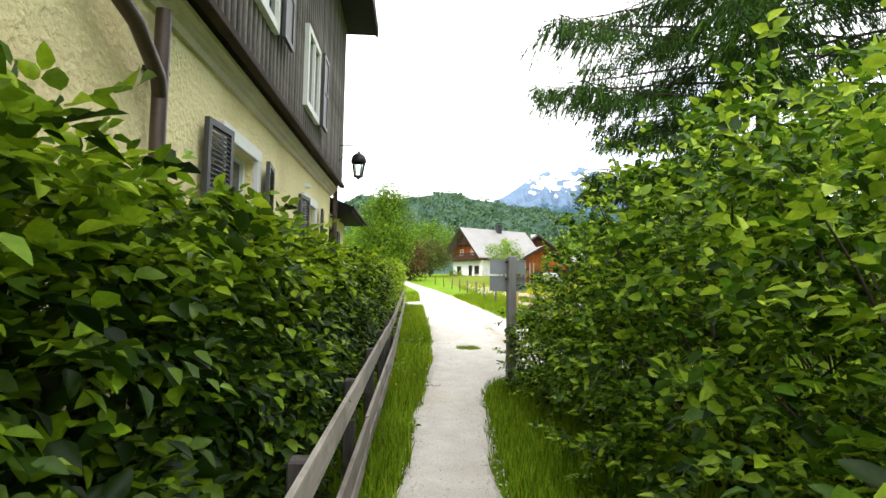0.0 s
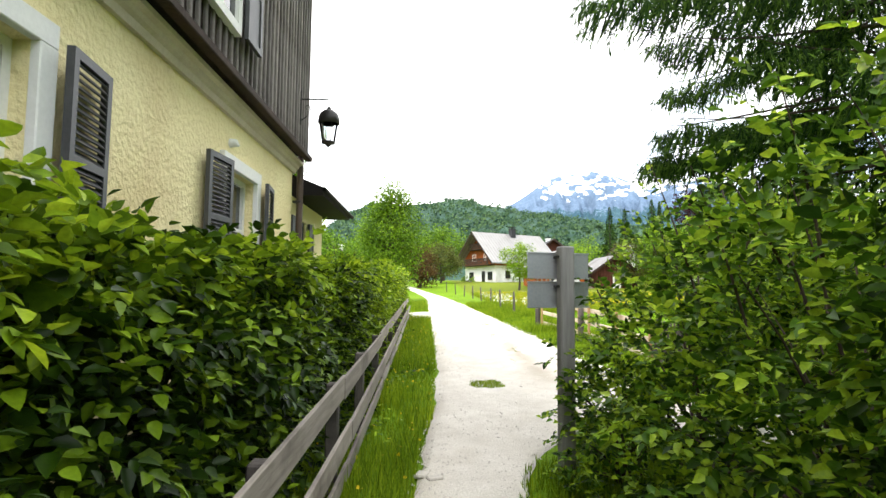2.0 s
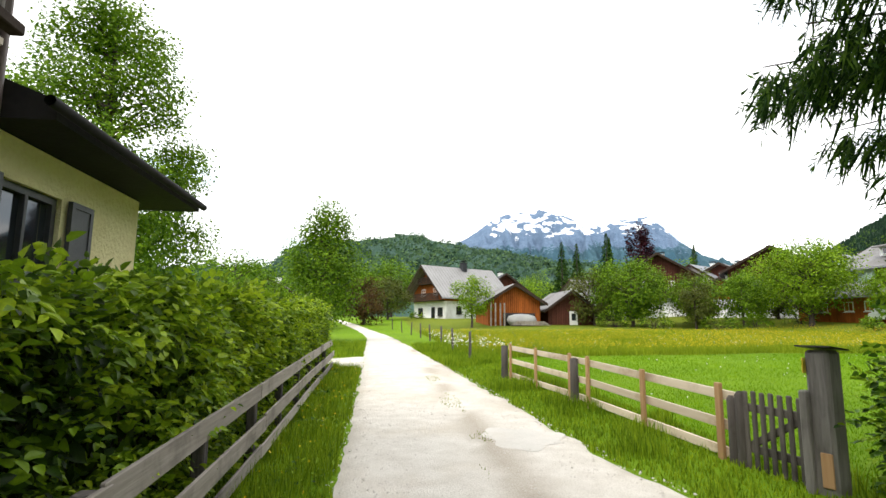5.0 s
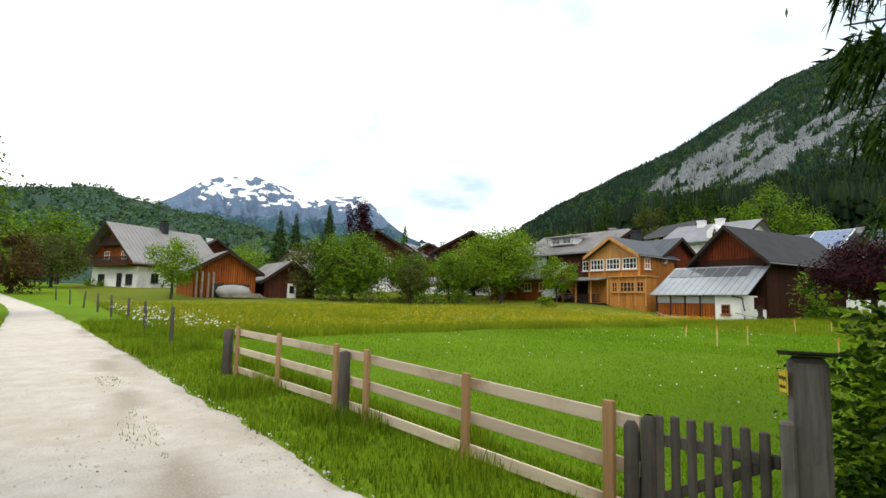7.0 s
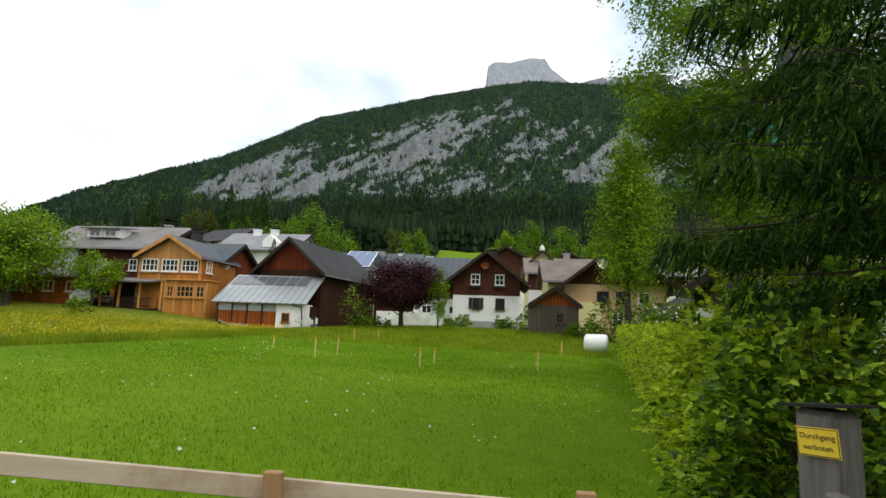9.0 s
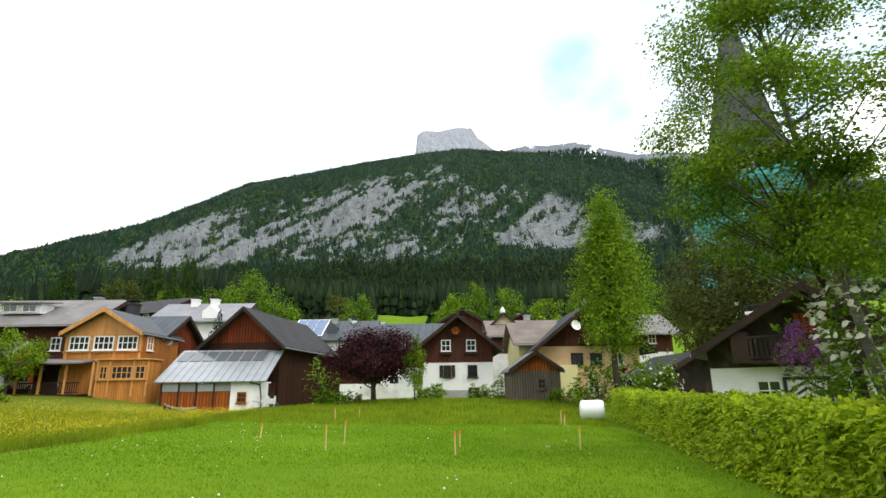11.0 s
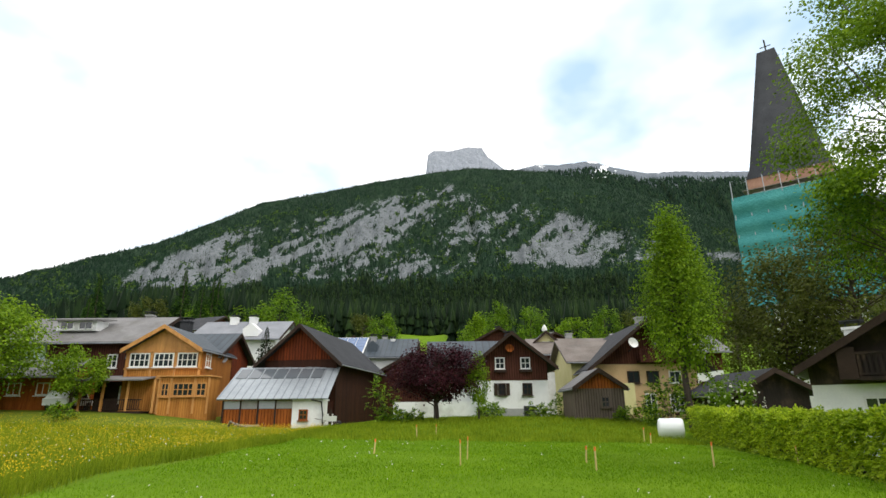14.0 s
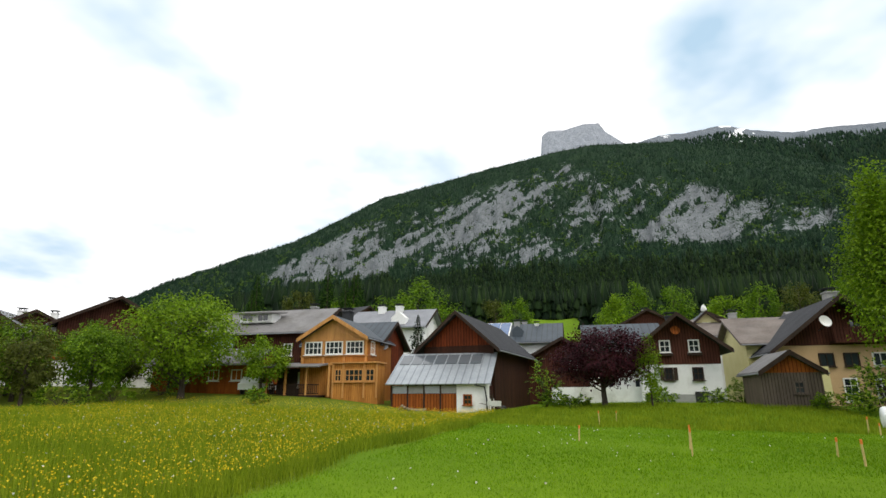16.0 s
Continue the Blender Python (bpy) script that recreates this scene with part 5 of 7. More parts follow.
def fence_x(y):
    return float(np.interp(y, [7.6, 9.4, 11.6, 15.55], [3.02, 2.86, 2.76, 2.42]))


for y0, y1, dz in ((7.66, 11.25, 0.05), (11.25, 15.5, 0.0)):
    for zc in (0.76, 0.44, 0.12):
        bm = bmesh.new()
        beam(bm, (fence_x(y0), y0, gz(3, y0) + zc - dz + rng.normal(0, 0.008)), (fence_x(y1), y1 + 0.04, gz(3, y1) + zc + rng.normal(0, 0.008)), 0.028, 0.11, 0.004)
        part("rail", bm, M_new_rail, rail_fence, "pale sawn rail")
for yy in (7.88, 9.4, 11.2, 11.95, 13.65, 15.3):
    bm = boxes([((fence_x(yy) - 0.045, yy, gz(3, yy) + 0.4 - 0.04 * (yy < 11)), (0.045, 0.095, 0.95))], 0.006)
    part("post", bm, M_new_post, rail_fence, "tan new post")
for yy, r in ((11.62, 0.075), (15.56, 0.085)):
    z0 = gz(3, yy)
    x0 = fence_x(yy) - 0.11
    part("old_post", tubes_mesh("old_post", [([(x0, yy, z0 - 0.1), (x0, yy, z0 + 0.4), (x0, yy, z0 + 0.8), (x0, yy, z0 + 0.82)], [r, r, r * 0.95, 0.01])], M_old_post, 10), M_old_post, rail_fence, "dark old round post")

wire_post = thing("fence_post", "thin grey fence post at the lane's edge", "post", 2.43, 21.3, gz(2.43, 21.3), 0, "posts along the lane")
part("stake", tubes_mesh("stake", [([(0, 0, -0.1), (0.01, 0, 0.5), (0, 0.01, 0.98), (0, 0.01, 1.0)], [0.05, 0.05, 0.045, 0.01])], M_old_post, 8), M_old_post, wire_post)
for k, yy in enumerate((25.4, 29.6, 34.2, 38.6, 43.5, 48.5, 54)):
    xx = 2.4 - 0.0025 * max(0, yy - 28) ** 2
    copy_thing(wire_post, pose(xx, yy, gz(xx, yy), rng.normal(0, 2.5), rng.normal(0, 2.5), 40 * k))

# ---- spruce beside the gate ----
def spruce(name, label, x, y, h, reach, z_low, whorls, per, seed_turn=0.0, low_boughs=()):
    ob = thing(name, label, "tree", x, y, gz(x, y))
    part("trunk", tubes_mesh("trunk", [([(0, 0, -0.2), (0.02, 0, h * 0.3), (0, 0.02, h * 0.65), (0, 0, h)], [0.24, 0.19, 0.1, 0.015])], M_bark, 10), M_bark, ob)
    runs, cs, os, boughs = [], [], [], []
    for i in range(whorls):
        f = i / (whorls - 1)
        z0 = z_low + (h - z_low - 0.4) * f
        L = reach * (1 - f) ** 0.75 * (0.74 + 0.26 * min(1, f / 0.12)) + 0.25
        for j in range(per):
            a = seed_turn + i * 1.1 + j * 2 * np.pi / per + rng.normal(0, 0.15)
            l = L * rng.uniform(0.75, 1.1) * (1 - 0.14 * np.cos(a) - 0.19 * np.sin(a))
            boughs.append((a, l, z0 - 0.7 * max(0, np.sin(a)) * max(0, 1 - f / 0.3), 260 if f < 0.4 else 110))
    boughs += [(radians(a), l, z0, 300) for a, l, z0 in low_boughs]
    for a, l, z0, dense in boughs:
        u = np.linspace(0, 1, 9)
        rr = l * u
        zz = z0 + 0.16 * l * u - 0.34 * l * u ** 1.6 + 0.12 * l * u ** 4
        pts = np.stack([rr * np.cos(a), rr * np.sin(a), zz], 1)
        runs.append((pts, np.linspace(0.035, 0.006, 9) * (0.5 + 0.5 * l / reach)))
        m = int(dense * l / reach) + 20
        q = rng.uniform(0.18, 1.0, m) ** 0.8
        w = rng.normal(0, 0.17, m) * l * (0.35 + 0.4 * (1 - q)) * 0.75
        base = np.stack([np.interp(q, u, pts[:, k]) for k in range(3)], 1)
        side = np.array([-np.sin(a), np.cos(a), 0])
        c = base + side * w[:, None] + np.array([0, 0, -1.0]) * (np.abs(w) * 0.35 + rng.uniform(0, 0.16, m))[:, None]
        o = np.stack([np.cos(a) * np.ones(m) * 0.5, np.sin(a) * np.ones(m) * 0.5, -0.6 + 0 * q], 1) + side * np.sign(w)[:, None] * 0.5
        cs.append(c)
        os.append(o)
    c, o = np.concatenate(cs), unit(np.concatenate(os))
    part("branchwork", tubes_mesh("branchwork", runs, M_bark, 5), M_bark, ob)["kind"] = "stuff"
    n, k = len(c), 10
    hang = unit(o * 0.8 + np.array([0, 0, -0.45]) + rng.normal(0, 0.2, (n, 3)))
    part("twig_foliage", needle_mesh("twig_foliage", c, hang, 0.3, L_spruce, 0.035), L_spruce, ob)["kind"] = "stuff"
    along = np.linspace(0, 1, k)[None, :, None] * rng.uniform(0.14, 0.34, (n, 1, 1))
    c = (c[:, None] + hang[:, None] * along + rng.normal(0, 0.012, (n, k, 3))).reshape(-1, 3)
    d = np.repeat(hang, k, 0) * 0.6 + rng.normal(0, 0.8, (n * k, 3))
    me = needle_mesh("needles", c, unit(d), 0.085, L_spruce, 0.09, False)
    part("needles", me, L_spruce, ob)
    return ob


def needle_mesh(name, c, d, size, mat, slim=0.2, crossed=True):
    """Short hanging needle sprays, each a slim crossed pair."""
    n = len(c)
    d = unit(d + np.array([0, 0, -0.2]))
    s1 = unit(np.cross(d, rng.normal(size=(n, 3))))
    s2 = np.cross(d, s1)
    L = size * rng.uniform(0.6, 1.35, (n, 1))
    w = L * slim
    v = np.stack([c, c + d * L * 0.45 + s1 * w, c + d * L, c + d * L * 0.45 - s1 * w, c + d * L * 0.45 + s2 * w, c + d * L * 0.45 - s2 * w], 1)
    k = np.arange(n)[:, None] * 6
    f = np.concatenate([k + np.array([[0, 1, 2, 3]]), k + np.array([[0, 4, 2, 5]])], 0)
    if not crossed:
        v, f = v[:, :4], np.arange(n)[:, None] * 4 + np.array([[0, 1, 2, 3]])
    return np_mesh(name, v.reshape(-1, 3), f, mat)


spruce("spruce", "tall dark spruce with drooping branches over the gate", 4.7, 3.4, 17, 4.1, 3.7, 28, 8, 0.0, ((152, 3.3, 3.7), (141, 3.5, 3.75), (130, 3.6, 3.9), (114, 3.3, 3.6), (94, 3.3, 3.4), (76, 3.5, 2.9), (62, 3.5, 3.0), (84, 2.9, 2.4)))

# ---- houses round the meadow ----
def window_part(parent, face, half_w, length, u, v, w, h, cols=2, rows=2, mat=None, shutters=None, proud=0.02):
    """A framed window on one face of a house: F front, B back, L and R the long sides."""
    mat = mat or M_white
    win = part("window", frame_bars(w, h, 0.09, 0.09, cols, rows, 0.05), mat, parent)
    pane = part("pane", boxes([((0, 0.012, 0), (w - 0.06, 0.012, h - 0.06))]), M_glass, win)
    x, y, rz = {"F": (u, -proud, 0), "B": (-u, length + proud, 180), "R": (half_w + proud, u, 90), "L": (-half_w - proud, u, -90)}[face]
    win.matrix_basis = pose(x, y, v, 0, 0, rz)
    part("window_sill", boxes([((0, -0.06, -h / 2 - 0.04), (w + 0.16, 0.16, 0.06))]), mat, win)
    if shutters:
        for s in (-1, 1):
            part("shutter", boxes([((s * (w * 0.75 + 0.02), -0.02, 0), (w * 0.46, 0.05, h))], 0.008), shutters, win)
    return win


def chimney(parent, x, y, z, w, h, mat):
    c = part("chimney", boxes([((0, 0, h / 2), (w, w, h)), ((0, 0, h + 0.06), (w + 0.14, w + 0.14, 0.12))], 0.01), mat, parent)
    c.location = (x, y, z)
    part("chimney_cap", boxes([((0, 0, h + 0.38), (w + 0.2, w + 0.2, 0.05))] + [((sx * w * 0.35, sy * w * 0.35, h + 0.24), (0.06, 0.06, 0.24)) for sx in (-1, 1) for sy in (-1, 1)]), M_roof_dark, c)


def gable_house(name, label, x, y, rz, w, l, eave, ridge, lower, m_low, m_up, m_roof, over=0.7, front=0.9, sink=0.8, base=None, category="house", m_gable=None, off=0.0, barge=None):
    """A house with its ridge along local y and the gable at y = 0; heights from the ground at its front."""
    z = gz(x, y) if base is None else base
    ob = thing(name, label, category, x, y, z, rz)
    hw = w / 2
    if lower > 0:
        part("lower_wall", boxes([((0, l / 2, (lower - sink) / 2), (w, l, lower + sink))]), m_low, ob)
    slope = (ridge - eave) / (hw + abs(off))
    px = off
    e_l, e_r = ridge - slope * (hw + px), ridge - slope * (hw - px)
    bm = prism(bmesh.new(), [(-hw - 0.03, lower if lower > 0 else -sink), (hw + 0.03, lower if lower > 0 else -sink), (hw + 0.03, e_r - 0.02), (px, ridge - 0.02), (-hw - 0.03, e_l - 0.02)], -0.03, l + 0.03)
    part("upper_wall", bm, m_up, ob)
    if m_gable is not None:
        gw = (ridge - max(e_l, e_r)) / slope
        part("gable", prism(bmesh.new(), [(px - gw + 0.02, max(e_l, e_r)), (px + gw - 0.02, max(e_l, e_r)), (px, ridge - 0.05)], -0.06, -0.01), m_gable, ob)
    t = 0.2
    for s in (-1, 1):
        ex = s * (hw + over)
        ez = ridge - slope * abs(ex - px)
        bm = prism(bmesh.new(), [(px, ridge), (ex, ez), (ex, ez + t), (px, ridge + t)], -front, l + 0.6)
        part("roof", bm, m_roof, ob)
        bm = prism(bmesh.new(), [(px, ridge - 0.1), (ex, ez - 0.1), (ex, ez + t + 0.02), (px, ridge + t + 0.02)], -front - 0.05, -front)
        part("bargeboard", bm, barge or M_dark_timber_plain, ob)
        part("gutter", boxes([((ex + s * 0.06, l / 2, ez + 0.06), (0.12, l + front + 0.5, 0.1))], 0.02), M_roof_mid, ob)
    return ob, hw, l


def rail_balcony(parent, x0, x1, y, z, h, depth, mat, gap=0.16):
    """Balcony with a boarded parapet of separate balusters on the front gable."""
    bal = part("balcony", boxes([(((x0 + x1) / 2, y - depth / 2, z), (x1 - x0, depth, 0.14)), (((x0 + x1) / 2, y - depth + 0.05, z + h), (x1 - x0, 0.1, 0.09)), (((x0 + x1) / 2, y - depth + 0.05, z + 0.16), (x1 - x0, 0.07, 0.08))]), mat, parent)
    for k in range(int((x1 - x0) / gap)):
        part("baluster", boxes([((x0 + gap * (k + 0.5), y - depth + 0.05, z + h / 2 + 0.08), (gap * 0.62, 0.03, h - 0.16))]), mat, bal)
    return bal


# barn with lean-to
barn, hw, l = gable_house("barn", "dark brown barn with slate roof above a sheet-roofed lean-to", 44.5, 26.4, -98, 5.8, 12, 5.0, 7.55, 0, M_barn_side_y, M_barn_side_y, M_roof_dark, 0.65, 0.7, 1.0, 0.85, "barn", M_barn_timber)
lean = thing("lean_to", "lean-to shed with galvanised sheet roof and rust-brown boards", "shed", 40.7, 27.0, 0.72, -90)
part("roof", prism(bmesh.new(), [(-3.95, 0), (3.75, 0), (3.75, 0.09), (-3.95, 0.09)], 0, 4.7, pose(0, -0.42, 2.06, math.degrees(math.atan2(2.55, 4.25)), 0, 0)), M_roof_metal, lean, "galvanised sheet roof")
for k in range(7):
    g = part("roof_light", boxes([((-3.3 + k * 0.93, 3.62, 0.12), (0.8, 1.45, 0.03))]), M_glass_roof, lean, "grey glass roof pane")
    g.matrix_basis = pose(0, -0.42, 2.06, math.degrees(math.atan2(2.55, 4.25)), 0, 0)
for k in range(4):
    u0 = -3.6 + k * 1.22
    part("board_panel", boxes([((u0 + 0.6, 0.03, 0.68), (1.16, 0.06, 1.56))]), M_rust_timber, lean, "rust-brown boards")
    part("upper_panel", boxes([((u0 + 0.6, 0.02, 1.75), (1.16, 0.05, 0.54))]), M_sheet if k % 2 == 0 else M_concrete, lean)
    part("post", boxes([((u0, -0.02, 0.95), (0.1, 0.1, 2.2))]), M_dark_timber_plain, lean)
part("wall", boxes([((2.3, 1.0, 0.85), (2.1, 2.2, 2.5))]), M_plaster_white, lean, "whitewashed closet wall")
for wx, wy, wl in ((-3.55, 2.2, 4.2), (3.3, 2.9, 2.8)):
    part("wall", boxes([((wx, wy, 0.85), (0.12, wl, 2.3))]), M_barn_timber, lean)
part("low_wall", boxes([((3.39, 2.7, 0.35), (0.06, 3.0, 1.5))]), M_plaster_white, lean, "patchy whitewashed low wall")
part("door", boxes([((3.44, 2.2, 0.55), (0.05, 0.9, 1.7))]), M_dark_timber_plain, lean)
w = window_part(lean, "F", 3, 4, 2.05, 1.05, 0.62, 0.72, 2, 2, M_rust_timber, None, 0.13)
part("downpipe", tubes_mesh("downpipe", [([(3.42, -0.2, -0.3), (3.42, -0.2, 1.0), (3.3, -0.3, 1.9), (2.6, -0.4, 2.05)], [0.05] * 4)], M_iron, 8), M_iron, lean)
for k in range(5):
    lg = thing("timber_piece", "weathered timber piece lying by the lean-to", "timber", 39.9 - 0.12 * k, 28.2 + 0.35 * k, gz(39.9, 28.2) + 0.08, 80 + 9 * k, "timber beside the lean-to")
    part("piece", boxes([((0, 0, 0), (0.14, 1.8 + 0.3 * k, 0.12), Matrix.Rotation(radians(3 * k), 4, "X"))], 0.01), M_old_wood, lg)
barrow = thing("wheelbarrow", "old wheelbarrow beside the whitewashed closet", "wheelbarrow", 40.2, 23.0, gz(40.2, 23) + 0.02, 20)
part("tray", prism(bmesh.new(), [(-0.35, 0.7), (0.35, 0.7), (0.25, 0.35), (-0.25, 0.35)], -0.4, 0.45), M_plaster_white, barrow)
part("wheel", lathe([(0.06, -0.05), (0.2, -0.05), (0.2, 0.05), (0.06, 0.05)], M_black, "wheel", 12), M_black, barrow).matrix_basis = pose(0, -0.62, 0.2, 0, 90, 0)
part("handle", tubes_mesh("handle", [([(0.28, 1.0, 0.55), (0.25, 0.3, 0.4), (0.05, -0.6, 0.2)], [0.02] * 3), ([(-0.28, 1.0, 0.55), (-0.25, 0.3, 0.4), (-0.05, -0.6, 0.2)], [0.02] * 3), ([(0.25, 0.4, 0.4), (0.25, 0.45, 0.0)], [0.02] * 2), ([(-0.25, 0.4, 0.4), (-0.25, 0.45, 0.0)], [0.02] * 2)], M_old_wood, 6), M_old_wood, barrow)

# honey-coloured timber house
OZ = 1.95
honey, hw, l = gable_house("house", "honey-coloured timber house with white windows and veranda", 42.6, 36.15, -90, 5.7, 5.5, 4.5, 6.2, 0, M_orange_timber, M_orange_timber, M_roof_blue, 0.2, 0.6, 0.8, OZ, "house", M_honey, 0, M_honey)
part("block", boxes([((2.3, -0.35, 0.8), (3.7, 1.6, 3.4))]), M_orange_timber, honey, "ground floor bay of honey boards")
part("belt", boxes([((0, -0.09, 2.52), (5.8, 0.14, 0.16)), ((0, -0.08, 3.18), (5.8, 0.1, 0.1)), ((0, -0.08, 4.42), (5.8, 0.1, 0.14))]), M_honey, honey)
part("bay_roof", boxes([((2.3, -0.4, 2.56), (3.95, 1.9, 0.1))]), M_honey, honey)
for uu in (-1.8, 0.0, 1.78):
    window_part(honey, "F", hw, l, uu, 3.82, 1.5, 1.05, 4, 2, M_white, None, 0.06)
for uu in (-2.72, -0.9, 0.9, 2.72):
    part("corner_post", boxes([((uu, -0.08, 3.5), (0.14, 0.1, 1.9))]), M_honey, honey)
for uu, ww in ((0.95, 0.6), (2.25, 1.5), (3.55, 0.75)):
    w = window_part(honey, "F", hw, l, uu, 1.62, ww, 0.95, 2 if ww < 1 else 4, 2, M_honey, None, 1.17)
for uu in (0.52, 1.38, 3.08, 4.08):
    part("corner_post", boxes([((uu, -1.18, 1.2), (0.13, 0.1, 2.5))]), M_honey, honey)
window_part(honey, "R", hw, l, 1.0, 3.82, 0.9, 1.05, 2, 2)
ver = part("veranda", boxes([((-2.9, -0.3, 0.08), (4.6, 1.9, 0.16)), ((-2.9, 0.62, 1.2), (4.6, 0.1, 2.2))]), M_dark_timber_plain, honey, "dark open veranda")
for uu in (-5.1, -3.5, -1.7, 0.2):
    part("veranda_post", boxes([((uu, -1.15, 1.2), (0.16, 0.16, 2.3))], 0.01), M_honey, ver)
part("veranda_rail", boxes([((-2.9, -1.15, 0.95), (4.5, 0.06, 0.08)), ((-2.9, -1.15, 0.28), (4.5, 0.06, 0.06))]), M_dark_timber_plain, ver)
for k in range(28):
    part("baluster", boxes([((-5.0 + 0.155 * k, -1.15, 0.6), (0.05, 0.03, 0.62))]), M_dark_timber_plain, ver)
part("veranda_roof", prism(bmesh.new(), [(-5.5, 2.38), (-0.4, 2.38), (-0.4, 2.48), (-5.5, 2.48)], -1.5, 1.2, pose(0, 0, 0.12, 9, 0, 0)), M_roof_grey, ver)
part("door_panel", boxes([((-1.9, 0.55, 1.15), (0.9, 0.05, 1.9)), ((-2.95, 0.55, 1.35), (0.8, 0.05, 1.3))]), M_plaster_white, ver)
rear, hw2, l2 = gable_house("house", "red-brown timber house wing with dark blue-grey roof", 49.4, 33.6, 0, 6.6, 6.6, 4.6, 6.5, 0, M_brown_timber, M_barn_timber, M_roof_blue, 0.7, 0.5, 0.8, OZ)
chimney(rear, -0.6, 4.2, 6.2, 0.8, 1.4, M_roof_dark)
window_part(rear, "F", hw2, l2, -1.2, 3.6, 0.7, 1.0, 1, 2, M_dark_timber_plain)
part("dish", lathe([(0.02, 0.0), (0.22, 0.05), (0.36, 0.14)], M_roof_mid, "dish", 14), M_roof_mid, rear).matrix_basis = pose(-3.0, -0.25, 4.2, 70, 0, -50)

# brown house behind with the wide grey roof
brown, hw, l = gable_house("house", "large dark brown house with wide grey roof and dormer", 51.2, 40.6, 0, 8.8, 11.5, 6.0, 8.35, 0, M_brown_timber, M_brown_timber_y, M_roof_grey, 0.9, 0.9, 0.8, 1.9)
part("plaster_bay", boxes([((-4.5, 9.6, 3.4), (0.14, 3.9, 5.0))]), M_plaster_mint, brown, "mint green plaster bay")
for vv, uu in ((4.2, 2.0), (4.2, 5.2), (1.6, 2.0), (1.6, 5.2), (4.2, 9.6)):
    window_part(brown, "L", hw, l, uu, vv, 0.85, 1.1, 2, 2, M_white, None, 0.05 if uu < 8 else 0.1)
window_part(brown, "F", hw, l, -1.5, 4.2, 0.85, 1.1)
window_part(brown, "F", hw, l, 1.6, 4.2, 0.85, 1.1)
dorm = part("dormer", boxes([((-2.9, 6.0, 7.3), (1.6, 3.4, 0.9))]), M_plaster_white, brown, "shed dormer with white windows")
part("dormer_roof", boxes([((-2.9, 6.0, 7.86), (2.6, 4.2, 0.12), Matrix.Rotation(radians(-7), 4, "Y"))]), M_roof_grey, dorm)
for dy in (-0.8, 0.8):
    f = part("dormer_window", frame_bars(1.2, 0.72, 0.08, 0.08, 2, 1), M_white, dorm)
    f.matrix_basis = pose(-3.73, 6.0 + dy, 7.3, 0, 0, -90)
    part("dormer_pane", boxes([((0, 0.01, 0), (1.1, 0.02, 0.64))]), M_glass, f)
chimney(brown, 0.3, 2.0, 8.2, 0.6, 0.5, M_concrete)
wing, hw, l = gable_house("house", "low honey-coloured garden wing with grey roof", 43.6, 42.6, 0, 4.0, 9.5, 2.5, 3.6, 0, M_honey, M_rust_timber, M_roof_grey, 0.5, 0.4, 0.8)
for uu in (1.5, 3.6, 6.4):
    window_part(wing, "L", hw, l, uu, 1.5, 1.0, 0.9, 2, 1)

# pale house with two white chimneys
pale, hw, l = gable_house("house", "white house with pale grey roof and two white chimneys", 72.5, 36.0, 0, 9.5, 10, 6.8, 9.3, 0, M_plaster_white, M_plaster_white, M_roof_mid, 0.8, 0.8, 4, gz(72.5, 36) + 0.9)
for yy in (4.2, 6.7):
    chimney(pale, -0.8, yy, 8.9, 0.9, 0.9, M_plaster_white)
pd = part("dormer", prism(bmesh.new(), [(-0.9, 0), (0.9, 0), (0.9, 0.9), (0, 1.7), (-0.9, 0.9)], -0.1, 2.0), M_plaster_white, pale)
pd.matrix_basis = pose(-5.0, 3.0, 6.9, 0, 0, -90)
for uu, vv in ((3.0, 5.2), (6.4, 5.2), (3.0, 2.4)):
    window_part(pale, "L", hw, l, uu, vv, 0.9, 1.2, 2, 2)
upper, hw, l = gable_house("house", "distant white and dark timber house above the pale roof", 92, 53, -20, 9, 10, 5.2, 7.6, 2.8, M_plaster_white, M_brown_timber, M_roof_dark, 0.8, 0.8, 6, gz(92, 53) + 1.6)
for uu in (1.5, 4, 6.5):
    window_part(upper, "L", hw, l, uu, 4.2, 1.1, 1.1, 2, 1)

# white and brown house with its wing
WZ = 1.32
white, hw, l = gable_house("house", "house with white ground floor and dark brown boarded gable", 46.7, 9.75, -90, 5.7, 9.5, 4.35, 6.6, 2.95, M_plaster_white, M_brown_timber, M_roof_dark, 0.75, 1.0, 0.8, WZ)
for uu in (-0.95, 1.12):
    window_part(white, "F", hw, l, uu, 4.3, 0.8, 0.95, 2, 2, M_white, None, 0.06)
    part("flower_box", boxes([((uu, -0.22, 3.68), (1.0, 0.26, 0.2))], 0.01), M_dark_timber_plain, white)
window_part(white, "F", hw, l, -0.85, 2.25, 0.62, 0.95, 2, 2, M_dark_timber_plain, M_dark_timber_plain, 0.03)
window_part(white, "F", hw, l, 1.2, 2.25, 0.78, 0.95, 2, 2, M_dark_timber_plain, None, 0.03)
part("plinth", boxes([((0, 0.45, 0.3), (5.26, 1.0, 0.9))]), M_concrete, white)
part("cellar_door", boxes([((1.25, -0.07, 0.45), (0.85, 0.05, 1.0))]), M_black, white)
part("gable_dish", lathe([(0.02, 0.0), (0.2, 0.04), (0.34, 0.12)], M_rust_timber, "gable_dish", 14), M_rust_timber, white).matrix_basis = pose(-0.15, -0.4, 5.45, 75, 0, 0)
chimney(white, 0.4, 4.5, 6.2, 0.7, 0.9, M_roof_dark)
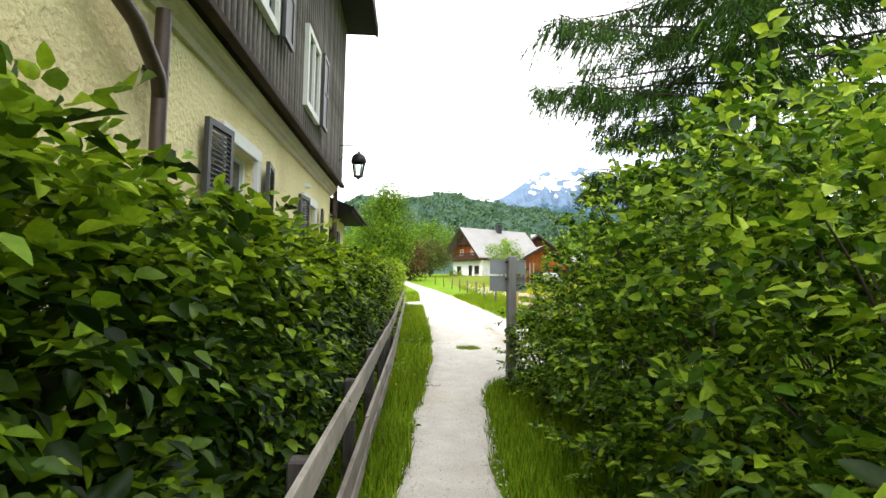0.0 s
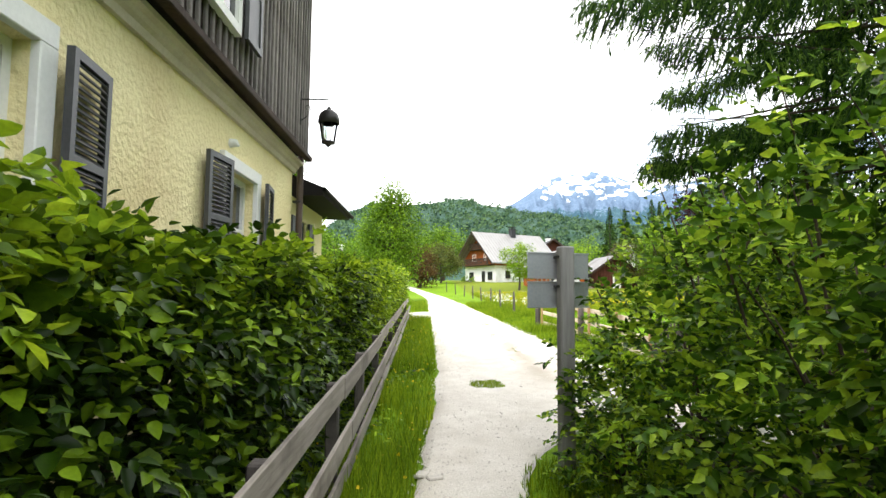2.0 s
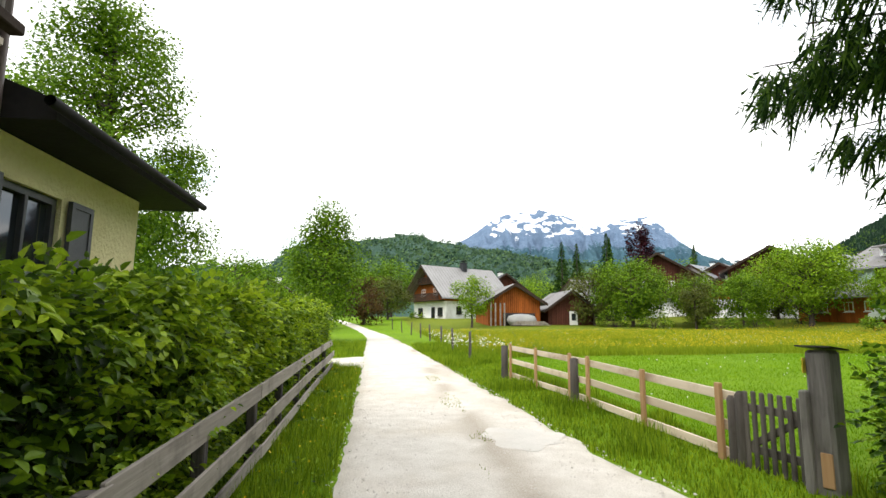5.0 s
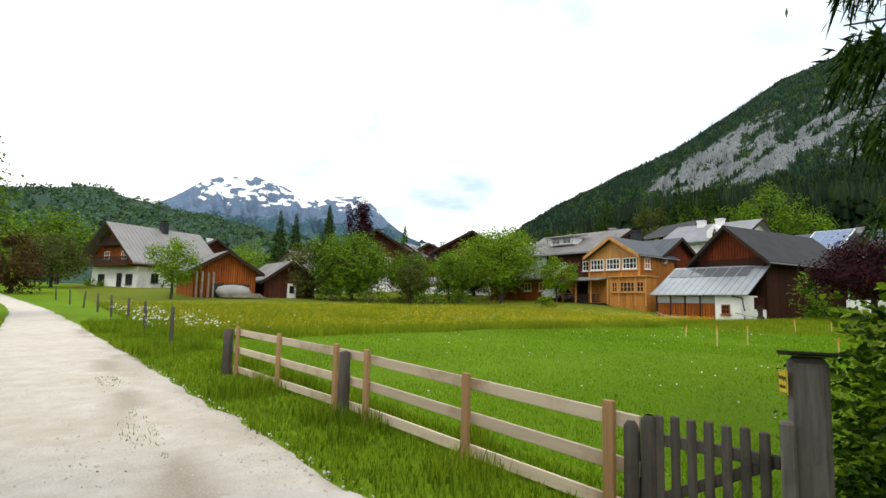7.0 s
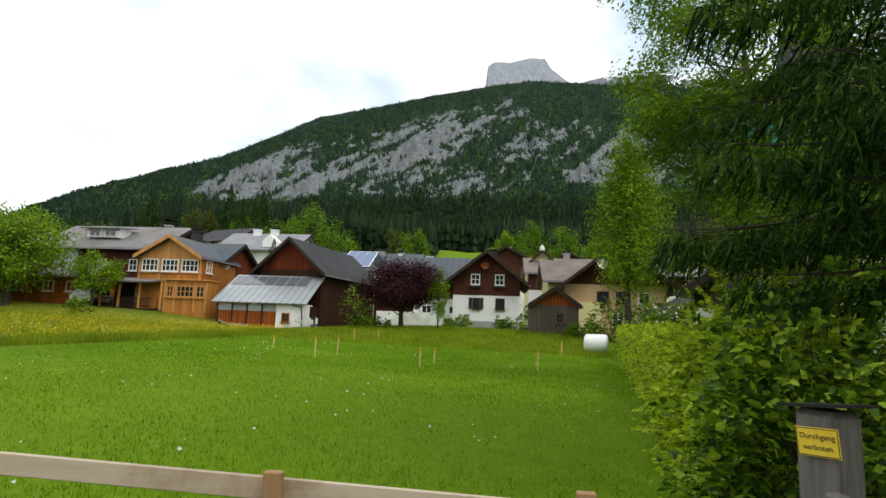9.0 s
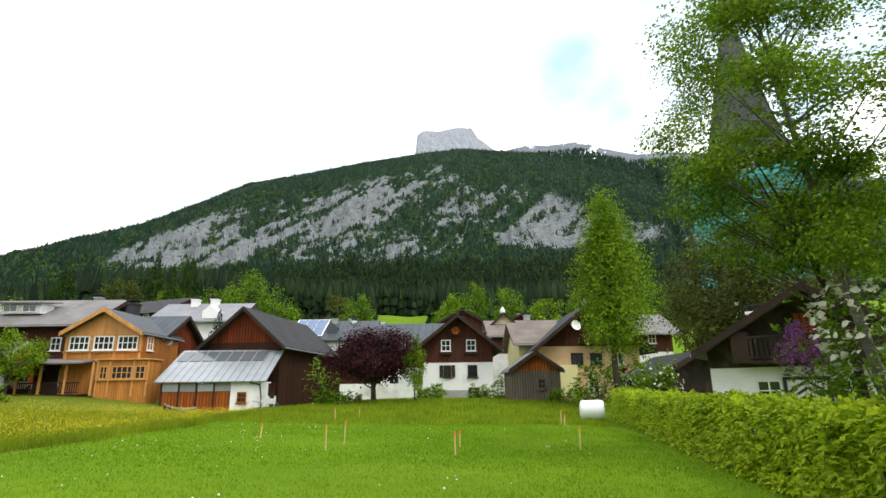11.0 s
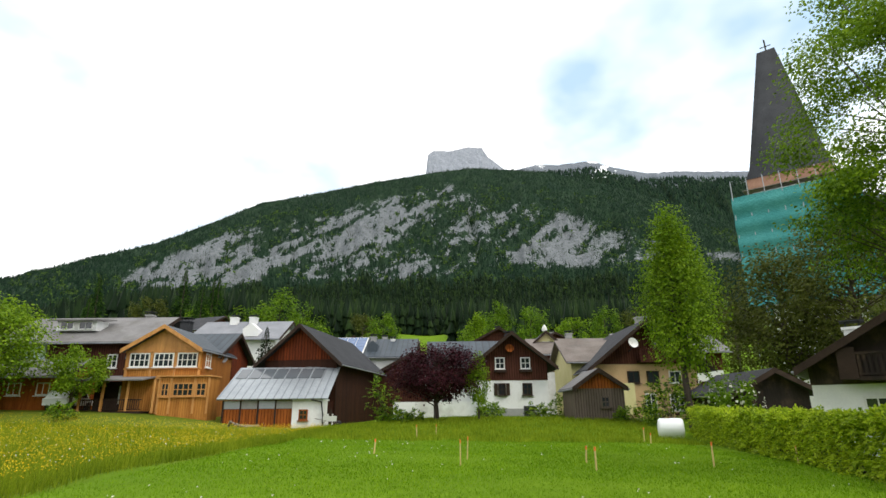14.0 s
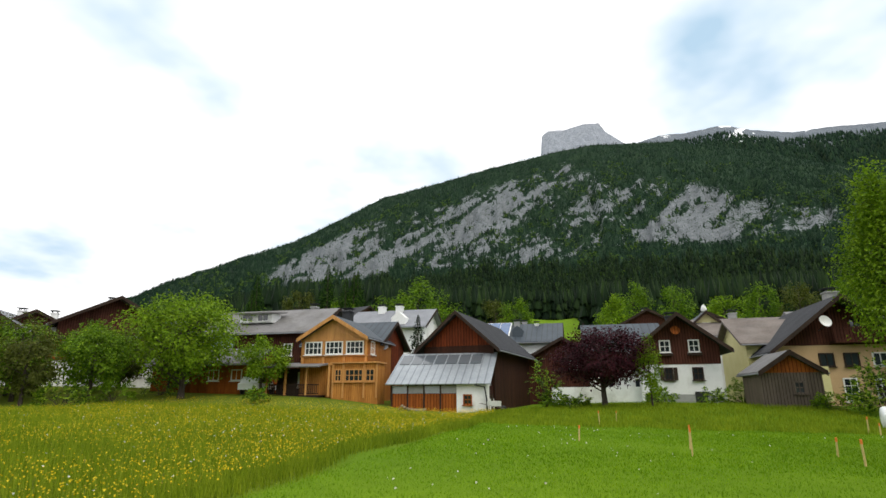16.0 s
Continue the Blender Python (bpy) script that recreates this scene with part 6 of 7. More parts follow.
wing2, hw, l = gable_house("house", "low white wing with dark sheet roof behind the maroon tree", 51.5, 10.6, 0, 7.4, 5.6, 4.4, 6.5, 2.6, M_plaster_white, M_brown_timber, M_roof_blue, 0.7, 0.3, 0.8, WZ)
window_part(wing2, "L", hw, l, 2.0, 1.6, 0.9, 0.8, 2, 1)
window_part(wing2, "L", hw, l, 4.4, 1.6, 0.9, 0.8, 2, 1)
garden_wall = thing("garden_wall", "low white garden wall behind the maroon tree", "wall", 47.4, 12.6, 0, 0)
part("wall", boxes([((0, 3.4, gz(47.4, 16) + 0.45), (0.25, 6.8, 1.5))]), M_plaster_white, garden_wall)
mid, hw, l = gable_house("house", "dark brown gabled house behind the barn", 57.5, 18.6, -90, 7.0, 9, 4.1, 6.0, 0, M_brown_timber, M_brown_timber, M_roof_dark, 0.7, 0.8, 2)
window_part(mid, "F", hw, l, 1.0, 3.5, 0.8, 0.9)
solar, hw, l = gable_house("house", "grey-roofed house carrying a field of solar panels", 69.5, 19.2, 0, 8.5, 11, 5.6, 7.8, 0, M_plaster_white, M_plaster_white, M_roof_blue, 0.8, 0.6, 3, gz(69.5, 19.2) + 1.1)
part("panel_frame", boxes([((0, 0, 0.06), (5.4, 3.9, 0.04))]), M_white, solar).matrix_basis = Matrix.Translation((-2.2, 7.5, 6.93)) @ Matrix.Rotation(-radians(27.4), 4, "Y")
pitch = math.degrees(math.atan2(2.2, 4.25))
for i in range(5):
    for j in range(3):
        p = part("solar_panel", boxes([((0, 0, 0), (0.98, 1.16, 0.05))]), M_solar, solar)
        p.matrix_basis = Matrix.Translation((-2.2, 7.5, 6.93)) @ Matrix.Rotation(-radians(pitch), 4, "Y") @ Matrix.Translation(((i - 2) * 1.02, (j - 1) * 0.94 * 1.3, 0.1))
chimney(solar, -0.5, 4.9, 7.2, 0.7, 0.9, M_concrete)
chimney(solar, -0.5, 2.5, 7.2, 0.5, 0.6, M_plaster_white)
sd = part("dormer", prism(bmesh.new(), [(-0.6, 0), (0.6, 0), (0.6, 0.9), (0, 1.4), (-0.6, 0.9)], -0.1, 2.0), M_roof_blue, solar)
sd.matrix_basis = pose(-3.6, 4.6, 6.0, 0, 0, -90)
hut_far, hw, l = gable_house("house", "small dark timber chalet on the rising meadow", 98, 31.5, -90, 5, 6, 3.6, 5.2, 0, M_brown_timber, M_brown_timber, M_roof_dark, 0.7, 0.7, 6, gz(98, 31.5) + 2.6)
for uu in (-1.2, 0, 1.2):
    window_part(hut_far, "F", hw, l, uu, 1.6, 0.7, 0.8, 1, 1)
    window_part(hut_far, "F", hw, l, uu, 3.2, 0.6, 0.7, 1, 1)

# small hut, beige house and its neighbours
hut, hw, l = gable_house("hut", "small weathered timber hut with grey shingle roof", 40.2, 4.6, -90, 3.4, 3.6, 1.95, 3.1, 0, M_grey_timber, M_grey_timber, M_roof_grey, 0.2, 0.5, 0.6, 1.4, "hut", M_rust_timber)
window_part(hut, "F", hw, l, 0.4, 1.05, 0.62, 0.75, 2, 2, M_grey_timber, None, 0.06)
beige, hw, l = gable_house("house", "beige plastered house with brown balcony under a steep gable", 46.2, -0.9, -90, 8.2, 9.5, 3.9, 7.1, 3.9, M_plaster_beige, M_brown_timber, M_roof_dark, 0.9, 1.5, 1.0, 1.55)
rail_balcony(beige, -0.6, 4.0, 0, 4.05, 0.95, 0.9, M_brown_timber)
part("bay", boxes([((-2.6, 0.6, 1.2), (3.1, 1.6, 2.4))]), M_plaster_lemon, beige, "lemon plaster corner")
for uu, vv in ((-1.0, 2.85), (0.55, 2.85), (2.3, 2.85)):
    window_part(beige, "F", hw, l, uu, vv, 0.95, 0.95, 2, 1, M_dark_timber_plain if uu < 1 else M_white, None, 0.04)
window_part(beige, "F", hw, l, 0.2, 0.8, 0.9, 1.6, 2, 3)
window_part(beige, "F", hw, l, 2.4, 0.9, 1.4, 1.3, 4, 3)
window_part(beige, "F", hw, l, 1.5, 5.3, 1.5, 0.95, 4, 1, M_brown_timber, None, 0.06)
part("satellite_dish", lathe([(0.02, 0.0), (0.26, 0.05), (0.42, 0.16)], M_white, "satellite_dish", 16), M_white, beige).matrix_basis = pose(-1.35, -1.6, 5.35, 72, 0, 15)
part("dish_arm", tubes_mesh("dish_arm", [([(-1.35, -1.55, 5.3), (-1.3, -1.2, 5.0), (-1.2, -0.1, 4.9)], [0.03] * 3)], M_iron, 6), M_iron, beige)
chimney(beige, 0.6, 1.5, 6.6, 0.8, 1.2, M_concrete)
behind, hw, l = gable_house("house", "lemon house with weathered brown roof beside the hut", 53.0, -0.9, 0, 7.5, 5.2, 4.3, 6.2, 0, M_plaster_lemon, M_plaster_lemon, M_roof_brown, 0.8, 0.5, 1.5, 1.8)
window_part(behind, "L", hw, l, 3.4, 3.2, 1.1, 0.8, 3, 1)
lemon, hw, l = gable_house("house", "small lemon-yellow house with green awning", 63, 3.9, -90, 3.4, 7, 5.0, 6.5, 0, M_plaster_lemon, M_plaster_lemon, M_roof_blue, 0.4, 0.5, 5, gz(63, 3.9) + 2.3)
window_part(lemon, "F", hw, l, 0, 5.1, 0.8, 0.8)
part("finial", lathe([(0.25, 0), (0.32, 0.25), (0.2, 0.55), (0.02, 0.75)], M_white, "finial", 10), M_white, lemon).location = (0, 0.4, 6.7)
part("awning", boxes([((0, -0.5, 3.9), (3.4, 1.0, 0.08), Matrix.Rotation(radians(20), 4, "X"))]), M_net, lemon)
for x, y, w_, l_, e_, r_, mr in ((64, -3.5, 8, 9, 4.6, 6.4, M_roof_brown), (76, 8.0, 9, 10, 6.0, 8.4, M_roof_brown), (60, -12, 8, 9, 4.6, 6.6, M_roof_grey), (88, -2, 9, 9, 5, 7.2, M_roof_dark), (84, 20, 8, 9, 4.6, 6.4, M_roof_mid)):
    h, hw, l = gable_house("house", "village house with white walls and grey roof", x, y, 0 if w_ == 8 else -90, w_, l_, e_, r_, 2.6, M_plaster_white, M_brown_timber, mr, 0.8, 0.8, 5, gz(x, y) + 1.8)
    for uu in (2, 4.5, 7):
        window_part(h, "L", hw, l, uu, 3.9, 0.8, 1.0, 2, 2)
    for uu in (-2.2, 0, 2.2):
        window_part(h, "F", hw, l, uu, 3.9, 0.8, 1.0, 2, 2)
    chimney(h, 0.4, l / 2, r_ - 0.3, 0.7, 1.0, M_concrete)

for x, y, rz, w_, l_, e_, r_ in ((47, 72, -50, 9, 12, 4.6, 7.0), (54, 62, -20, 8, 10, 4.2, 6.4), (60, 80, -60, 9, 11, 5.0, 7.4), (38, 84, -40, 8, 11, 4.4, 6.6)):
    h, hw, l = gable_house("house", "dark-roofed village house behind the garden trees", x, y, rz, w_, l_, e_, r_, 2.6, M_plaster_white, M_brown_timber, M_roof_grey, 0.8, 0.8, 3)
    for uu in (-2.0, 0, 2.0):
        window_part(h, "F", hw, l, uu, 3.6, 0.8, 1.0, 2, 2)
    chimney(h, 0.5, l / 2, r_ - 0.3, 0.7, 0.9, M_plaster_white)

for x, y, rz, w_, l_, e_, r_, mr in ((45.5, 60.5, -35, 9.0, 12, 5.8, 8.3, M_roof_grey), (36.5, 70, -30, 9.0, 11, 5.6, 8.4, M_roof_brown)):
    h, hw, l = gable_house("house", "dark brown timber house with balcony behind the garden trees", x, y, rz, w_, l_, e_, r_, 2.6, M_plaster_white, M_brown_timber, mr, 0.9, 1.1, 2, gz(x, y))
    rail_balcony(h, -3.8, 3.8, 0, 2.75, 0.95, 1.0, M_dark_timber_plain, 0.2)
    for uu, vv in ((-2.4, 1.5), (0, 1.5), (2.4, 1.5), (-1.6, 4.3), (1.6, 4.3)):
        window_part(h, "F", hw, l, uu, vv, 0.85, 1.05, 2, 2)
    for uu in (2, 5, 8):
        window_part(h, "L", hw, l, uu, 4.2, 0.85, 1.05, 2, 2)
    chimney(h, 0.5, l / 2, r_ - 0.3, 0.7, 0.9, M_concrete)

# white farmhouse with dark balcony behind the hedge
farm, hw, l = gable_house("house", "white farmhouse with dark timber balcony and chevron door", 22.5, -2.9, -127, 7.3, 4.6, 3.25, 5.4, 2.55, M_plaster_white, M_timber_dark, M_roof_grey, 0.45, 1.0, 0.8, 0.3)
rail_balcony(farm, -2.0, 2.6, 0, 2.72, 0.95, 0.95, M_timber_dark, 0.17)
part("screen", boxes([((-2.3, -0.5, 3.3), (0.6, 0.9, 1.2))]), M_dark_timber_plain, farm)
part("balcony_door", boxes([((0.1, -0.08, 3.7), (1.1, 0.06, 1.7))]), M_rust_timber, farm)
for uu, ww in ((-1.6, 0.9), (1.0, 0.9)):
    window_part(farm, "F", hw, l, uu, 1.65, ww, 0.85, 2, 2, M_white, None, 0.03)
door = part("door", boxes([((-0.35, -0.05, 1.0), (1.3, 0.08, 2.1))]), M_white, farm, "white door with black chevron battens")
for s in (-1, 1):
    for k in range(9):
        part("batten", beam(bmesh.new(), (-0.35, -0.1, 0.0 + 0.25 * k), (-0.35 + s * 0.62, -0.1, 0.0 + 0.25 * k - 0.42), 0.03, 0.09), M_black, door)
part("door_frame", boxes([((-1.05, -0.07, 1.0), (0.12, 0.14, 2.3)), ((0.35, -0.07, 1.0), (0.12, 0.14, 2.3)), ((-0.35, -0.07, 2.1), (1.5, 0.14, 0.12))]), M_black, door)
chimney(farm, -1.9, 2.4, 4.1, 0.7, 0.8, M_plaster_white)
shed2, hw, l = gable_house("shed", "dark timber shed with low roof behind the farmhouse", 35.2, -4.4, -90, 4.2, 6, 2.4, 3.5, 0, M_timber_dark, M_timber_dark, M_roof_dark, 0.6, 0.6, 0.8, None, "shed")

# church tower under repair
church = thing("church", "church tower with dark spire behind turquoise scaffold netting", "church", 59.7, -25.2, gz(59.7, -25.2), -38)
CH = gz(59.7, -25.2)
part("tower", boxes([((0, 0, 12.5), (7.6, 7.6, 27))]), M_plaster_white, church)
part("belfry", boxes([((0, 0, 26.2 - CH), (8.2, 8.2, 1.6))]), M_brick_red, church)
part("spire", lathe([(5.9, 26.9 - CH), (5.2, 28.3 - CH), (1.35, 44.2 - CH), (0.2, 44.4 - CH)], M_spire, "spire", 4, math.pi / 4), M_spire, church, "steep dark shingled spire")
part("finial", tubes_mesh("finial", [([(0, 0, 44.2 - CH), (0, 0, 45.2 - CH), (0, 0, 46.2 - CH)], [0.09] * 3), ([(-0.8, 0, 45.8 - CH), (0, 0, 45.6 - CH), (0.8, 0, 45.8 - CH)], [0.06] * 3), ([(0, -0.6, 45.3 - CH), (0, 0.6, 45.3 - CH)], [0.06] * 2)], M_iron, 6), M_iron, church)
hatch = part("hatch", boxes([((-1.0, -2.1, 41.0 - CH), (0.5, 0.3, 0.7))]), M_iron, church)
for zz in (12.0, 14.2, 16.4, 18.6, 20.8, 23.0, 25.2):
    part("scaffold_deck", boxes([((0, -4.9, zz - CH), (11.4, 1.2, 0.1)), ((-4.9, 0, zz - CH), (1.2, 9, 0.1)), ((4.9, 0, zz - CH), (1.2, 9, 0.1))]), M_old_wood, church)
for sx, sy in [(s * 5.6, -5.6 + 1.6 * k) for s in (-1, 1) for k in range(8)] + [(-5.6 + 1.6 * k, -5.6) for k in range(1, 7)]:
    part("scaffold_pole", tubes_mesh("scaffold_pole", [([(sx, sy, -0.5), (sx, sy, 13), (sx, sy, 26.6 - CH)], [0.05] * 3)], M_sheet, 5), M_sheet, church)
for rz in (0, -90, 90):
    uu, vv = np.meshgrid(np.linspace(-5.75, 5.75, 30), np.linspace(12.2 - CH, 24.6 - CH, 34))
    dd = -5.75 - 0.16 * np.sin(vv * 2.85) + 0.14 * (fbm(uu * 0.8, vv * 0.8, 3) - 0.5)
    me = np_mesh("net", np.stack([uu, dd, vv], -1).reshape(-1, 3), grid_faces(34, 30), M_net, True)
    part("net", me, M_net, church, "turquoise protective netting").matrix_basis = pose(0, 0, 0, 0, 0, rz)

# chalet at the end of the meadow, with its barns
CZ = 2.3
chalet, hw, l = gable_house("house", "alpine chalet with white ground floor and timber gable balcony", 7.0, 82.0, -62, 8.6, 11.5, 4.3, 8.2, 3.0, M_plaster_white, M_rust_timber, M_roof_seam, 1.2, 1.6, 0.8, CZ)
rail_balcony(chalet, -4.0, 4.0, 0, 3.1, 1.0, 1.2, M_dark_timber_plain, 0.2)
rail_balcony(chalet, -2.0, 2.0, 0, 5.6, 0.9, 0.9, M_dark_timber_plain, 0.2)
for uu, vv, ww, hh in ((-2.4, 1.5, 1.2, 1.2), (1.0, 1.2, 0.9, 2.0), (2.8, 1.5, 1.2, 1.2), (-1.6, 4.4, 1.0, 1.0), (1.6, 4.4, 1.0, 1.0)):
    window_part(chalet, "F", hw, l, uu, vv, ww, hh, 2, 2, M_dark_timber_plain if vv < 3 else M_white)
for uu, vv in ((2.2, 1.7), (6.0, 1.7), (9.4, 1.7), (3.0, 3.75), (7.0, 3.75)):
    window_part(chalet, "R", hw, l, uu, vv, 0.9, 1.1 if vv < 3 else 0.8, 2, 2, M_dark_timber_plain, None, 0.05)
chimney(chalet, 0.4, 6.0, 7.8, 0.8, 1.3, M_roof_dark)
rust, hw, l = gable_house("barn", "orange-brown boarded barn with open lean-to front", 14.3, 60.6, 0, 5.8, 7.5, 2.75, 4.5, 0, M_rust_timber, M_rust_timber, M_roof_grey, 0.7, 0.7, 0.8, 1.75, "barn")
# Flat black box on the boards; it paints the bay's inner darkness.
part("bay_shade", boxes([((0.5, -0.05, 0.7), (3.6, 0.1, 1.5))]), M_black, rust, "black panel painted for the shade of an open bay")
part("boat_cover", lathe([(0.05, 0.0), (0.9, 0.05), (1.1, 0.5), (0.95, 0.95), (0.5, 1.15), (0.05, 1.2)], M_concrete, "boat_cover", 12), M_concrete, rust).matrix_basis = Matrix.Translation((0.6, -0.8, 0.15)) @ Matrix.Diagonal((1.55, 0.7, 1.0, 1))
for uu in (-2.8, -2.3, -1.75, -1.3):
    part("prop", boxes([((uu, -0.75, 1.2), (0.14, 0.14, 2.6))]), M_old_wood, rust)
part("board_stack", boxes([((1.4, -1.3, 0.15 + 0.09 * k), (4.2 - 0.3 * k, 0.9, 0.07)) for k in range(5)]), M_old_wood, rust)
dark, hw, l = gable_house("shed", "dark red-brown shed with grey roof and white door", 21.3, 61.8, 0, 5.4, 7, 2.1, 4.0, 0, M_brown_timber, M_brown_timber, M_roof_grey, 0.7, 0.6, 0.8, 1.75, "shed")
part("door", boxes([((0.2, -0.07, 0.95), (0.95, 0.08, 1.6))]), M_white, dark, "white framed door")
part("door_pane", boxes([((0.2, -0.12, 1.1), (0.5, 0.03, 0.8))]), M_glass, dark)
for x, y, rz, w_, l_, e_, r_, ml, mr in ((20, 88, 0, 8, 10, 4.0, 7.0, M_brown_timber, M_roof_dark), (30, 84, -70, 7, 10, 3.4, 5.8, M_plaster_white, M_roof_grey), (44, 74, -60, 8, 11, 4.2, 6.8, M_plaster_white, M_roof_mid), (52, 68, -50, 7, 10, 4.0, 6.4, M_brown_timber, M_roof_grey), (58, 60, -90, 8, 10, 5.2, 7.6, M_plaster_white, M_roof_grey), (40, 62, -45, 6, 7, 3.0, 4.6, M_rust_timber, M_roof_grey), (66, 72, -70, 9, 10, 5.5, 8.0, M_plaster_mint, M_roof_mid), (-14, 70, 0, 8, 10, 3.0, 5.0, M_dark_timber_plain, M_roof_brown)):
    h, hw, l = gable_house("house", "village house half hidden by garden trees", x, y, rz, w_, l_, e_, r_, 2.2, M_plaster_white, ml, mr, 0.8, 0.8, 2)
    for uu in (-1.8, 1.8):
        window_part(h, "F", hw, l, uu, min(3.2, e_ - 0.4), 0.8, 0.9, 2, 2)
    for uu in (2, 5):
        window_part(h, "L", hw, l, uu, min(3.2, e_ - 0.5), 0.8, 0.9, 2, 2)
    chimney(h, 0.3, l / 2, r_ - 0.3, 0.7, 0.9, M_plaster_white)

# ---- trees, stakes, bale and grass ----
def tree(name, label, x, y, h, r, low, n, size, mat, trunk=0.16, top=1.0, bark=None, droop=0.35, clump=0.17, base=None, stretch=1.0, lean=(0, 0), tier=1.0, clumps=0):
    """A broadleaf tree: tapered trunk, limbs to leaf clumps, leaves round each clump."""
    z = gz(x, y) if base is None else base
    ob = thing(name, label, "tree", x, y, z)
    bark = bark or M_bark
    n, size, clump = int(n * 1.9), size * 0.72, clump * 0.85
    k = clumps or int(np.clip(n / 80, 30, 240))
    v = rng.normal(size=(k, 3))
    v = unit(v) * rng.uniform(0.35, 1.0, (k, 1)) ** 0.5
    zc, hz = low + (h - low) * 0.5, (h - low) * 0.5
    taper = 1 - (1 - top) * np.clip((v[:, 2] + 1) / 2, 0, 1)
    cc = np.stack([v[:, 0] * r * taper, v[:, 1] * r * stretch * taper, zc + v[:, 2] * hz * 0.93], 1)
    cc[:, :2] *= rng.uniform(0.8, 1.15, (k, 1))
    cc[:, :2] += np.array([lean]) * (cc[:, 2:3] / h) ** 1.3
    pick = rng.integers(0, k, n)
    c = cc[pick] + np.clip(rng.normal(size=(n, 3)), -1.7, 1.7) * np.array([r, r * stretch, hz * tier]) * clump
    o = unit((c - np.array([0, 0, zc - 0.3 * hz])) / np.array([r, r, hz]) + np.array([0, 0, 0.3]))
    part("crown", leaf_mesh("crown", c, o, size, mat, 0.72, droop, 0.9, 0.14, 0.3, 0), mat, ob)
    runs = [([(0, 0, -0.3), (0.03 * r, 0.02 * r, low * 0.6), (lean[0] * 0.45, 0.04 * r + lean[1] * 0.45, low + hz * 0.7), (0.02 * r + lean[0] * 0.9, lean[1] * 0.9, h * 0.93)], [trunk * 1.25, trunk, trunk * 0.6, 0.015])]
    part("trunk", tubes_mesh("trunk", runs, bark, 9), bark, ob)
    runs = []
    for i in range(0, k, 2):
        e = cc[i]
        s = np.clip(e[2] - 0.55 * np.hypot(e[0], e[1]), low * 0.55, h * 0.85)
        bx, by = lean[0] * s / h, lean[1] * s / h
        runs.append(([(bx, by, s), (bx + (e[0] - bx) * 0.45, by + (e[1] - by) * 0.45, s + (e[2] - s) * 0.4 + 0.1), tuple(e)], [trunk * 0.3, trunk * 0.17, 0.01]))
    limb = part("branchwork", tubes_mesh("branchwork", runs, bark, 5), bark, ob)
    limb["kind"] = "stuff"
    return ob


tree("maroon_tree", "dark maroon-leaved ornamental tree on the lawn's edge", 39.6, 15.7, 5.1, 3.0, 1.3, 6500, 0.22, L_maroon, 0.17)
tree("young_tree", "slim young green tree before the white house", 39.0, 12.9, 4.3, 1.05, 0.6, 1500, 0.18, L_lime, 0.06, 0.35)
tree("garden_tree", "broad bright green garden tree", 37.2, 45.6, 7.6, 4.0, 1.4, 6500, 0.3, L_lime, 0.22)
tree("garden_tree", "small bright green garden tree", 40.2, 41.0, 4.4, 1.9, 1.0, 2600, 0.24, L_lime, 0.1)
tree("garden_tree", "dense green tree beyond the meadow", 26.9, 58.4, 7.6, 3.9, 0.6, 4600, 0.34, L_green, 0.2)
tree("garden_tree", "round green tree beyond the meadow", 32.2, 55.0, 5.6, 2.6, 0.8, 2600, 0.3, L_green, 0.14)
tree("garden_tree", "olive green fruit tree beyond the meadow", 30.0, 51.5, 5.0, 1.8, 0.9, 1700, 0.26, L_olive, 0.12)
tree("garden_tree", "green fruit tree beyond the meadow", 35.0, 51.5, 5.2, 2.4, 0.9, 2300, 0.28, L_green, 0.12)
tree("garden_tree", "leafy garden tree before the village roofs", 44.5, 52.0, 6.2, 2.6, 0.9, 2300, 0.3, L_green, 0.15)
tree("garden_tree", "leafy garden tree by the wing", 40.5, 49.5, 4.6, 2.0, 0.7, 1800, 0.26, L_olive, 0.12)
for x, y, h, r, m in ((23.6, 61.0, 6.4, 3.0, L_olive), (29.3, 61.0, 7.2, 3.2, L_green), (34.6, 58.6, 6.0, 2.8, L_olive), (38.6, 55.2, 5.6, 2.6, L_green), (42.8, 56.5, 5.2, 2.4, L_olive)):
    tree("garden_tree", "dark leafy tree in the belt beyond the meadow", x, y, h, r, 0.3, 2600, 0.32, m, 0.15)
tree("fruit_tree", "small fruit tree before the chalet", 8.9, 57.2, 5.3, 2.2, 1.2, 2400, 0.24, L_lime, 0.12)
tree("garden_tree", "yellow-green tree beside the chalet", 0.6, 74.0, 5.4, 3.3, 0.4, 2600, 0.34, L_olive, 0.16)
tree("garden_tree", "tall green tree behind the chalet garden", 1.5, 92.0, 10, 5.0, 0.6, 2800, 0.5, L_green, 0.25)
tree("lane_tree", "full green maple at the hedge end", -3.9, 34.0, 8.1, 2.6, 1.0, 7600, 0.22, L_green, 0.16, 0.6)
tree("tall_tree", "tall dense tree behind the annex", -11.0, 22.5, 14.5, 4.5, 1.0, 24000, 0.2, L_green, 0.3, 0.5, None, 0.35, 0.12, tier=0.5, clumps=130)
tree("garden_tree", "brown-leaved bush tree along the lane", -2.2, 62.0, 5.0, 2.6, 0.3, 2000, 0.34, leaf_mat("bronze_leaf", (0.05, 0.025, 0.012), (0.09, 0.05, 0.02), (0.14, 0.09, 0.03)), 0.15)
tree("garden_tree", "bushy tree along the lane", -7.0, 56.0, 5.4, 3.0, 0.3, 2400, 0.34, L_green, 0.15)
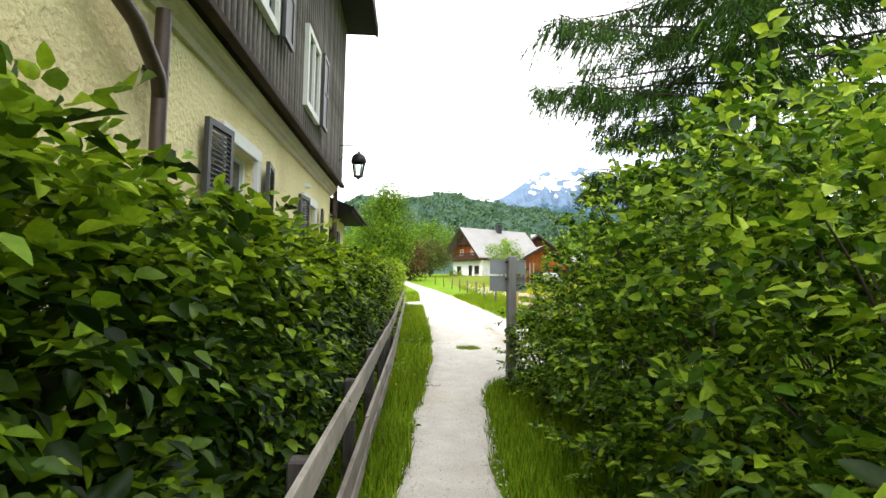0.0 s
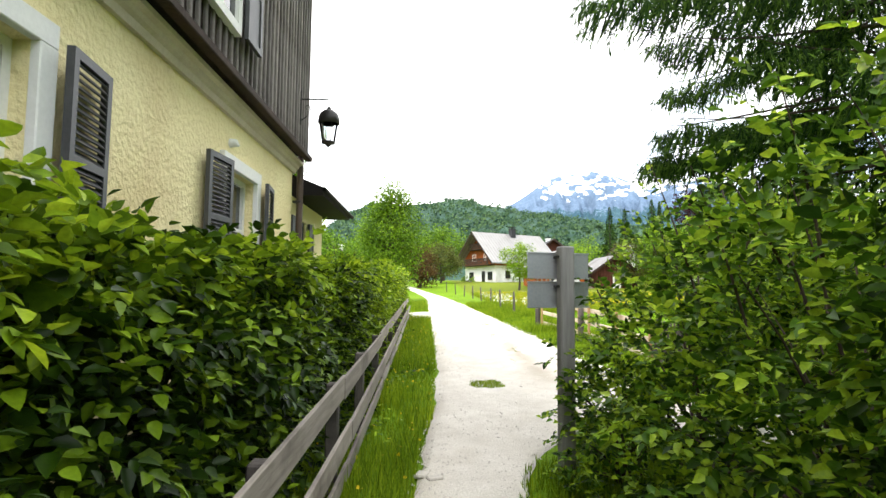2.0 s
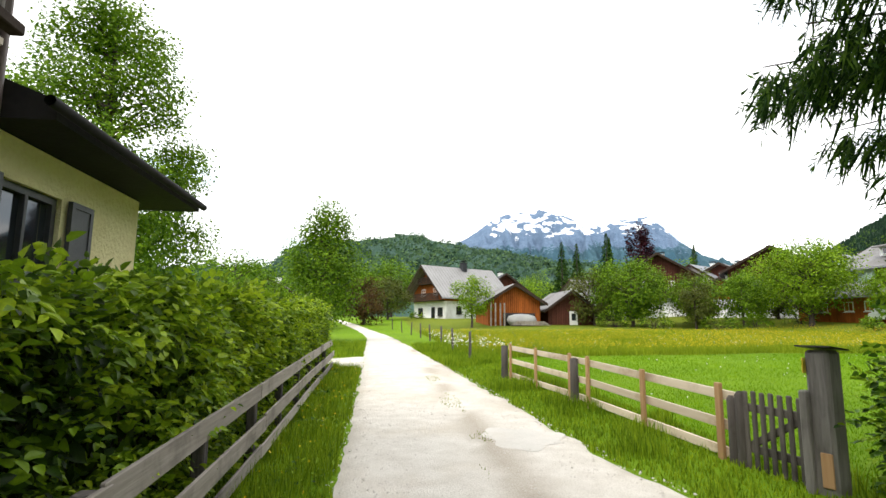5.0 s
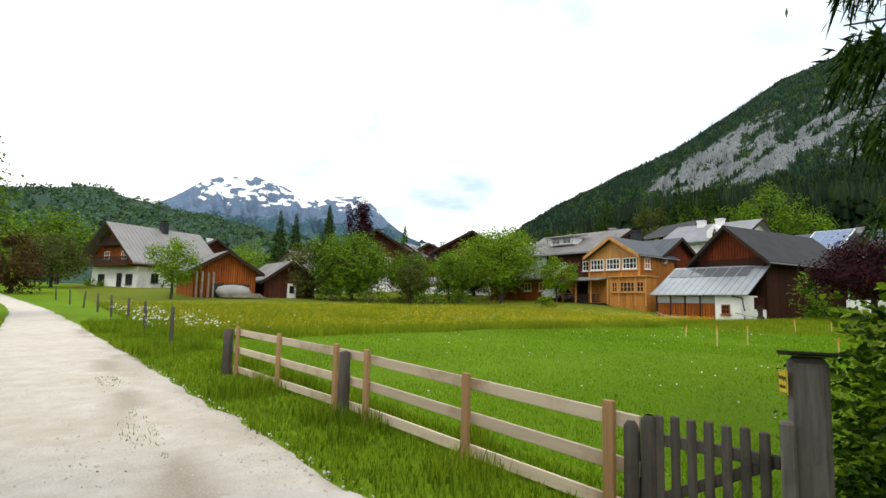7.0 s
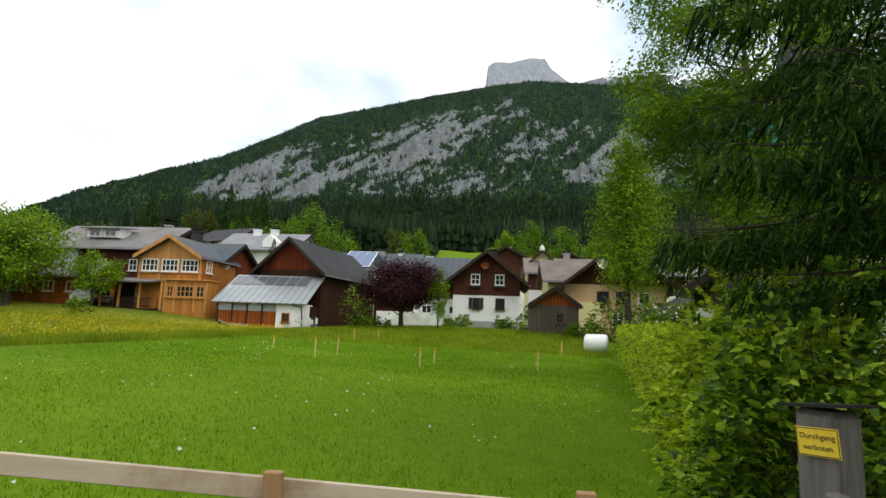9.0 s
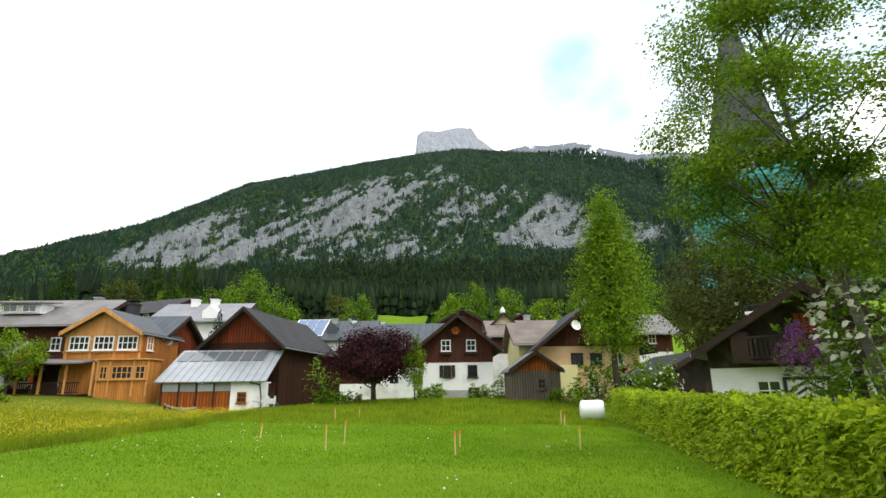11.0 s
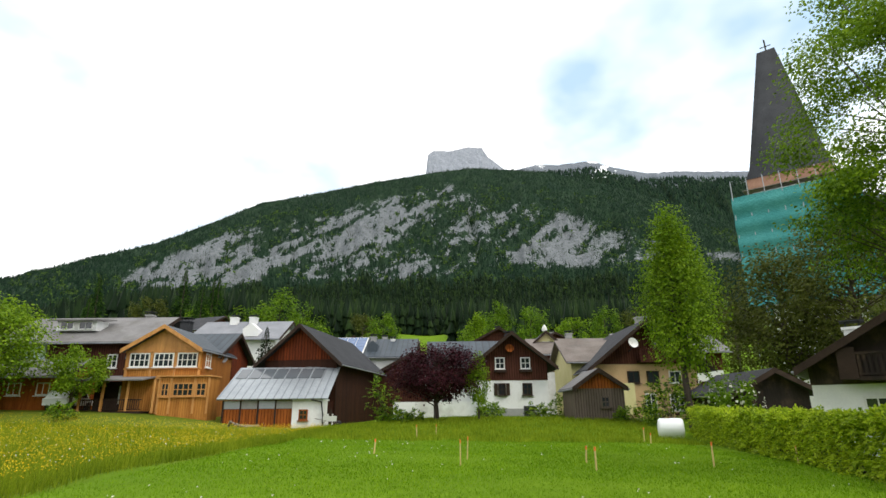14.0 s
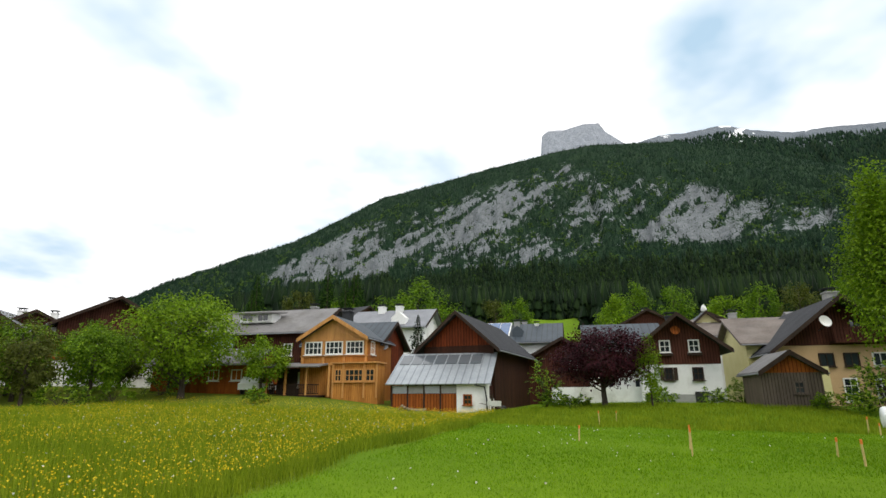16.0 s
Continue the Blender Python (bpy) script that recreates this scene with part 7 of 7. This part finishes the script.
tree("garden_tree", "bushy tree beyond the lane", -13.0, 50.0, 7.0, 4.0, 0.3, 2600, 0.4, L_green, 0.2)
tree("dark_tree", "tall dark purple-leaved tree in the village", 44, 89, 15.5, 3.0, 2.5, 2400, 0.55, L_maroon, 0.3, 0.7)
tree("tall_birch", "tall light green tree by the hedge end", 35.8, 0.3, 14.0, 3.1, 3.2, 11000, 0.24, L_lime, 0.2, 0.22)
tree("olive_tree", "dark olive-brown tree beside the church", 42.5, -10.5, 13.0, 4.6, 2.0, 7500, 0.34, L_olive, 0.25, 0.8)
tree("olive_tree", "shaded green tree before the church", 37.0, -12.0, 15.0, 4.4, 3.0, 7000, 0.3, L_olive, 0.25, 0.8)
tree("birch", "airy birch hanging over the clipped hedge", 15.4, 0.2, 14.5, 4.4, 3.6, 24000, 0.15, L_lime, 0.14, 0.7, M_birch_bark, 0.6, 0.12, None, 1.0, (-0.9, 2.6), 0.4, 84)
# Separate tree added to fill in the birch's own low dense clumps.
tree("garden_tree", "added tree standing in for the birch's dense lower foliage", 16.2, 0.2, 8.8, 2.8, 5.0, 6500, 0.16, L_green, 0.11, 0.8, None, 0.5, 0.15, None, 1.0, (-0.5, 2.4), 0.5, 60)
tree("garden_tree", "leafy tree close behind the corner shrubs", 9.6, 3.2, 4.8, 1.5, 1.2, 4500, 0.12, L_green, 0.12, 0.8)
b = shrub("flowering_bush", "bush dotted with white blossom by the hedge end", 32.6, -0.7, 1.5, 1.3, 2.8, 2600, 0.18, L_green)
n = 170
c = unit(rng.normal(size=(n, 3))) * np.array([1.7, 1.5, 1.5]) + np.array([0, 0, 1.6])
part("blossom", leaf_mesh("blossom", c, unit(c), 0.16, L_blossom_white, 0.9), L_blossom_white, b, "white blossom")
b = shrub("flowering_bush", "tall bush with white blossom before the farmhouse", 15.3, 0.3, 1.3, 1.2, 4.2, 6500, 0.12, L_green)
c = unit(rng.normal(size=(380, 3))) * np.array([1.4, 1.4, 1.3]) + np.array([0, 0, 3.5])
part("blossom", leaf_mesh("blossom", c, unit(c), 0.2, L_blossom_white, 0.9), L_blossom_white, b, "white blossom")
b = shrub("lilac_bush", "lilac bush with purple flower heads", 17.3, 0.75, 0.7, 0.7, 3.7, 1300, 0.14, L_green)
c = np.concatenate([unit(rng.normal(size=(60, 3))) * np.array([0.16, 0.16, 0.26]) + p for p in unit(rng.normal(size=(12, 3))) * np.array([0.7, 0.7, 0.8]) + np.array([0, 0, 2.8])])
part("blossom", leaf_mesh("blossom", c, unit(c - np.array([0, 0, 2.8])), 0.09, L_blossom_lilac, 0.9), L_blossom_lilac, b, "purple flower heads")
shrub("bush", "dark green bush beside the hut", 37.6, 0.9, 1.7, 1.6, 2.7, 2600, 0.18, L_shrub)
shrub("bush", "reddish garden bush by the beige house", 42.5, -2.8, 1.5, 1.3, 2.4, 1500, 0.2, L_maroon)
for x, y, rx, h, m in ((45.2, 11.6, 0.6, 0.8, L_green), (44.6, 8.2, 0.6, 0.7, L_shrub), (41.0, 19.0, 0.9, 0.8, L_green), (41.4, 19.6, 1.1, 2.6, L_shrub), (42.3, 12.0, 0.9, 0.5, L_shrub), (39.8, 17.6, 1.0, 0.5, L_shrub), (44.8, 6.2, 1.0, 1.4, L_green), (36.5, 39.0, 0.7, 0.8, L_shrub), (39.0, 2.6, 1.2, 0.7, L_green), (31.0, 49.5, 1.4, 1.3, L_shrub), (34.0, 48.5, 1.4, 1.2, L_green), (27.5, 55.0, 1.6, 1.5, L_shrub), (11.0, 80, 0.9, 0.9, L_green), (14.5, 79.4, 0.9, 0.8, L_green), (5.0, 80, 0.8, 0.8, L_shrub), (38.5, 48.5, 1.3, 1.3, L_shrub), (24.5, 57.5, 1.7, 1.6, L_shrub)):
    shrub("bush", "low green garden bush", x, y, rx, rx * 0.9, h, int(500 + 500 * rx), 0.16, m)


def small_conifer(name, label, x, y, h, r, n=2600, mat=None):
    ob = thing(name, label, "tree", x, y, gz(x, y))
    part("trunk", tubes_mesh("trunk", [([(0, 0, -0.3), (0, 0, h * 0.5), (0, 0, h)], [0.02 * h, 0.012 * h, 0.01])], M_bark, 7), M_bark, ob)
    f = rng.random(n)
    a = rng.uniform(0, 2 * np.pi, n)
    lay = np.floor((1 - f) * 13) / 13
    rad = 1.2 * r * (0.03 + f) * rng.uniform(0.35, 1.05, n) * (0.75 + 0.35 * np.sin(a * 3 + lay * 40))
    c = np.stack([rad * np.cos(a), rad * np.sin(a), h * (1 - f) * 0.94 + 0.04 * h - 0.12 * rad], 1)
    o = unit(np.stack([np.cos(a), np.sin(a), -0.35 + 0 * a], 1))
    part("needles", needle_mesh("needles", c, o, (0.07 if h < 6 else 0.055) * h * (0.2 + 0.8 * f[:, None]), mat or L_conifer_far), mat or L_conifer_far, ob)
    return ob


for x, y, h, r in ((30.3, 72, 12.2, 2.1), (36, 106, 15.5, 2.6), (39.5, 107, 15.0, 2.6), (66, 35.5, 6.0, 1.7), (72, 118, 17, 2.6), (100, 96, 15, 3), (118, 92, 18, 3.4), (104, 84, 13, 3), (126, 70, 17, 3.2), (112, 66, 15, 3), (56, 128, 20, 2.2), (132, 80, 19, 3.5), (138, 74, 18, 3.4)):
    small_conifer("conifer", "dark green spruce standing among the houses", x, y, h, r, 2600, L_spruce)
k = 0
for az, rr, h, r, m in ((46, 118, 11, 4, L_olive), (52, 120, 10, 4, L_green), (60, 150, 12, 4.5, L_olive), (64, 138, 10, 3.6, L_green), (67.5, 112, 11, 4.2, L_green), (71.3, 104, 14.5, 4.6, L_green), (73.6, 108, 12.5, 4.2, L_green), (80, 140, 11, 4, L_olive), (82, 132, 12, 3.8, L_green), (91.5, 128, 12, 3.4, L_lime), (94, 150, 15, 4, L_green), (97.5, 140, 14.5, 4.4, L_green), (101.5, 122, 11.5, 3.6, L_lime), (105, 150, 14, 4, L_green), (108, 145, 13, 4.5, L_olive), (112, 140, 15, 5, L_green), (116, 100, 13, 5, L_olive), (36, 112, 9, 4.5, L_lime), (39, 122, 11, 4.5, L_green), (42, 130, 13, 4, L_olive), (33, 118, 12, 5, L_green), (28, 100, 9, 4.5, L_green), (24, 120, 12, 5, L_green), (-3, 110, 12, 6, L_green), (-9, 95, 10, 5, L_green), (-16, 80, 9, 5, L_green), (12, 130, 12, 6, L_green), (18, 135, 12, 6, L_lime)):
    a = radians(az)
    tree("village_tree", "broadleaf tree among the village roofs", 0.3 + rr * math.sin(a), 12 + rr * math.cos(a), h, r, 0.4, 1700, 0.62, m, 0.25)

stake = thing("marker_stake", "thin wooden stake with orange painted top", "stake", 18.2, 14.6, gz(18.2, 14.6), 0, "survey stakes in the lawn")
part("shaft", boxes([((0, 0, 0.25), (0.045, 0.035, 0.7))], 0.004), M_stake, stake)
part("painted_top", boxes([((0, 0, 0.65), (0.049, 0.039, 0.11))], 0.004), M_orange, stake, "orange paint")
for k, (x, y) in enumerate(((19.9, 14.35), (17.6, 10.9), (19.6, 10.7), (18.9, 7.1), (20.4, 3.7), (21.4, 17.5), (30.0, 16.5), (32.0, 15.6), (29.4, 5.2), (30.6, 5.1))):
    copy_thing(stake, pose(x, y, gz(x, y) - 0.1 * (k % 3), rng.normal(0, 3), rng.normal(0, 3), 25 * k))

bale = thing("wrapped_bale", "round bale wrapped in white film at the lawn's edge", "bale", 32.6, 2.9, gz(32.6, 2.9) + 0.5, -17)
part("film", lathe([(0.02, -0.66), (0.3, -0.67), (0.46, -0.63), (0.54, -0.54), (0.53, -0.2), (0.55, 0.15), (0.54, 0.54), (0.46, 0.63), (0.3, 0.65), (0.02, 0.66)], M_wrap, "film", 20), M_wrap, bale).matrix_basis = pose(0, 0, 0, 90, 0, 0)
car = thing("parked_car", "parked pale car half hidden by the garden tree", "car", 42.4, 42.6, gz(42.4, 42.6), 10)
part("body", prism(bmesh.new(), [(-2.0, 0.35), (2.0, 0.35), (2.05, 0.75), (1.2, 0.85), (0.6, 1.38), (-1.1, 1.4), (-1.7, 0.9), (-2.05, 0.8)], -0.8, 0.8), M_wrap, car)
part("glazing", prism(bmesh.new(), [(1.0, 0.88), (0.55, 1.33), (-1.05, 1.35), (-1.5, 0.92)], -0.81, 0.81), M_glass, car)
for sx in (-1.25, 1.25):
    for sy in (-0.72, 0.72):
        part("wheel", lathe([(0.1, -0.1), (0.31, -0.1), (0.31, 0.1), (0.1, 0.1)], M_black, "wheel", 14), M_black, car).matrix_basis = pose(sx, sy, 0.31, 90, 0, 0)
small_conifer("garden_conifer", "slim dark conifer before the white house", 55.1, 32.8, 10.2 - gz(55.1, 32.8), 1.9, 2600)


def scatter(n, x0, x1, y0, y1, keep):
    x, y = rng.uniform(x0, x1, n), rng.uniform(y0, y1, n)
    k = keep(x, y)
    x, y = x[k], y[k]
    return np.stack([x, y, ground_z(x, y) - 0.01], 1)


def left_verge(x, y):
    l, r = road_side(y)
    return (x < l + 0.12 * (fbm(x * 2, y * 2, 3) - 0.2)) & (x > -2.75)


def right_verge(x, y):
    l, r = road_side(y)
    return (x > r - 0.1 + 0.2 * (fbm(x * 2, y * 2, 3) - 0.3)) & (rng.random(len(x)) < 0.35 + 0.9 * fbm(x * 0.9, y * 0.9, 3))


def stuff(name, me, mat, label):
    return tagged(part(name, me, mat), label, "grass", kind="stuff")


p = scatter(36000, -2.8, -0.9, -7, 18, left_verge)
stuff("verge_grass", blade_mesh("verge_grass", p, 0.09 + 0.16 * (fbm(p[:, 0] * 1.5, p[:, 1] * 1.5, 3) > 0.52), 0.006, L_grass), L_grass, "grass verge under the plank fence")
c = scatter(2300, -2.75, -1.2, -6.5, 18, lambda x, y: left_verge(x, y) & (fbm(x * 1.4 + 8, y * 1.4, 3) > 0.48))
stuff("verge_weeds", leaf_mesh("verge_weeds", c + np.array([0, 0, 0.07]), np.tile([[0.1, 0, 1.0]], (len(c), 1)), 0.075, L_shrub, 0.6, 0.1, 0.9, 0.12, 0.3, True), L_shrub, "broad-leaved weeds in the grass verge")
c = scatter(230, -2.6, -1.2, 1, 18, left_verge)
stuff("verge_flowers", leaf_mesh("verge_flowers", c + np.array([0, 0, 0.16]), np.tile([[0.3, -0.3, 0.9]], (len(c), 1)), 0.03, L_yellow, 1.0), L_yellow, "yellow flowers dotted in the grass verge")
p = scatter(30000, -7.5, -1.3, 17.6, 32, lambda x, y: (x < road_side(y)[0] + 0.05) & (np.abs(y - 20.6 + 0.12 * (x + 1.3)) > 1.2 + 1.0 * smooth(-3.0, -1.3, x) + 0.4 * (fbm(x * 2, y * 2, 3) - 0.5)))
stuff("verge_grass", blade_mesh("verge_grass", p, 0.1 + 0.16 * (fbm(p[:, 0] * 1.2, p[:, 1] * 1.2, 3) > 0.52), 0.008, L_grass), L_grass, "grass verge beside the gravel side lane")
p = scatter(60000, 0.9, 3.5, 5.2, 30, right_verge)
stuff("verge_grass", blade_mesh("verge_grass", p, 0.08 + 0.2 * smooth(0.52, 0.68, fbm(p[:, 0] * 1.1, p[:, 1] * 1.1, 3)), 0.007, L_grass), L_grass, "long grass verge along the rail fence")
c = scatter(520, 2.0, 4.2, 22, 34, lambda x, y: fbm(x * 1.2 + 3, y * 0.8, 3) > 0.5)
stuff("umbel_flowers", leaf_mesh("umbel_flowers", c + np.array([0, 0, 0.5]) + rng.normal(0, 0.08, (len(c), 3)), np.tile([[-0.2, -0.4, 0.9]], (len(c), 1)), 0.06, L_whitefl, 1.0), L_whitefl, "white umbel flowers along the lane's edge")["category"] = "flowers"
p = scatter(16000, -1.1, 0.5, -6.5, 2.0, right_verge)
stuff("verge_grass", blade_mesh("verge_grass", p, 0.12, 0.006, L_grass), L_grass, "grass verge under the shrubs")
p = scatter(7000, -1.0, -0.2, 4.7, 6.0, lambda x, y: np.hypot((x + 0.58) / 0.26, (y - 5.35) / 0.34) < 0.65 + 0.7 * fbm(x * 5, y * 5, 3) * rng.random(len(x)) ** 0.3)
stuff("grass_tuft", blade_mesh("grass_tuft", p + np.array([0, 0, 0.03]), 0.04, 0.005, L_grass), L_grass, "tuft of grass growing in the gravel")
p = scatter(6000, 0.0, 1.2, 5.5, 16, lambda x, y: (np.abs(x - 0.35 - 0.02 * (y - 8)) < 0.18) & (fbm(x * 2, y * 1.1, 3) > 0.56))
stuff("track_grass", blade_mesh("track_grass", p + np.array([0, 0, 0.03]), 0.035, 0.005, L_meadow), L_meadow, "sparse dry grass between the wheel tracks")
n = 150000
d = rng.random(n) ** 1.7
x, y = rng.uniform(2.7, 34, n), 22.0 + 26 * d
k = (y > meadow_edge(x) - 0.1 + 0.3 * rng.normal(size=n) * 0.4) & (x > 2.7 + 0.0 * y)
p = np.stack([x[k], y[k], ground_z(x[k], y[k]) - 0.02], 1)
stuff("meadow_grass", blade_mesh("meadow_grass", p, 0.36, 0.009 + 0.006 * smooth(24, 40, p[:, 1]), L_meadow, 0.35, True), L_meadow, "tall uncut meadow grass")
for nm, cnt, sz, m, lb in (("buttercups", 34000, 0.028, L_yellow, "yellow buttercups over the meadow"), ("daisies", 800, 0.036, L_whitefl, "white flower heads in the meadow")):
    x, y = rng.uniform(2.8, 36, cnt), 22.2 + 24 * rng.random(cnt) ** 1.4
    k = (y > meadow_edge(x)) & (fbm(x * 0.35, y * 0.35, 3) + 0.25 * rng.random(len(x)) > 0.45)
    c = np.stack([x[k], y[k], ground_z(x[k], y[k]) + rng.uniform(0.28, 0.46, k.sum())], 1)
    stuff(nm, leaf_mesh(nm, c, np.tile([[-0.5, -0.2, 0.8]], (len(c), 1)), sz, m, 1.0, fine=0), m, lb)
n = 150000
x, y = 3.1 + 28 * rng.random(n) ** 1.45, rng.uniform(3.5, 22.4, n)
k = y < meadow_edge(x) + 0.1
p = np.stack([x[k], y[k], ground_z(x[k], y[k]) - 0.005], 1)
stuff("lawn_grass", blade_mesh("lawn_grass", p, 0.055, 0.006 + 0.006 * smooth(6, 20, p[:, 0]), L_lawn, 0.6, True), L_lawn, "short mown lawn grass")
c = scatter(220, 4, 28, 5, 21.5, lambda x, y: fbm(x * 0.4, y * 0.4, 3) > 0.45)
stuff("lawn_daisies", leaf_mesh("lawn_daisies", c + np.array([0, 0, 0.06]), np.tile([[-0.4, 0, 0.9]], (len(c), 1)), 0.045, L_whitefl, 1.0), L_whitefl, "small white daisies scattered in the lawn")
n = 60000
x, y = rng.uniform(25, 41, n), rng.uniform(2.5, 24, n)
k = (x > 29 + 3 * (fbm(y * 0.3, y * 0 + 2, 3) - 0.5)) & (rng.random(n) < 0.8)
p = np.stack([x[k], y[k], ground_z(x[k], y[k]) - 0.02], 1)
stuff("rough_grass", blade_mesh("rough_grass", p, 0.24, 0.016, L_meadow, 0.35, True), L_meadow, "rough grass on the bank below the houses")

# pebbles on the gravel, a flat stone and the pale patch on the lane
n = 9000
y = rng.uniform(-5, 22, n)
l, r = road_side(y)
x = l + (r - l) * rng.random(n)
near_edge = np.minimum(x - l, r - x) / (r - l)
k = rng.random(n) < 0.25 + 0.75 * (near_edge < 0.22) + 0.4 * (fbm(x * 1.5, y * 1.5, 3) > 0.55)
x, y = x[k], y[k]
n = len(x)
s = rng.uniform(0.006, 0.02, (n, 1))
c = np.stack([x, y, ground_z(x, y) + 0.036], 1)
tetra = np.array([[1, 0, -0.3], [-0.5, 0.87, -0.3], [-0.5, -0.87, -0.3], [0, 0, 0.6]])
v = c[:, None] + (tetra[None] + rng.normal(0, 0.25, (n, 4, 3))) * s[:, None]
f = (np.arange(n)[:, None, None] * 4 + np.array([[0, 1, 3], [1, 2, 3], [2, 0, 3]])[None]).reshape(-1, 3)
stuff("pebbles", np_mesh("pebbles", v.reshape(-1, 3), f, M_stone), M_stone, "loose pale pebbles on the gravel")["category"] = "stones"
ang = np.linspace(0, 2 * np.pi, 40, endpoint=False)
rad = 1 + 0.16 * np.sin(ang * 3 + 1) + 0.1 * np.sin(ang * 7)
px, py = 0.95 + 0.5 * rad * np.cos(ang), 9.0 + 0.6 * rad * np.sin(ang)
v = np.concatenate([[(0.95, 9.0, gz(0.95, 9.0) + 0.05)], np.stack([px, py, ground_z(px, py) + 0.036], 1)])
f = np.stack([np.zeros(40, int), 1 + np.arange(40), 1 + (np.arange(40) + 1) % 40], 1)
patch = tagged(part("lane_patch", np_mesh("lane_patch", v, f, M_patch, True), M_patch), "pale mortar patch worn into the gravel lane", "road patch", kind="structure")
for sx, sy, a in ((-1.41, 1.62, 20), (-1.52, 1.7, 70)):
    st = thing("flat_stone", "flat stone set in the footpath", "stone", sx, sy, gz(sx, sy) + 0.035, a)
    part("slab", boxes([((0, 0, 0), (0.13, 0.09, 0.03))], 0.01), M_stone, st)
